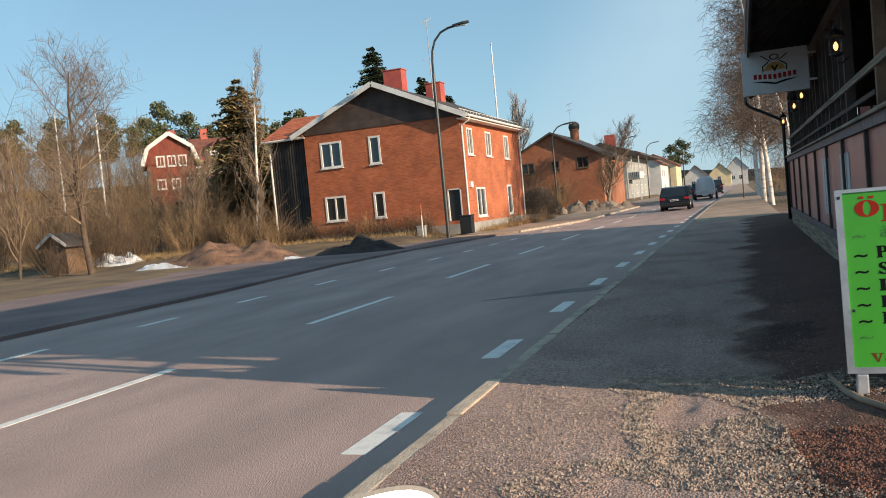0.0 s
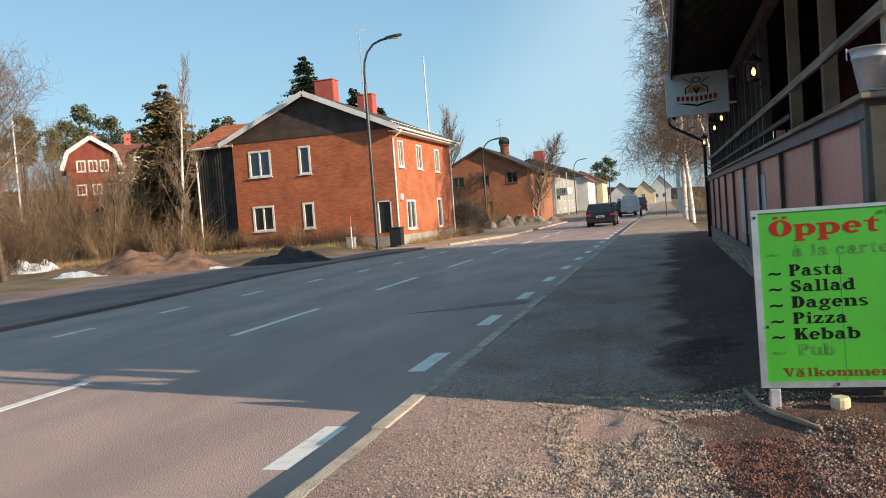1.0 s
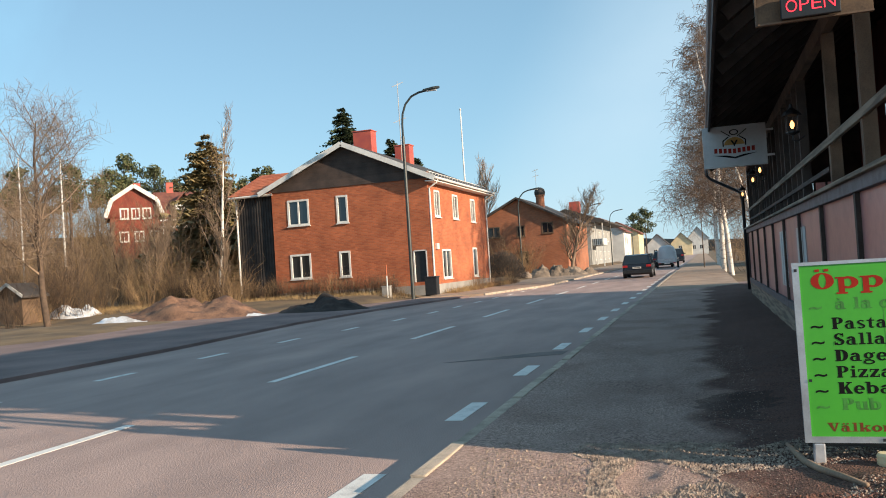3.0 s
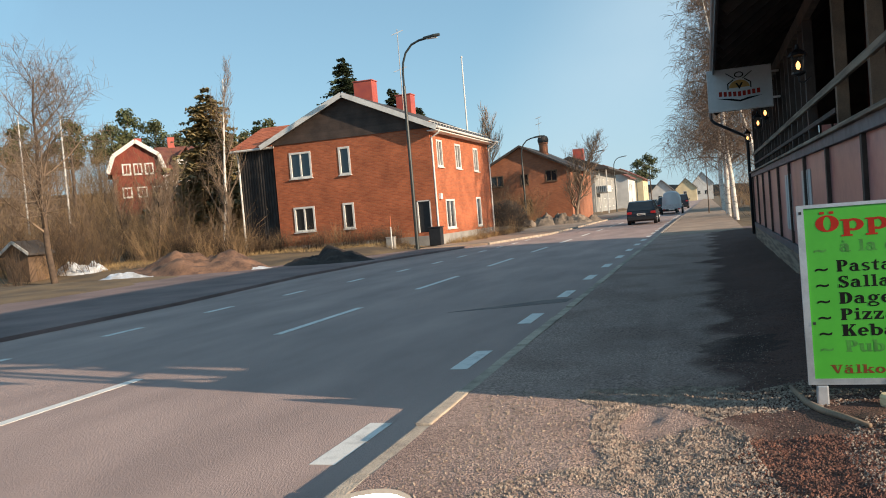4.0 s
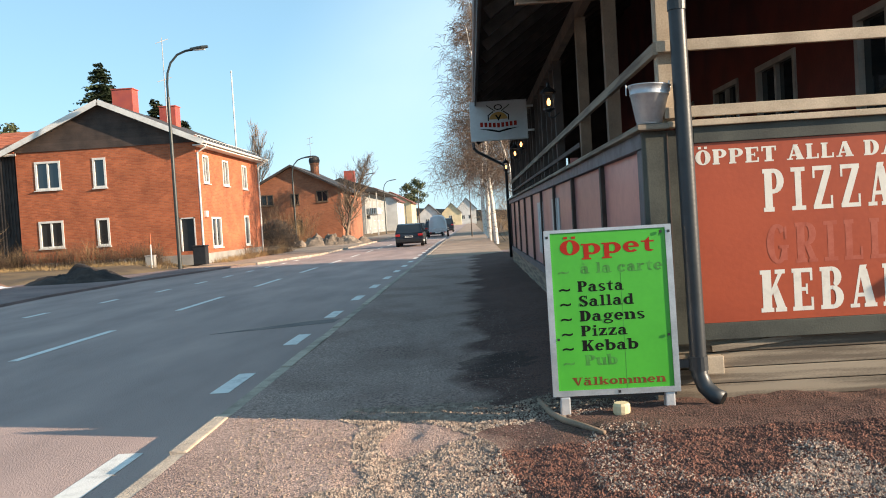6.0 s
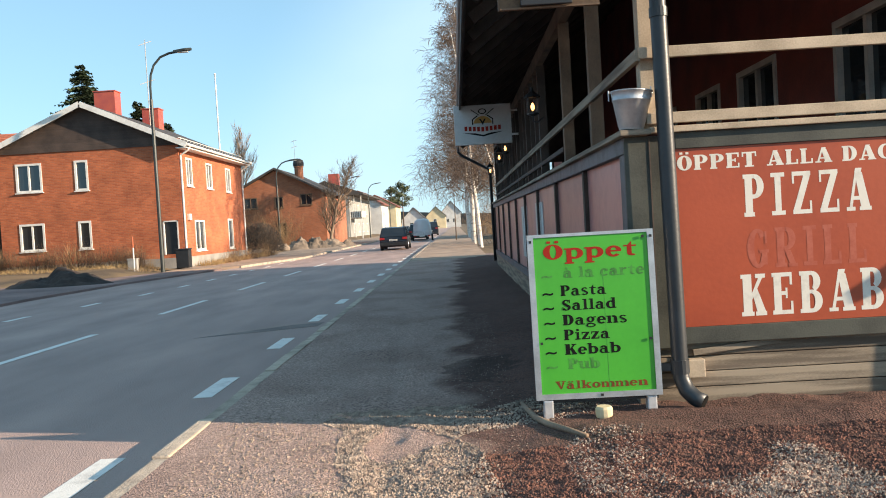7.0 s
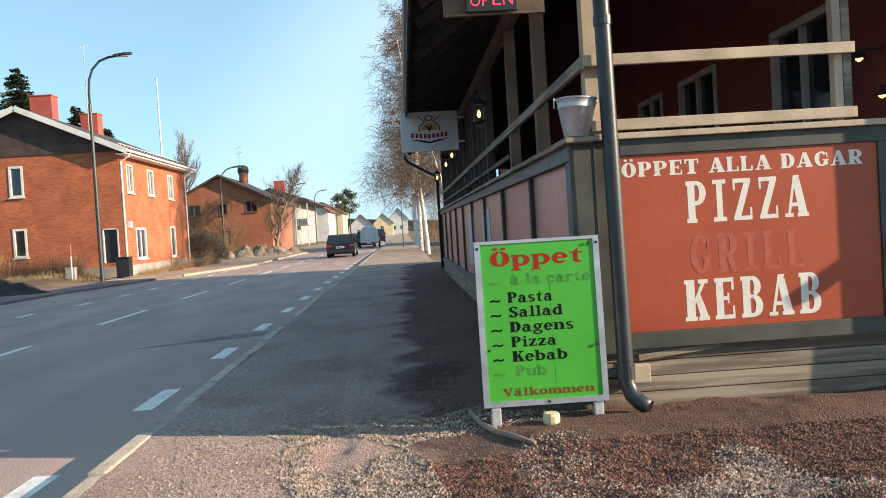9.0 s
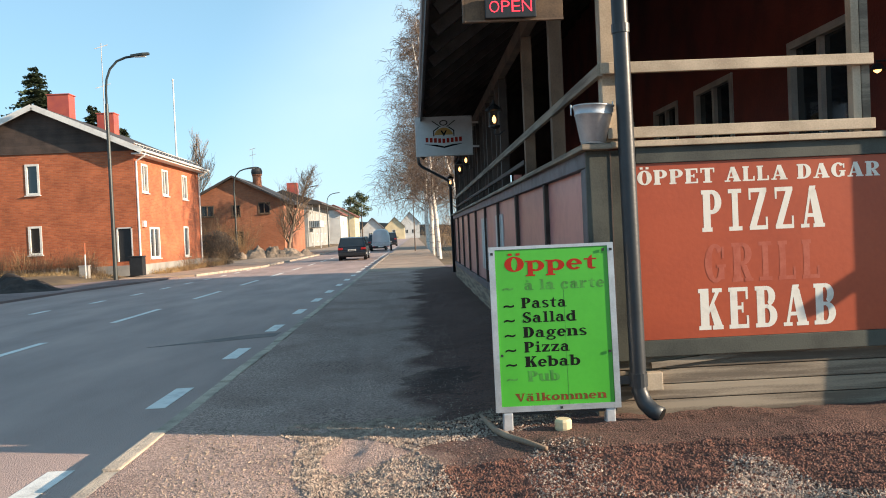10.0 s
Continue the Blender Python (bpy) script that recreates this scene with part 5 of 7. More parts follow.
    part("downpipe", tube(bmesh.new(), [(-12.72, y1 - 0.1, 6.02), (-12.8, y1 - 0.1, 5.85), (-13.2, y1 - 0.1, 5.6), (-13.21, y1 - 0.1, 0.3)], 0.05, 8), "white", h)
    for x, y, w, top in ((-18.6, 44.9, 1.15, 9.75), (-17.4, 48.3, 0.97, 9.2)):
        c = part("chimney", bx((x - w / 2, x + w / 2, y - 0.4, y + 0.4, 7.0, top), bevel=0.02), "chimney", h, "red sheet-metal chimney")
        part("chimney_cap", bx((x - w / 2 - 0.04, x + w / 2 + 0.04, y - 0.44, y + 0.44, top, top + 0.05)), "chimney", c)
    for k in range(22):                      # snow guard on the eave
        y = y0 + 0.3 + k * 0.52
        part("snow_guard", bx((-13.25, -13.22, y, y + 0.03, 6.28, 6.46)), "wht_wall", h)
    part("snow_guard_rail", bx((-13.26, -13.21, y0, y1, 6.46, 6.49)), "wht_wall", h)
    part("meter_box", bx((x1 + 0.005, x1 + 0.12, y0 + 0.7, y0 + 1.05, 2.45, 2.75)), "wht_wall", h)
    part("plinth", bx((x0 - 0.03, x1 + 0.03, y0 - 0.03, y1, 0.1, 0.62)), "concrete", h, "grey concrete plinth")
    # aerial on the roof
    part("aerial_mast", rod(bmesh.new(), (-17.1, 47.0, 7.8), (-17.1, 47.0, 13.0), 0.03, 0.02, 6), "frame_dim", h)
    for z, l in ((12.8, 0.3), (10.6, 0.35)):
        part("aerial_rod", beam(bmesh.new(), (-17.1 - l, 46.8, z - 0.15), (-17.1 + l, 47.2, z + 0.15), 0.03, 0.03), "frame_dim", h)
    # black clad wing
    wx0 = -24.55
    part("wing_wall", bx((wx0, x0 - 0.002, y0 + 0.25, 46.0, 0.1, 6.05)), "clad", h, "black stained wing")
    for k in range(14):
        x = wx0 + 0.08 + k * 0.165
        part("batten", bx((x - 0.03, x + 0.03, y0 + 0.20, y0 + 0.249, 0.2, 6.05)), "clad", h)
    bm = bmesh.new()
    prism(bm, [(wx0 - 0.35, y0 - 0.1, 6.02), (x0 - 0.01, y0 - 0.1, 6.02), (x0 - 0.01, 42.6, 7.40), (wx0 + 0.25, 42.6, 7.40)], (0, 0, 0.12))
    wr = part("wing_roof", bm, "tile", h, "orange clay tile roof")
    for k in range(12):                      # tile courses
        f = k / 12
        part("roof_tile", beam(bmesh.new(), (wx0 - 0.33 + 0.58 * f, y0 - 0.08 + 2.7 * f, 6.155 + 1.38 * f), (x0 - 0.03, y0 - 0.08 + 2.7 * f, 6.155 + 1.38 * f), 0.22, 0.03, (0, -0.51, 1)), "tile", wr)
    part("gutter", tube(bmesh.new(), [(wx0 - 0.4, y0 - 0.15, 6.02), (x0 + 0.1, y0 - 0.15, 6.04)], 0.07, 8), "white", h)
    part("downpipe", tube(bmesh.new(), [(wx0 - 0.1, y0 - 0.1, 6.0), (wx0 - 0.02, y0 + 0.12, 5.75), (wx0 - 0.02, y0 + 0.14, 0.3)], 0.055, 8), "white", h)


brick_house()


def small_gable(name, label, x0, x1, y0, y1, zb, ze, zp, wall, roof, wins=(), sidewins=(), over=0.5, paint="white"):
    """A plain house with its gable to the street's near end."""
    h = thing(name, ((x0 + x1) / 2, (y0 + y1) / 2, zb), label, "house")
    xm = (x0 + x1) / 2
    part("wall", holed(bmesh.new(), (x0, y0, zb), (1, 0, 0), (0, 0.25, 0), x1 - x0, ze - zb, [(a - x0, b - x0, c - zb, d - zb) for a, b, c, d in wins]), wall, h)
    bm = bmesh.new()
    prism(bm, [(x0, y0, ze), (x1, y0, ze), (xm, y0, zp)], (0, 0.25, 0))
    part("gable", bm, wall, h)
    part("wall", holed(bmesh.new(), (x1, y0 + 0.252, zb), (0, 1, 0), (-0.25, 0, 0), y1 - y0 - 0.252, ze - zb, [(a - y0, b - y0, c - zb, d - zb) for a, b, c, d in sidewins]), wall, h)
    part("wall", bx((x0, x0 + 0.25, y0 + 0.252, y1, zb, ze)), wall, h)
    part("wall", bx((x0 + 0.252, x1 - 0.252, y1 - 0.25, y1, zb, ze)), wall, h)
    bm = bmesh.new()
    sl = (zp - ze) / (x1 - xm)
    for s in (-1, 1):
        e = (x1 - xm) + over
        prism(bm, [(xm, y0 - over, zp + 0.02), (xm + s * e, y0 - over, zp + 0.02 - sl * e), (xm + s * e, y0 - over, zp + 0.2 - sl * e), (xm, y0 - over, zp + 0.2)], (0, y1 - y0 + 2 * over, 0))
    part("roof", bm, roof, h)
    for a, b, c, d in wins:
        window(h, (a, y0, c), (1, 0, 0), (0, -1, 0), b - a, d - c, 1, 0.09, paint=paint)
    for a, b, c, d in sidewins:
        window(h, (x1, a, c), (0, 1, 0), (1, 0, 0), b - a, d - c, 1, 0.09, paint=paint)
    return h


h2 = small_gable("brick_house", "brown brick house with a round chimney", -20.9, -11.9, 76.0, 90.0, -0.1, 5.1, 7.4, "brick2", "roof_dark", [(-19.5, -18.2, 3.9, 4.95), (-14.2, -13.1, 4.0, 5.05), (-16.6, -15.8, 3.85, 4.9), (-16.5, -15.6, 1.2, 2.5)], [(78, 79.4, 3.3, 4.6), (82, 83.4, 3.3, 4.6)], paint="post")
c = part("chimney", lathe(bmesh.new(), (-15.3, 82, 6.2), [(0.44, 0), (0.44, 1.75), (0.50, 1.8), (0.50, 1.9)], 16), "brick2", h2, "round brick chimney")
part("cowl", lathe(bmesh.new(), (-15.3, 82, 8.12), [(0.52, 0), (0.56, 0.25), (0.47, 0.55), (0.2, 0.72), (0.02, 0.75)], 16), "roof_dark", c, "dark domed cowl")
part("aerial_mast", rod(bmesh.new(), (-15.9, 83.5, 7.0), (-15.9, 83.5, 10.9), 0.025, 0.015, 6), "frame_dim", h2)
for z in (10.2, 10.8):
    part("aerial_rod", beam(bmesh.new(), (-16.2, 83.4, z - 0.1), (-15.6, 83.6, z + 0.1), 0.04, 0.04), "frame_dim", h2)

# flats with balconies
fl = thing("apartment_building", (-17.0, 140, 0), "pale grey apartment building with balconies", "building")
part("wall", bx((-24.0, -15.6, 122, 152, -0.1, 6.6)), "grey_wall", fl)
bm = bmesh.new()
prism(bm, [(-24.6, 121.3, 6.6), (-13.4, 121.3, 6.6), (-13.4, 121.3, 6.85), (-19.0, 121.3, 8.9), (-24.6, 121.3, 6.85)], (0, 31.4, 0))
part("roof", bm, "roof_dark", fl)
part("chimney", bx((-19.4, -17.8, 128, 129.5, 8.0, 10.3)), "chimney", fl)
part("balcony", bx((-15.6, -13.9, 123, 128, 3.1, 3.25)), "concrete", fl)
bal = part("balcony_front", bx((-14.0, -13.9, 123, 128, 3.25, 4.2), (-15.6, -13.9, 122.95, 123.0, 3.25, 4.2)), "white", fl)
for k in range(6):
    part("bar", bx((-15.5 + 0.27 * k, -15.42 + 0.27 * k, 122.90, 122.945, 3.3, 4.15)), "plastic", bal)
for x in (-13.95, -15.0):
    part("balcony_post", bx((x - 0.07, x + 0.07, 123.0, 123.14, 0, 6.6)), "white", fl)
part("garage_front", bx((-21.0, -15.8, 121.7, 121.99, -0.1, 2.8)), "concrete", fl)
for x in (-20.0, -18.0):
    part("garage_door", bx((x - 0.8, x + 0.8, 121.62, 121.69, 0.0, 2.2)), "grey_wall", fl)
for y in (126, 132, 138, 144):
    for z in (1.0, 4.0):
        window(fl, (-15.6, y, z), (0, 1, 0), (1, 0, 0), 1.8, 1.4, 1)
window(fl, (-17.6, 122, 3.9), (1, 0, 0), (0, -1, 0), 1.5, 1.7, 1)

small_gable("street_house", "white rendered street house", -23.0, -14.2, 160, 176, -0.1, 6.2, 8.8, "wht_wall", "roof_red", [(-21, -20, 3.6, 5), (-17.5, -16.4, 3.6, 5)], [(162, 163.4, 3.6, 5.0), (166, 167.4, 3.6, 5.0), (166, 167.4, 0.8, 2.2)])
small_gable("street_house", "cream rendered house with a brick front", -23.0, -13.6, 190, 206, -0.1, 6.4, 9.0, "cream", "roof_red", [(-18, -17, 3.8, 5.2)], [(193, 194.6, 3.6, 5.0), (199, 200.6, 3.6, 5.0), (199, 200.6, 0.8, 2.2)])
small_gable("street_house", "small white house with a grey roof", -17.0, -9.6, 262, 274, -0.1, 3.6, 7.2, "wht_wall", "roof_dark", [(-14.5, -13.3, 1.2, 2.6)], [(265, 267, 1.2, 2.6)])
small_gable("street_house", "red boarded house with white corners", -26.0, -17.0, 240, 252, -0.1, 5.0, 8.2, "falu", "roof_red", [(-23, -21.5, 3.0, 4.4)], [(243, 245, 3.0, 4.4)])
small_gable("street_house", "cream house with a dark roof", -10.5, -3.5, 300, 312, -0.1, 4.6, 8.0, "cream", "roof_dark", [(-8, -6.8, 2.0, 3.6)], [])
small_gable("street_house", "white house far along the street", -5.5, 2.2, 330, 345, -0.1, 6.2, 10.5, "wht_wall", "roof_dark", [(-3.6, -2.4, 2.0, 3.6), (-1, 0.2, 2.0, 3.6)], [])
small_gable("street_house", "cream painted house behind the birches", 9.0, 18.0, 70, 86, 0.1, 5.4, 8.4, "cream", "roof_red", [(11, 12.4, 3.2, 4.6), (14.5, 15.9, 3.2, 4.6), (11, 12.4, 0.9, 2.2)], [])

# villa on the hill
def villa():
    x, y, z = -68.6, 92.5, 5.0
    h = thing("villa", (0, 0, 0), "dark red villa with white trim and a mansard roof", "house")
    part("wall", bx((-6.5, 5.5, -4, 5, -0.6, 5.4)), "falu", h)
    bm = bmesh.new()
    out = [(-7.1, 5.2), (-6.2, 7.6), (-3.2, 9.6), (-0.2, 7.6), (0.6, 5.2)]
    prism(bm, [(a, -4.0, b) for a, b in out], (0, 9.0, 0))
    part("gable", bm, "falu", h)
    bm = bmesh.new()
    for (a, b), (c, d) in zip(out, out[1:]):
        prism(bm, [(a, -4.6, b), (c, -4.6, d), (c, -4.6, d + 0.25), (a, -4.6, b + 0.25)], (0, 10.2, 0))
    part("roof", bm, "roof_red", h)
    bm = bmesh.new()
    prism(bm, [(-0.4, -4.4, 5.3), (-0.4, -2.8, 7.4), (-0.4, 0.5, 9.2), (-0.4, 5.4, 5.3)], (6.2, 0, 0))
    part("roof", bm, "roof_red", h)
    for (a, b), (c, d) in zip(out, out[1:]):
        part("bargeboard", beam(bmesh.new(), (a, -4.62, b + 0.1), (c, -4.62, d + 0.1), 0.06, 0.55), "white", h)
    for a in (-5.2, -3.7, -2.2):
        window(h, (a, -4.0, 5.0), (1, 0, 0), (0, -1, 0), 1.2, 1.6, 1, 0.2)
    for a in (-5.4, -3.4, -1.4):
        window(h, (a, -4.0, 1.8), (1, 0, 0), (0, -1, 0), 1.3, 1.5, 1, 0.2)
    part("porch", bx((0.2, 5.9, -6.2, -4.0, -0.5, 3.4)), "falu", h)
    part("porch_roof", bx((0.0, 6.2, -6.5, -4.0, 3.4, 3.7)), "white", h)
    for k in range(5):
        part("porch_post", bx((0.3 + 1.35 * k, 0.45 + 1.35 * k, -6.4, -6.25, 0.0, 4.6)), "white", h)
    part("porch_rail", bx((0.0, 6.2, -6.45, -6.3, 4.4, 4.6)), "white", h)
    for a in (0.7, 2.05, 3.4, 4.75):
        window(h, (a, -6.2, 1.2), (1, 0, 0), (0, -1, 0), 0.9, 1.6, 1, 0.1)
    part("dormer", bx((2.2, 4.8, -4.9, -1.5, 5.0, 7.2)), "white", h)
    bm = bmesh.new()
    prism(bm, [(1.9, -5.1, 6.6), (3.5, -5.1, 8.4), (5.1, -5.1, 6.6), (5.1, -5.1, 6.9), (3.5, -5.1, 8.7), (1.9, -5.1, 6.9)], (0, 4, 0))
    part("dormer_roof", bm, "roof_red", h)
    window(h, (2.8, -4.9, 5.4), (1, 0, 0), (0, -1, 0), 1.4, 1.4, 1, 0.12)
    for a in (-2.6, 2.0):
        part("chimney", bx((a - 0.5, a + 0.5, 0.2, 1.2, 8.2, 10.6)), "chimney", h)
    h.matrix_basis = pose(x, y, z + 0.6, 0, 0, 40) @ Matrix.Scale(0.9, 4)


villa()

# garden shed
sh = thing("garden_shed", (-33, 31, 0), "small brown shed with white roof edges", "shed")
part("wall", bx((-32.8, -31.4, 31.6, 32.9, -0.1, 1.45)), "post", sh)
bm = bmesh.new()
prism(bm, [(-32.8, 31.6, 1.45), (-31.4, 31.6, 1.45), (-32.1, 31.6, 1.95)], (0, 1.3, 0))
part("gable", bm, "post", sh)
for s in (-1, 1):
    bm = bmesh.new()
    prism(bm, [(-32.1, 31.4, 1.96), (-32.1 + s * 0.95, 31.4, 1.32), (-32.1 + s * 0.95, 31.4, 1.42), (-32.1, 31.4, 2.06)], (0, 1.7, 0))
    part("roof", bm, "roof_dark", sh)
    part("bargeboard", beam(bmesh.new(), (-32.1, 31.38, 2.02), (-32.1 + s * 0.97, 31.38, 1.38), 0.04, 0.14), "white", sh)

# ---- street lamps, poles ----
def street_lamp(x, y, z, hgt, scale=1.0):
    ob = thing("street_lamp", (x, y, z), "dark steel street lamp with a curved arm", "street lamp", "street lamps")
    part("pole", rod(bmesh.new(), (x, y, z - 0.2), (x, y, z + hgt - 2.1), 0.095, 0.075, 10), "lamp_post", ob)
    pts = [(x, y, z + hgt - 2.2), (x, y, z + hgt - 1.5), (x + 0.05, y, z + hgt - 1.0), (x + 0.22, y, z + hgt - 0.55), (x + 0.55, y, z + hgt - 0.2), (x + 0.95, y, z + hgt - 0.05), (x + 1.35, y, z + hgt + 0.0)]
    part("arm", tube(bmesh.new(), pts, 0.055, 8), "lamp_post", ob)
    bm = bmesh.new()
    prism(bm, [(x + 1.2, y - 0.13, z + hgt - 0.04), (x + 1.2, y + 0.13, z + hgt - 0.04), (x + 1.75, y + 0.17, z + hgt + 0.02), (x + 2.0, y + 0.08, z + hgt + 0.04), (x + 2.0, y - 0.08, z + hgt + 0.04), (x + 1.75, y - 0.17, z + hgt + 0.02)], (0, 0, 0.09))
    head = part("lamp_head", bm, "lamp_post", ob)
    part("lens", bx((x + 1.35, x + 1.85, y - 0.10, y + 0.10, z + hgt - 0.05, z + hgt - 0.03)), "wht_wall", head)
    return ob


street_lamp(-13.56, 37.6, 0.05, 10.02)
street_lamp(-15.45, 72.0, 0.05, 7.8)
street_lamp(-13.9, 105.0, 0.05, 8.1)
street_lamp(-13.0, 125.0, 0.05, 8.2)
street_lamp(-13.0, 165.0, 0.05, 8.2)


def pole(name, x, y, z0, z1, r, m, label, cat):
    ob = thing(name, (x, y, z0), label, cat)
    part("mast", rod(bmesh.new(), (x, y, z0), (x, y, z1), r, r * 0.55, 8), m, ob)
    part("knob", lathe(bmesh.new(), (x, y, z1), [(r * 0.5, 0), (r * 1.1, r), (r * 0.5, 2 * r)], 8), m, ob)
    return ob


pole("flagpole", -16.25, 57.8, 0.3, 12.85, 0.08, "white", "white flagpole behind the brick house", "flagpole")
pole("flagpole", -47.1, 51.9, 0.3, 11.6, 0.09, "white", "white flagpole among the bare trees", "flagpole")
pole("flagpole", -49.2, 49.9, 0.3, 11.7, 0.08, "white", "slim white pole behind the bare tree", "flagpole")
pole("wooden_pole", -38.7, 43.3, 0.0, 7.7, 0.13, "bark", "weathered wooden utility pole", "pole")
pole("sign_post", 0.02, 66.5, 0.0, 3.9, 0.05, "bark", "brown post on the footway", "post")
# snow marker and cabinet by the hedge
mk = thing("snow_marker", (-14.6, 36.9, 0.05), "orange and white snow marker stake", "marker")
part("stake", rod(bmesh.new(), (-14.6, 36.9, 0.0), (-14.6, 36.9, 1.25), 0.03, 0.03, 8), "white", mk)
part("band", rod(bmesh.new(), (-14.6, 36.9, 1.25), (-14.6, 36.9, 1.75), 0.031, 0.03, 8), "tile", mk)
cb = thing("utility_cabinet", (-14.75, 37.2, 0.05), "grey utility cabinet beside the hedge", "cabinet")
part("body", bx((-14.98, -14.56, 37.1, 37.35, 0.0, 0.72), bevel=0.02), "concrete", cb)
part("lid", bx((-15.0, -14.54, 37.07, 37.38, 0.72, 0.76)), "concrete", cb)
bn = thing("waste_bin", (-12.9, 38.6, 0.1), "dark green wheeled bins by the house corner", "bin")
part("body", bx((-13.2, -12.6, 38.4, 38.9, 0.15, 1.0), bevel=0.03), "plastic", bn)
part("lid", bx((-13.23, -12.57, 38.37, 38.93, 1.0, 1.07), bevel=0.02), "plastic", bn)

# ---- trees, shrubs, heaps ----
def grow(seed, height, r0, levels=3, kids=(9, 6, 4), spread=0.7, droop=0.0, lean=0.0, first=0.25, ratio=0.5, wander=0.10, upright=0.25, thin=0.006, ratio2=0.5, limb=0.45):
    """Two meshes of a bare tree standing at the origin: stem and limbs, and fine twigs."""
    rg = random.Random(seed)
    big, fine = ([], []), ([], [])

    def strand(p, d, length, r, lev, n):
        vs, fs = big if lev < 1 else fine
        seg = 6 if lev == 0 else 4 if lev == 1 else 3
        pts = [(p.copy(), r)]
        for i in range(seg):
            d = (d + Vector((rg.gauss(0, wander), rg.gauss(0, wander), rg.gauss(0, wander) + (upright * 0.25 if lev else 0.1) - droop * (0, 0.3, 1.0, 1.3)[min(lev, 3)] * (0.3 + 0.35 * i)))).normalized()
            p = p + d * length / seg
            pts.append((p.copy(), r * (1 - 0.85 * (i + 1) / seg) + thin * 0.4))
        base = len(vs)
        for i, (q, rr) in enumerate(pts):
            t = (pts[min(i + 1, seg)][0] - pts[max(i - 1, 0)][0]).normalized()
            a = t.orthogonal().normalized()
            b = t.cross(a)
            vs.extend((q + (a * math.cos(k * math.tau / n) + b * math.sin(k * math.tau / n)) * rr)[:] for k in range(n))
        for i in range(seg):
            for k in range(n):
                fs.append((base + i * n + k, base + i * n + (k + 1) % n, base + (i + 1) * n + (k + 1) % n, base + (i + 1) * n + k))
        return pts

    def spawn(pts, length, lev):
        if lev >= levels:
            return
        for c in range(kids[lev]):
            f = (first if lev == 0 else 0.15) + (1 - (first if lev == 0 else 0.15)) * (c + rg.random()) / kids[lev]
            i = min(int(f * (len(pts) - 1)), len(pts) - 2)
            g = f * (len(pts) - 1) - i
            p = pts[i][0].lerp(pts[i + 1][0], g)
            t = (pts[i + 1][0] - pts[i][0]).normalized()
            a = t.orthogonal().normalized()
            a.rotate(Matrix.Rotation(rg.uniform(0, math.tau), 3, t))
            d = (t * (1 - spread) + a * spread + Vector((0, 0, upright))).normalized()
            L = length * (ratio * (1.15 - 0.75 * f) if lev == 0 else ratio2) * rg.uniform(0.7, 1.2)
            rr = max(thin, pts[i][1] * (limb if lev == 0 else 0.45))
            sub = strand(p, d, L, rr, lev + 1, 4 if lev == 0 else 3)
            spawn(sub, L, lev + 1)
    trunk = strand(Vector((0, 0, -0.1)), Vector((lean, 0, 1)).normalized(), height, r0, 0, 8)
    spawn(trunk, height, 0)
    return big, fine


def raw(name, data, material, smooth=True):
    me = bpy.data.meshes.new(name)
    me.from_pydata(data[0], [], data[1])
    me.materials.append(M[material])
    if smooth:
        me.polygons.foreach_set("use_smooth", [True] * len(me.polygons))
    return me


def tree_of(name, label, category, group, meshes, m):
    ob = thing(name, (0, 0, 0), label, category, group)
    for nm, me in meshes:
        hang(new(nm, me), ob)
    ob.matrix_basis = m
    return ob


def bare(name, label, seed, at, height, r0, bark="bark", twig="twig", group="bare trees", **kw):
    a, b = grow(seed, height, r0, **kw)
    return tree_of(name, label, "tree", group, (("trunk", raw("trunk", a, bark)), ("crown", raw("crown", b, twig))), pose(*at, 0, 0, seed * 37 % 360))


def spruce(seed, height, r, mat_name, label, dense=1.0):
    """Trunk and tiers of drooping, ragged sprays."""
    rg = random.Random(seed)
    vs, fs = [], []
    tiers = int(height * 3.4 * dense)
    for t in range(tiers):
        f = (t + rg.random()) / tiers
        z = height * (0.06 + 0.94 * f)
        R = r * (1 - f) ** 0.7 * rg.uniform(0.7, 1.12) + 0.10
        for k in range(max(7, int(23 * (1 - 0.5 * f)))):
            a = rg.uniform(0, math.tau)
            L = R * rg.uniform(0.55, 1.15)
            d = Vector((math.cos(a), math.sin(a), 0))
            s = Vector((-d.y, d.x, 0))
            z1 = z + rg.uniform(-0.15, 0.15)
            for j in range(7):
                g = (j + rg.random()) / 7
                p = Vector((0, 0, z1 - 0.42 * L * g + 0.18 * L * g * g)) + d * L * g
                w = (0.22 + 0.24 * L * (1.05 - g)) * rg.uniform(0.6, 1.1)
                for sd in (-1, 1):
                    q = p + s * sd * w + d * w * 0.7 + Vector((0, 0, -w * rg.uniform(0.1, 0.8)))
                    e = p + d * w * 0.9 + Vector((0, 0, rg.uniform(-0.1, 0.1)))
                    b = len(vs)
                    vs.extend((p[:], e[:], q[:]))
                    fs.append((b, b + 1, b + 2))
    trunk = rod(bmesh.new(), (0, 0, -0.2), (0, 0, height * 0.98), 0.014 * height + 0.03, 0.01, 8)
    return [("trunk", to_mesh("trunk", trunk, "bark")), ("crown", raw("crown", (vs, fs), mat_name, False))]


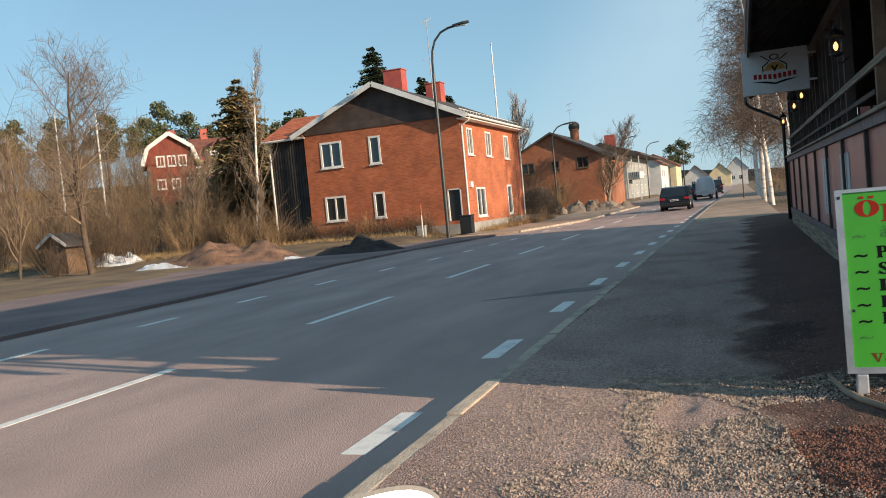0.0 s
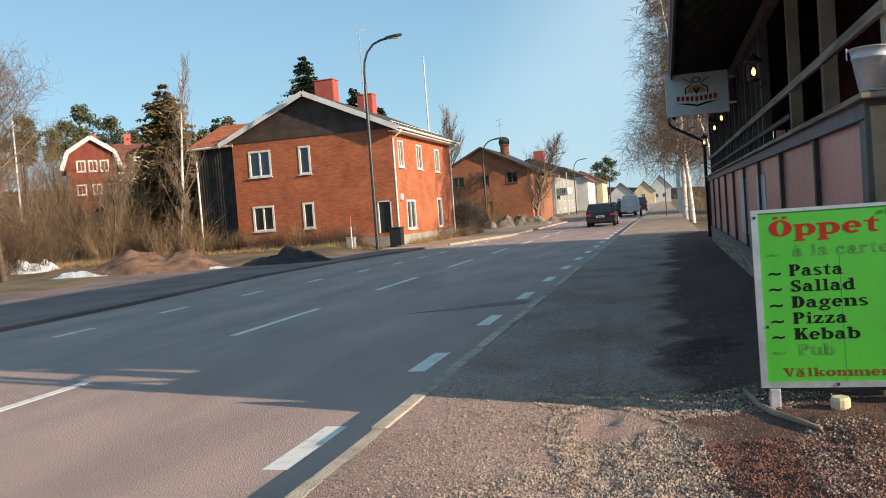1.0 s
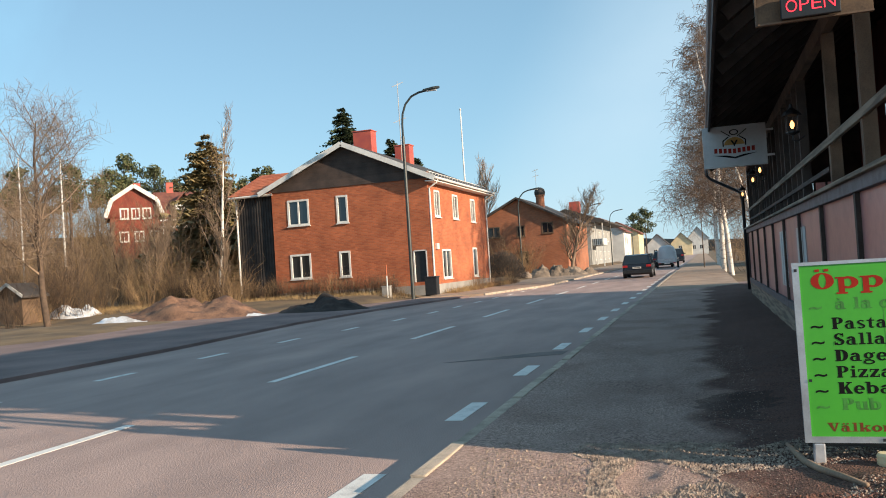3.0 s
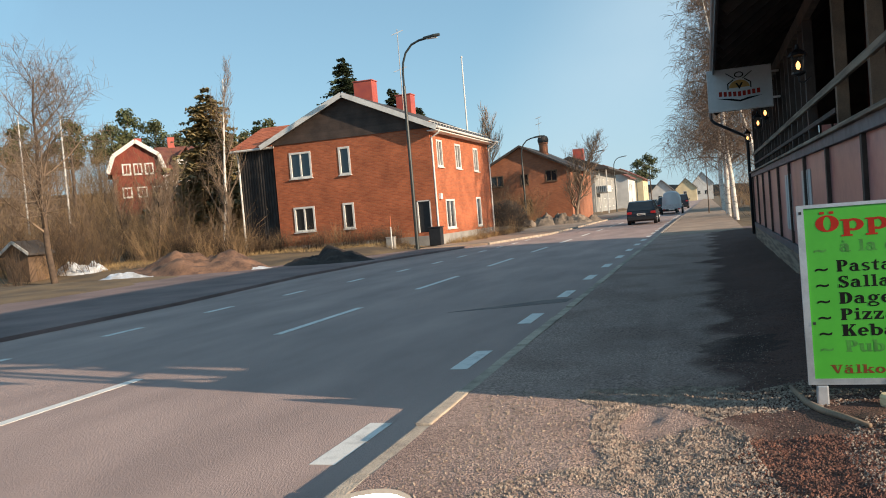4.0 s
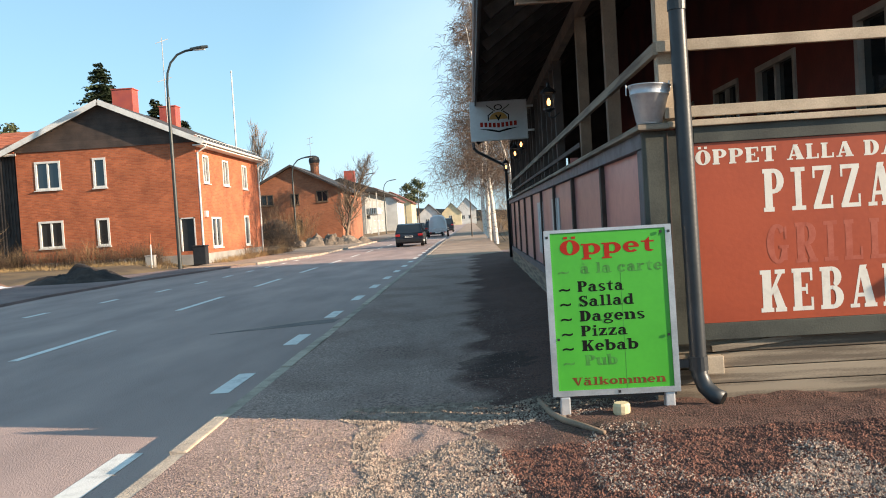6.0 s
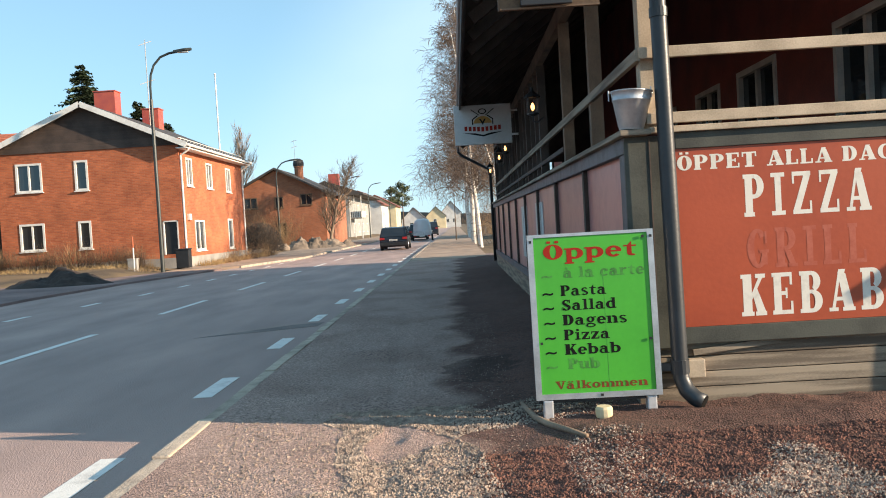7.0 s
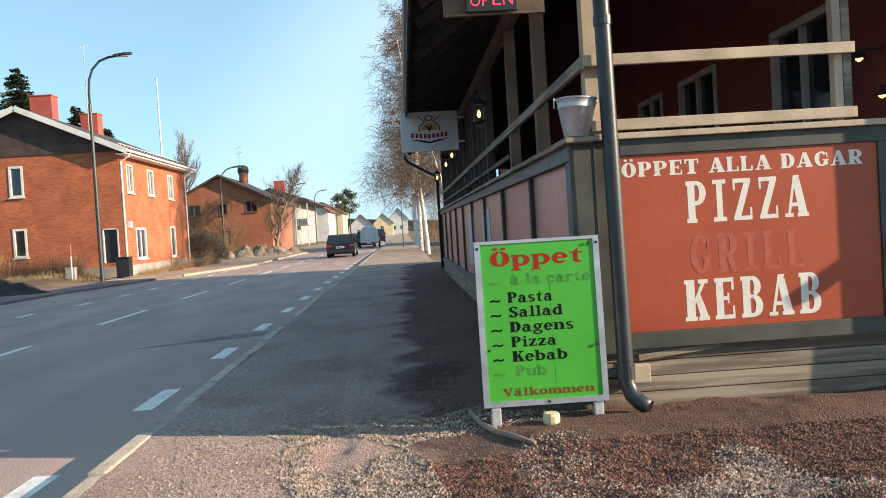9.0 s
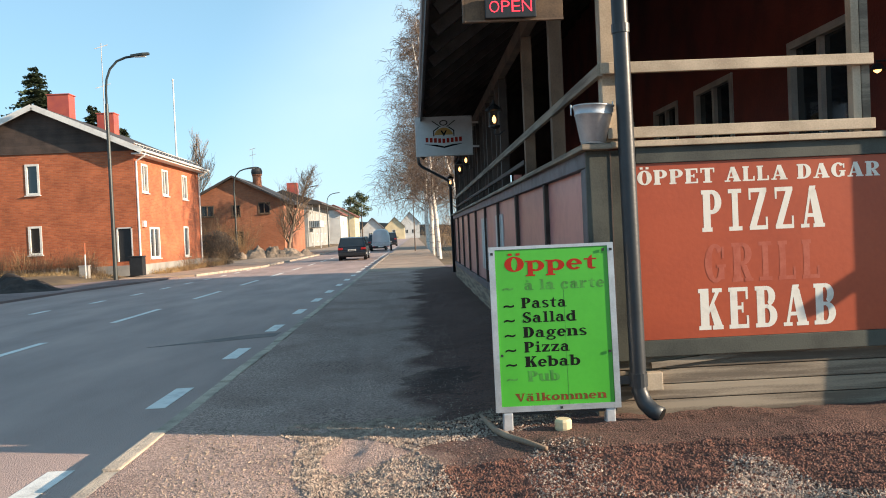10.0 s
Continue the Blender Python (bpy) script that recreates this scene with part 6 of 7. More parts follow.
def pine(seed, height):
    """Bare stem with a rounded, broken crown of needle clumps."""
    rg = random.Random(seed)
    vs, fs = [], []
    for c in range(30):
        f = rg.random()
        cz = height * (0.52 + 0.46 * f)
        R = height * 0.20 * math.sin(math.pi * (0.25 + 0.7 * f)) + 0.3
        a = rg.uniform(0, math.tau)
        q = rg.random() ** 0.5
        c0 = Vector((math.cos(a) * R * q, math.sin(a) * R * q, cz))
        rad = height * rg.uniform(0.05, 0.09)
        for k in range(60):
            d = Vector((rg.gauss(0, 1), rg.gauss(0, 1), rg.gauss(0, 0.6))).normalized()
            p = c0 + d * rad * rg.uniform(0.5, 1.1)
            u = d.orthogonal().normalized() * rad * 0.28
            u.rotate(Matrix.Rotation(rg.uniform(0, 6.28), 3, d))
            w = d.cross(u) * 0.8 + d * rad * 0.2
            b = len(vs)
            vs.extend(((p - u)[:], (p + u)[:], (p + w)[:]))
            fs.append((b, b + 1, b + 2))
    bm = rod(bmesh.new(), (0, 0, -0.5), (0, 0, height * 0.92), 0.018 * height, 0.05, 8)
    for k in range(7):
        a, z = rg.uniform(0, 6.28), height * rg.uniform(0.5, 0.85)
        rod(bm, (0, 0, z), (math.cos(a) * height * 0.16, math.sin(a) * height * 0.16, z + height * 0.08), 0.07, 0.02, 5)
    return [("trunk", to_mesh("trunk", bm, "bark")), ("crown", raw("crown", (vs, fs), "pine", False))]


# pines along the hilltop
kinds = [pine(s, 12 + s % 4) for s in range(5)]
rg = random.Random(11)
for k in range(46):
    az, dist = radians(27 + k * 0.85 + rg.uniform(-.5, .5)), 150 + rg.uniform(-12, 16)
    x, y = -dist * math.sin(az), dist * math.cos(az)
    s = rg.uniform(0.72, 0.98)
    tree_of("pine_tree", "dark green pine on the hilltop", "tree", "pines on the hill", kinds[k % 5], pose(x, y, land(x, y) - 0.3, 0, 0, rg.uniform(0, 360)) @ Matrix.Scale(s, 4))
for x, y, hh, r in ((-30.5, 68.6, 16.6, 6.4), (-26.5, 70.2, 13.5, 5.0), (-24.4, 71, 11.6, 4.4), (-37.6, 65, 11.3, 2.8), (-36.4, 66, 10.2, 2.4)):
    tree_of("spruce_tree", "dark green spruce behind the houses", "tree", "spruces", spruce(int(hh * 10), hh, r, "needle", ""), pose(x, y, 0))
tree_of("spruce_tree", "tall spruce with brownish needles", "tree", "spruces", spruce(77, 10.9, 5.6, "needle_brown", "", 1.1), pose(-30.2, 46.1, 0.0))
for x, y, hh in ((-17.0, 225, 12.2), (-14.6, 232, 13.6)):
    tree_of("spruce_tree", "dark conifer beside the far street", "tree", "far conifers", pine(int(hh * 7), hh), pose(x, y, 0))

# birches
bare("birch_tree", "slender white-stemmed birch by the black wing", 5, (-25.0, 38.7, 0.0), 10.0, 0.12, "birch", "twig", "birches", levels=3, kids=(26, 7, 4), spread=0.5, first=0.22, ratio=0.24, upright=0.45, droop=0.05, wander=0.03)
for s, x, y, hh, r in ((21, 1.50, 50.0, 15.0, 0.15), (22, 1.25, 58.0, 16.5, 0.17), (23, 1.3, 76.0, 18.0, 0.2), (24, 2.6, 46.0, 13.0, 0.13), (25, 1.6, 95.0, 18.0, 0.22)):
    bare("birch_tree", "old birch with hanging bare twigs", s, (x, y, 0.0), hh, r, "birch", "birch_twig", "birches", levels=3, kids=(40, 13, 9), spread=0.72, first=0.2, ratio=0.23, ratio2=0.55, limb=0.25, upright=0.22, droop=0.5, wander=0.08, thin=0.009)
# other bare trees
bare("bare_tree", "large leafless tree with spreading branches", 31, (-29.0, 30.6, 0.0), 9.8, 0.17, group="bare trees", lean=-0.14, levels=3, kids=(30, 14, 9), spread=0.75, first=0.22, ratio=0.46, ratio2=0.45, thin=0.006, upright=0.28, wander=0.09)
bare("bare_tree", "leafless tree with grey-brown twigs", 32, (-45.0, 38.0, 0.1), 9.8, 0.18, group="bare trees", levels=3, kids=(18, 9, 6), spread=0.55, first=0.2, ratio=0.48, ratio2=0.42, thin=0.008, upright=0.5, wander=0.09)
bare("bare_tree", "leafless rounded tree by the brown brick house", 33, (-11.2, 73.0, 0.0), 7.3, 0.17, group="bare trees", levels=3, kids=(26, 11, 8), spread=0.6, first=0.14, ratio=0.40, ratio2=0.45, bark="twig", thin=0.009, upright=0.35, wander=0.09)
bare("bare_tree", "pale leafless tree behind the brick house", 34, (-22.5, 84.0, 0.0), 11.0, 0.18, group="bare trees", levels=3, kids=(22, 9, 6), spread=0.5, first=0.2, ratio=0.36, ratio2=0.5, thin=0.013, upright=0.5, wander=0.07)
bare("bare_tree", "leafless tree among the thicket", 35, (-30.5, 40.0, 0.2), 5.4, 0.09, group="bare trees", levels=3, kids=(18, 8, 5), spread=0.5, first=0.15, ratio=0.4, upright=0.5, wander=0.09)
bare("bare_tree", "leafless tree in front of the villa", 36, (-53.0, 52.0, 0.4), 8.5, 0.12, group="bare trees", levels=3, kids=(18, 8, 5), spread=0.55, first=0.15, ratio=0.45, upright=0.5, wander=0.09)


rgt = random.Random(41)
for k in range(16):
    az, dist = radians(33 + k * 2.0 + rgt.uniform(-1, 1)), rgt.uniform(40, 62)
    x, y = -dist * math.sin(az), dist * math.cos(az)
    bare("bare_tree", "slim leafless tree rising from the thicket", 60 + k, (x, y, land(x, y) - 0.1), rgt.uniform(3.2, 6.2), 0.07, group="thicket trees", levels=3, kids=(16, 8, 5), spread=0.5, first=0.15, ratio=0.4, ratio2=0.45, thin=0.008, upright=0.45, wander=0.09)


def shrub_mesh(seed, stems, hgt, spread, r=0.012, m="shrub"):
    rg = random.Random(seed)
    vs, fs = [], []
    for s in range(stems):
        a = rg.uniform(0, math.tau)
        q = rg.random()
        p = Vector((math.cos(a) * 0.35 * q * spread, math.sin(a) * 0.35 * q * spread, -0.05))
        d = Vector((math.cos(a) * 0.45 * q * spread, math.sin(a) * 0.45 * q * spread, 1)).normalized()
        todo = [(p, d, hgt * rg.uniform(0.55, 1.1), r, 0)]
        while todo:
            p, d, L, rr, lev = todo.pop()
            n = 3
            rings = []
            for i in range(4):
                t = d.orthogonal().normalized()
                b2 = d.cross(t)
                rings.append(len(vs))
                rad = rr * (1 - 0.28 * i)
                vs.extend((p + (t * math.cos(k * 2.0944) + b2 * math.sin(k * 2.0944)) * rad)[:] for k in range(n))
                if lev < 2 and i and rg.random() < (0.95 if lev == 0 else 0.7):
                    c = (d + Vector((rg.gauss(0, 0.5), rg.gauss(0, 0.5), rg.gauss(0.1, 0.3)))).normalized()
                    todo.append((p.copy(), c, L * 0.5, rr * 0.6, lev + 1))
                p = p + d * L / 3
                d = (d + Vector((rg.gauss(0, 0.12), rg.gauss(0, 0.12), rg.gauss(0, 0.06)))).normalized()
            for i in range(3):
                for k in range(n):
                    fs.append((rings[i] + k, rings[i] + (k + 1) % n, rings[i + 1] + (k + 1) % n, rings[i + 1] + k))
    return raw("shrub", (vs, fs), m)


shrubs = [shrub_mesh(s, (44, 30, 36, 22)[s], (2.6, 3.0, 2.3, 3.4)[s], (1.9, 1.5, 2.3, 1.2)[s], 0.012, "shrub_dark" if s % 2 else "shrub") for s in range(4)]
low = [shrub_mesh(10 + s, 30, 1.1, 1.0, 0.010, "shrub" if s == 0 else "shrub_dark") for s in range(3)]
rg = random.Random(5)


def plant(me, x, y, s, label, group):
    ob = tagged(new("shrub", me), label, "shrub", group)
    ob.matrix_basis = pose(x, y, land(x, y) - 0.03, 0, 0, rg.uniform(0, 360)) @ Matrix.Diagonal((s, s, s * rg.uniform(0.85, 1.2), 1))


for k in range(140):                          # thicket left of the house, between shed and wing
    az, dist = radians(rg.uniform(33.2, 66)), rg.uniform(43, 84)
    x, y = -dist * math.sin(az), dist * math.cos(az)
    if not (math.degrees(az) > 46 and dist < 52 and rg.random() < 0.75):
        plant(shrubs[k % 4], x, y, rg.uniform(0.7, 1.2) * (0.32 + dist / 62), "tangled leafless shrub with reddish brown twigs", "thicket")
vs, fs = [], []
plain = []                                    # taller growth on the slope behind, too dense to count
for me in shrubs[:2]:
    plain.append((np.array([v.co for v in me.vertices]), np.array([p.vertices[:] for p in me.polygons])))
for k in range(90):
    az, dist, sc, tw = radians(rg.uniform(31, 66)), rg.uniform(88, 135), rg.uniform(1.7, 2.7), rg.uniform(0, math.tau)
    x, y = -dist * math.sin(az), dist * math.cos(az)
    co, faces = plain[k % 2]
    turned = co @ np.array([[math.cos(tw), math.sin(tw), 0], [-math.sin(tw), math.cos(tw), 0], [0, 0, 1]]) * sc + (x, y, land(x, y) - 0.1)
    fs.append(faces + sum(len(v) for v in vs))
    vs.append(turned)
me = raw("slope_thicket", (np.concatenate(vs).tolist(), np.concatenate(fs).tolist()), "shrub")
tagged(new("slope_thicket", me), "tall leafless brown thicket on the slope", "thicket", kind="stuff")
for k in range(36):
    x = rg.uniform(-46, -30)
    plant(shrubs[k % 4], x, 31 + rg.uniform(0, 6) + (-30 - x) * 0.12, rg.uniform(0.45, 0.85), "tangled leafless shrub with reddish brown twigs", "thicket")
for k in range(64):                           # clipped bare hedge before the house
    plant(low[k % 3], -25.3 + k * 0.17 + rg.uniform(-.1, .1), 38.6 + rg.uniform(-.35, .35), rg.uniform(0.5, 0.85), "bare twiggy hedge plant before the brick house", "hedge")
for k in range(14):
    plant(low[k % 3], rg.uniform(-27.5, -22.5), rg.uniform(36, 38), rg.uniform(0.9, 1.5), "bare twiggy shrub beside the road", "hedge")
for k in range(10):
    plant(low[k % 3], -12.3 + rg.uniform(-.4, .4), 44 + k * 1.2, rg.uniform(0.5, 0.8), "dry brown plants along the house wall", "hedge")
for k in range(16):
    plant(shrubs[k % 4], rg.uniform(-20.5, -13.5), rg.uniform(70, 74.5), rg.uniform(0.6, 1.0), "leafless bush before the brown brick house", "bushes")


def dense_bush(x, y, z, R, H, seed):
    rg2 = random.Random(seed)
    vs, fs = [], []
    for k in range(5200):
        d = Vector((rg2.gauss(0, 1), rg2.gauss(0, 1), abs(rg2.gauss(0, 1)))).normalized()
        q = rg2.random() ** 0.35
        p = Vector((d.x * R * q, d.y * R * q, d.z * H * q))
        e = (d + Vector((rg2.gauss(0, .5), rg2.gauss(0, .5), rg2.gauss(0.2, .4)))).normalized() * 0.30
        s = e.orthogonal().normalized() * 0.018
        b = len(vs)
        vs.extend(((p - s)[:], (p + s)[:], (p + e)[:]))
        fs.append((b, b + 1, b + 2))
    ob = tagged(new("bush", raw("bush", (vs, fs), "dark_twig", False)), "dense dark rounded bush beside the footway", "bush")
    ob.location = (x, y, z)


dense_bush(-15.8, 66.0, 0.0, 1.9, 2.4, 8)


def heap(name, x, y, z, rx, ry, h, m, label, cat, seed, turn=0):
    n = 34
    vs, fs = [], []
    for j in range(n + 1):
        for i in range(n + 1):
            u, v = i / n * 2 - 1, j / n * 2 - 1
            r = math.hypot(u, v)
            e = max(0.0, 1 - r ** 1.6)
            w = 0.75 + 0.5 * noise.noise((u * 2.2 + seed, v * 2.2, 0.3)) + 0.28 * noise.noise((u * 7 + seed, v * 7, 2)) + 0.14 * noise.noise((u * 18, v * 18 + seed, 5))
            vs.append((u * rx, v * ry, h * e * w - 0.03))
    for j in range(n):
        for i in range(n):
            fs.append((j * (n + 1) + i, j * (n + 1) + i + 1, (j + 1) * (n + 1) + i + 1, (j + 1) * (n + 1) + i))
    ob = tagged(new(name, raw(name, (vs, fs), m)), label, cat)
    ob.matrix_basis = pose(x, y, z, 0, 0, turn)


heap("soil_mound", -20.3, 28.9, 0.06, 3.7, 1.5, 1.2, "mud", "brown heap of ploughed soil and old snow", "heap", 1)
heap("soil_mound", -14.5, 29.6, 0.07, 2.1, 0.9, 0.70, "mud_dark", "dark heap of gritty soil", "heap", 2)
for k in range(24):
    plant(shrubs[k % 4], rg.uniform(2.6, 8.0), rg.uniform(48, 150), rg.uniform(0.7, 1.4), "leafless brown bush behind the birches", "bushes behind the birches")
heap("snow_patch", -22.6, 27.6, 0.06, 1.7, 0.5, 0.35, "snow", "patch of dirty melting snow", "snow", 3)
heap("snow_patch", -30.6, 34.0, 0.0, 2.0, 0.9, 1.0, "snow", "patch of dirty melting snow", "snow", 4)
heap("snow_patch", -17.6, 28.5, 0.06, 1.6, 0.4, 0.22, "snow", "patch of dirty melting snow", "snow", 6)
for k, (x, y, r, h) in enumerate(((-13.2, 69.0, 1.5, 1.0), (-11.8, 69.0, 1.2, 1.1), (-10.6, 69.8, 1.4, 0.9), (-14.6, 68.2, 0.9, 0.8), (-9.6, 71.5, 1.0, 0.6))):
    heap("boulder", x, y, 0.1, r, r * 0.8, h, "rock", "rounded grey-brown boulder on the verge", "boulder", 20 + k)

# dry grass along the far verge, uncountable
vs, fs = [], []
for k in range(16000):
    x, y = rg.uniform(-40, -14), rg.uniform(33.5, 39.5)
    if y < 36.6 and x > -26:
        continue
    a = rg.uniform(0, 6.28)
    hgt = rg.uniform(0.06, 0.24)
    z = land(x, y)
    b = len(vs)
    vs.extend(((x - 0.012 * math.cos(a), y - 0.012 * math.sin(a), z), (x + 0.012 * math.cos(a), y + 0.012 * math.sin(a), z), (x + rg.gauss(0, 0.12), y + rg.gauss(0, 0.12), z + hgt)))
    fs.append((b, b + 1, b + 2))
for k in range(5000):
    x, y = rg.uniform(-13.2, -12.3), rg.uniform(41, 56)
    a, hgt, z = rg.uniform(0, 6.28), rg.uniform(0.15, 0.5), land(x, y)
    b = len(vs)
    vs.extend(((x - 0.015 * math.cos(a), y - 0.015 * math.sin(a), z), (x + 0.015 * math.cos(a), y + 0.015 * math.sin(a), z), (x + rg.gauss(0, 0.15), y + rg.gauss(0, 0.15), z + hgt)))
    fs.append((b, b + 1, b + 2))
tagged(new("dry_grass", raw("dry_grass", (vs, fs), "dead_grass", False)), "straw-coloured dead grass on the verge", "grass", kind="stuff")


# loose gravel near the menu board
def gravel(name, m, label, count, where, seed, size):
    rg2 = random.Random(seed)
    vs, fs = [], []
    for k in range(count):
        x, y = where(rg2)
        s = size * rg2.uniform(0.5, 1.5)
        z = foot(x, y) + s * 0.25
        a = rg2.uniform(0, 6.28)
        ca, sa = math.cos(a), math.sin(a)
        b = len(vs)
        for px, py, pz in ((1, 0, 0), (-0.3, 0.8, 0), (-0.8, -0.5, 0), (0.1, 0.1, 0.75), (0, 0, -0.5)):
            px, py, pz = px * rg2.uniform(.7, 1.2), py * rg2.uniform(.7, 1.2), pz * rg2.uniform(.7, 1.2)
            vs.append((x + (px * ca - py * sa) * s, y + (px * sa + py * ca) * s, z + pz * s))
        fs.extend([(b, b + 1, b + 3), (b + 1, b + 2, b + 3), (b + 2, b, b + 3), (b + 1, b, b + 4), (b + 2, b + 1, b + 4), (b, b + 2, b + 4)])
    tagged(new(name, raw(name, (vs, fs), m, False)), label, "gravel", kind="stuff")


def pale_at(r):
    while True:
        x, y = r.uniform(-1.6, 2.6), r.uniform(3.0, 6.0)
        d = noise.noise((x * 1.5, y * 1.5, 4.0))
        if x < -1.9 + 3.0 * r.random() ** 0.6 * (1 if d > -0.2 else 0.4) and (x > -0.85 + 0.5 * d or r.random() < 0.05) or (x >= 0.2 and y < 4.4 and d > 0.2 + 0.25 * r.random()):
            return x, y


gravel("pale_gravel", "stone_light", "loose pale crushed gravel on the footway", 32000, pale_at, 1, 0.0084)
gravel("red_gravel", "stone_red", "loose reddish crushed gravel by the wall", 44000, lambda r: (0.0 + 0.5 * r.random() + 3.6 * r.random() ** 1.3, 2.8 + 1.85 * r.random()), 2, 0.0076)
gravel("grit", "stone_light", "scattered grit on the footway", 9000, lambda r: (r.uniform(-1.75, 0.4), 3 + 9 * r.random() ** 1.3), 3, 0.005)
solo("wooden_stick", tube(bmesh.new(), [(x, y, foot(x, y) + 0.014) for x, y in ((0.42, 5.80), (0.445, 5.55), (0.475, 5.32), (0.53, 5.10), (0.62, 4.90), (0.715, 4.73))], [0.013, 0.018, 0.021, 0.021, 0.019, 0.014], 8), "twig", "weathered bent wooden stick on the gravel", "stick", smooth=True)

# ---- vehicles on the road ----
def wheel(parent, x, y, r, w):
    ob = part("wheel", rod(bmesh.new(), (x - w / 2, y, r), (x + w / 2, y, r), r, r, 20), "tyre", parent)
    s = 1 if x > 0 else -1
    part("rim", rod(bmesh.new(), (x + s * (w / 2 - 0.02), y, r), (x + s * (w / 2 + 0.006), y, r), r * 0.66, r * 0.6, 14), "rim", ob)


def car(label, paint, L, W, H, m, wagon=True):
    """A car that heads along +y, its rear at y = 0."""
    ob = thing("car", (0, 0, 0), label, "car")
    h1 = H * 0.60
    low = [(-0.0, 0.30), (-0.04, 0.62), (0.03, h1 - 0.02), (0.2, h1), (L * 0.68, h1 + 0.02), (L * 0.95, h1 - 0.16), (L, h1 - 0.32), (L, 0.28), (L - 0.2, 0.20), (0.15, 0.20)]
    bm = bmesh.new()
    prism(bm, [(-W / 2, y, z) for y, z in low], (W, 0, 0))
    bmesh.ops.bevel(bm, geom=bm.edges[:], offset=0.06, segments=2, affect="EDGES")
    body = part("body", bm, paint, ob)
    cab = [(0.06 if wagon else 0.35, h1), (0.32 if wagon else 0.8, H - 0.05), (0.75, H), (L * 0.48, H), (L * 0.56, H - 0.05), (L * 0.74, h1 + 0.01)]
    bm = bmesh.new()
    lo = [[bm.verts.new((s * (W / 2 - (0.04 if z < h1 + 0.1 else 0.20)), y, z)) for y, z in cab] for s in (-1, 1)]
    bm.faces.new(lo[0][::-1])
    bm.faces.new(lo[1])
    for k in range(len(cab)):
        bm.faces.new((lo[0][k], lo[0][(k + 1) % len(cab)], lo[1][(k + 1) % len(cab)], lo[1][k]))
    part("cabin", bm, "glass", ob, "dark tinted glass")
    bm = bmesh.new()
    prism(bm, [(-W / 2 + 0.19, y, z) for y, z in ((0.30 if wagon else 0.8, H - 0.05), (0.75, H + 0.002), (L * 0.48, H + 0.002), (L * 0.57, H - 0.05), (L * 0.5, H + 0.02), (0.7, H + 0.02))], (W - 0.38, 0, 0))
    part("roof", bm, paint, ob)
    for s in (-1, 1):
        for y0, z0, y1, z1 in ((0.06, h1, 0.34, H - 0.04), (L * 0.30, h1, L * 0.30, H - 0.02), (L * 0.5, h1, L * 0.49, H - 0.02), (L * 0.74, h1, L * 0.56, H - 0.04)):
            part("pillar", beam(bmesh.new(), (s * (W / 2 - 0.035), y0, z0), (s * (W / 2 - 0.185), y1, z1), 0.07, 0.07, (0, 1, 0)), paint, ob)
        part("tail_lamp", bx((s * (W / 2 - 0.16) - 0.15, s * (W / 2 - 0.16) + 0.15, -0.055, 0.02, h1 - 0.20, h1 - 0.06), bevel=0.01), "tail", ob)
        part("mirror", bx((s * (W / 2 + 0.10) - 0.09, s * (W / 2 + 0.10) + 0.09, L * 0.62, L * 0.66, h1, h1 + 0.14), bevel=0.02), paint, ob)
        wheel(ob, s * (W / 2 - 0.08), 0.75, 0.33, 0.21)
        wheel(ob, s * (W / 2 - 0.08), L - 0.85, 0.33, 0.21)
    part("bumper", bx((-W / 2 + 0.02, W / 2 - 0.02, -0.09, 0.05, 0.30, 0.52), bevel=0.03), "plastic", ob)
    part("number_plate", bx((-0.26, 0.26, -0.06, -0.045, 0.60, 0.71)), "white", ob)
    part("plate_bar", bx((-0.20, 0.20, -0.064, -0.061, 0.635, 0.675)), "black", ob)
    ob.matrix_basis = m
    return ob


car("black hatchback driving away along the street", "car_dark", 4.4, 1.78, 1.48, pose(-4.05, 53.0, 0.0))
car("dark estate car ahead of the trailer", "car_grey", 4.7, 1.86, 1.66, pose(-3.9, 84.8, 0.0))
car("pale estate car coming along the far street", "car_grey", 4.6, 1.8, 1.5, pose(-7.4, 118.0, 0.0, 0, 0, 180))
car("dark van parked beside the far road", "car_dark", 4.8, 1.9, 1.9, pose(-3.4, 112.0, 0.0))

tr = thing("covered_trailer", (0, 0, 0), "grey trailer with a tall white plastic cover", "trailer")
part("bed", bx((-0.85, 0.85, 0, 3.2, 0.50, 0.92), bevel=0.02), "zinc", tr)
bm = bmesh.new()
sec = []
for y, s in ((0.02, 0.90), (0.25, 0.98), (1.0, 1.0), (2.2, 1.0), (3.0, 0.86), (3.25, 0.62)):
    sec.append([bm.verts.new((x * (0.6 + 0.4 * s), y, 0.92 + (z - 0.92) * s)) for x, z in ((-0.86, 0.92), (-0.82, 1.5), (-0.66, 1.98), (-0.35, 2.15), (0.35, 2.15), (0.66, 1.98), (0.82, 1.5), (0.86, 0.92))])
for a, b in zip(sec, sec[1:]):
    for k in range(7):
        bm.faces.new((a[k], a[k + 1], b[k + 1], b[k]))
bm.faces.new(sec[0])
bm.faces.new(sec[-1][::-1])
part("cover", bm, "cover", tr, "white moulded cover", True)
for s in (-1, 1):
    wheel(tr, s * 0.95, 1.4, 0.31, 0.18)
    part("tail_lamp", bx((s * 0.68 - 0.10, s * 0.68 + 0.10, -0.05, 0.0, 0.42, 0.52)), "tail", tr)
    part("mudguard", bx((s * 0.95 - 0.11, s * 0.95 + 0.11, 0.95, 1.85, 0.66, 0.70)), "zinc", tr)
part("number_plate", bx((-0.26, 0.26, -0.03, -0.01, 0.40, 0.51)), "white", tr)
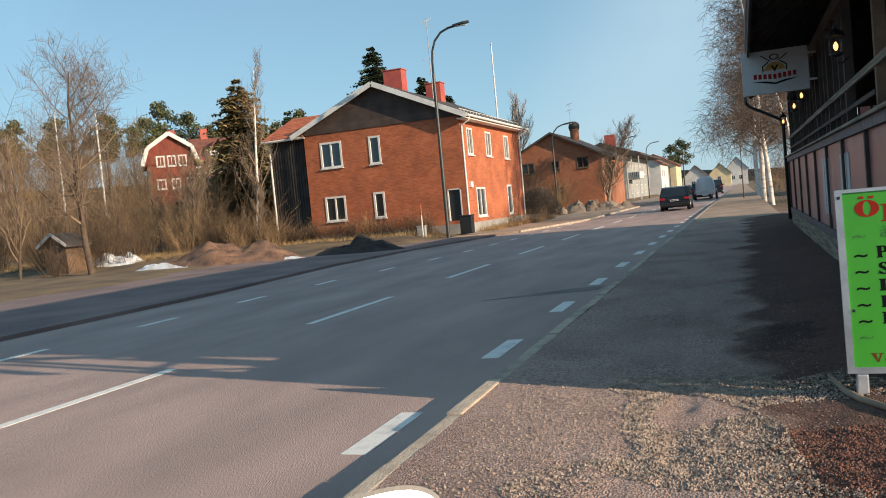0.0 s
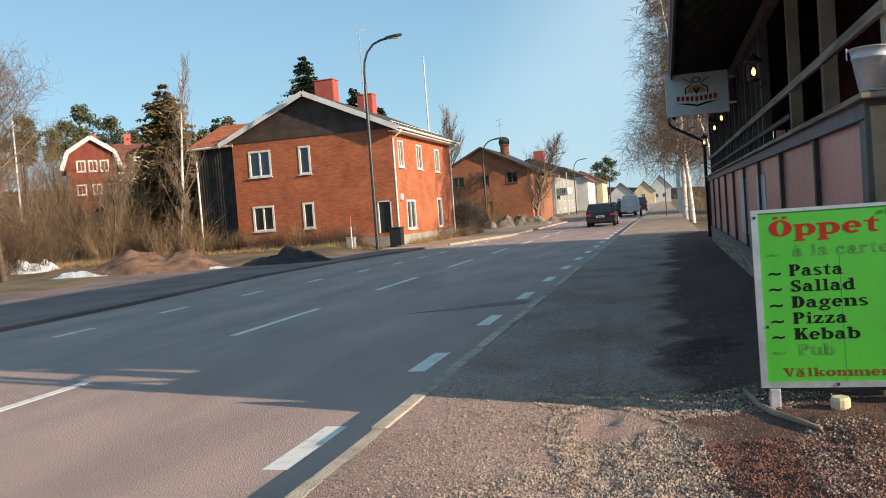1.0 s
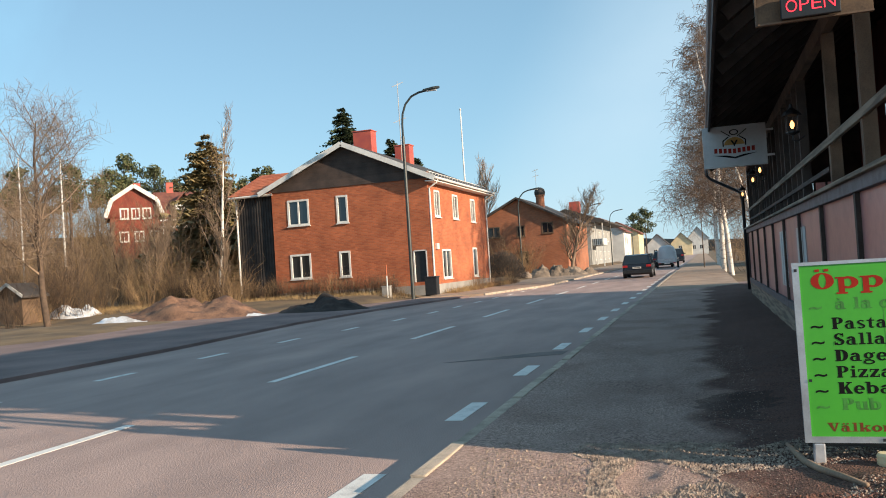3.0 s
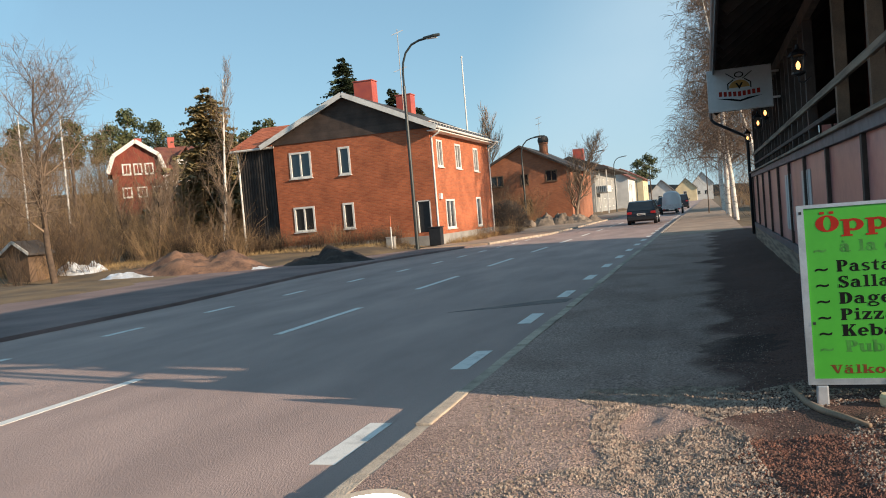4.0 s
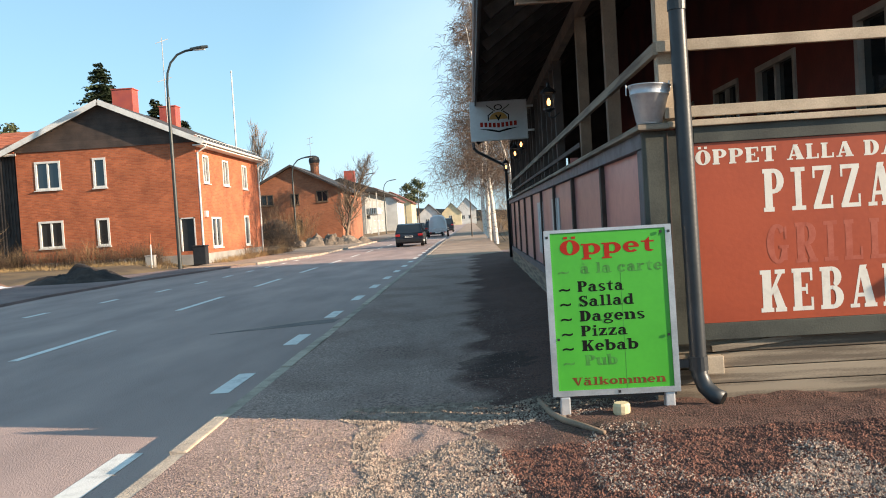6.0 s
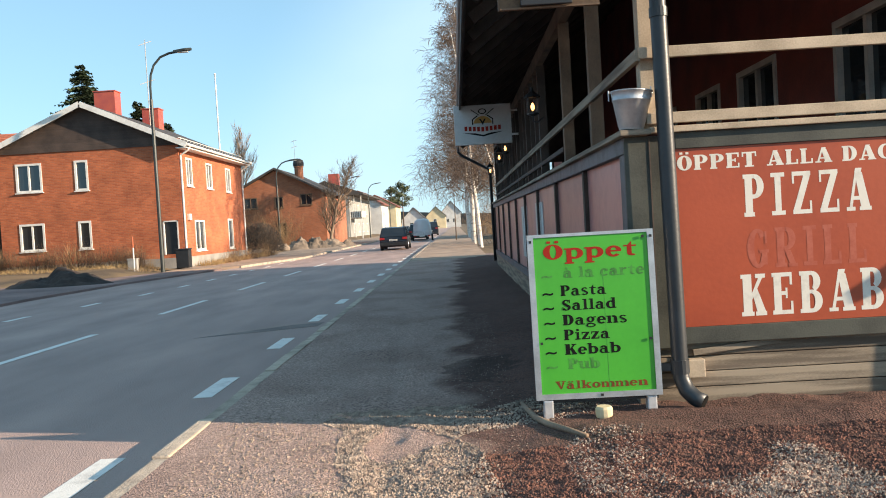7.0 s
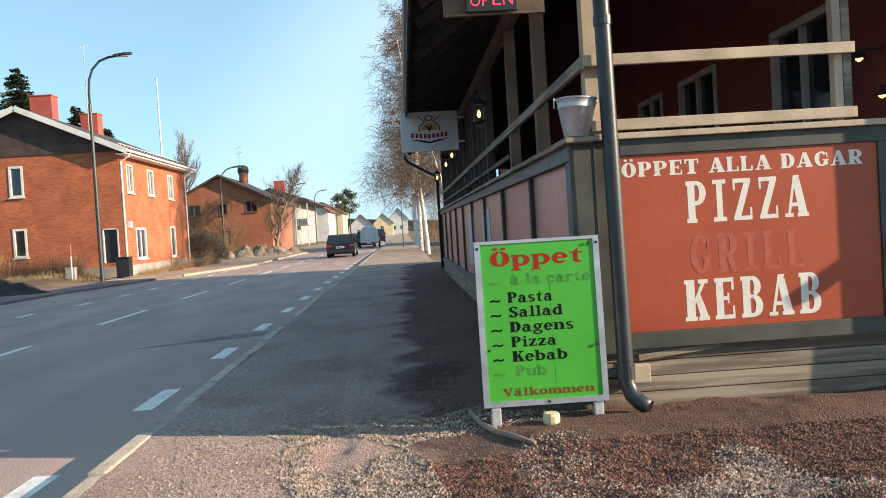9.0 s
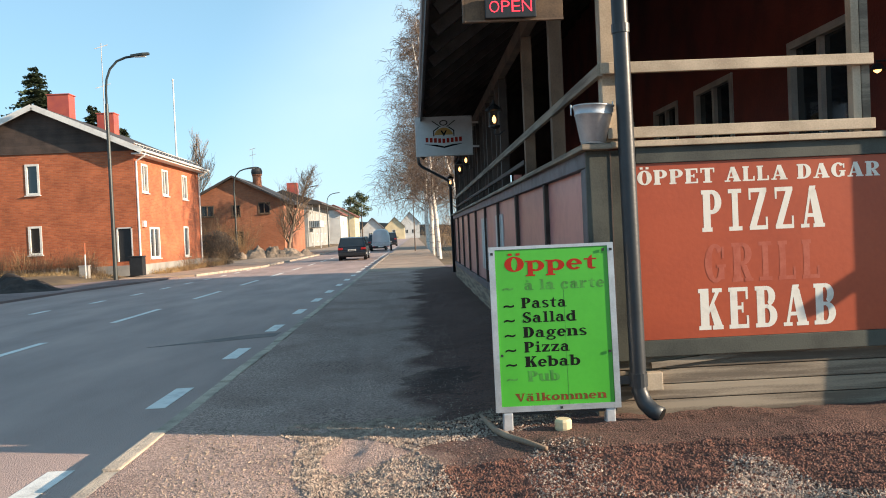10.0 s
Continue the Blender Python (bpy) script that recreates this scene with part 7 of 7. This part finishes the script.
part("tow_bar", bx((-0.05, 0.05, 3.2, 4.6, 0.42, 0.52)), "zinc", tr)
tr.matrix_basis = pose(-3.3, 80.0, 0.0)

# rear-view mirror on its stem, near the camera; the stand below is unseen, added
mi = thing("rear_view_mirror", (-0.62, 1.12, 0.09), "oval rear-view mirror with a black rim on an added plain stand", "mirror")
mo, mn = Vector((-0.600, 1.16, 0.990)), Vector((0.70, -0.62, 0.36)).normalized()
turn = mn.to_track_quat("Z", "Y").to_matrix().to_4x4()
outl = [(0.132 * math.copysign(abs(math.cos(t)) ** 0.7, math.cos(t)), 0.066 * math.copysign(abs(math.sin(t)) ** 0.7, math.sin(t)), 0) for t in np.linspace(0, math.tau, 33)[:-1]]
bm = bmesh.new()
prism(bm, [(a * 1.08, b * 1.12, -0.035) for a, b, c in outl], (0, 0, 0.033))
ob = part("housing", bm, "plastic", mi)
ob.matrix_basis = Matrix.Translation(mo) @ turn
bm = bmesh.new()
prism(bm, [(a, b, 0) for a, b, c in outl], (0, 0, 0.003))
M["mirror"] = mat("dusty_mirror_glass", (0.9, 0.9, 0.9), (0.86, 0.86, 0.86), 3, 0.26, 0.0, metal=1.0)
ob = part("glass", bm, "mirror", mi)
ob.matrix_basis = Matrix.Translation(mo) @ turn
part("stem", tube(bmesh.new(), [mo + Vector((0.0, 0.03, -0.02)), (-0.62, 1.20, 0.80), (-0.60, 1.10, 0.62), (-0.58, 1.02, 0.55)], 0.008, 8), "plastic", mi)
part("bar", tube(bmesh.new(), [(-0.60, 1.00, 0.55), (-0.35, 1.08, 0.53), (-0.10, 1.00, 0.55)], 0.013, 8), "plastic", mi)
part("column", tube(bmesh.new(), [(-0.35, 1.08, 0.53), (-0.35, 1.18, 0.10)], 0.025, 8), "plastic", mi)
part("foot", bx((-0.47, -0.23, 1.06, 1.30, 0.075, 0.115), bevel=0.01), "plastic", mi)

# distant wooded hill, the haze before it put into its blue-green colour
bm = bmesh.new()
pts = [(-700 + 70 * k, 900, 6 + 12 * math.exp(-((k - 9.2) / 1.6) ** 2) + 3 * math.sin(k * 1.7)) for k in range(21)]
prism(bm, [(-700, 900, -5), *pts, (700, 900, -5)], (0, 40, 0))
solo("backdrop_hill", bm, "hill", "wooded hills on the horizon, blue-green haze in their colour", "hill", kind="structure")
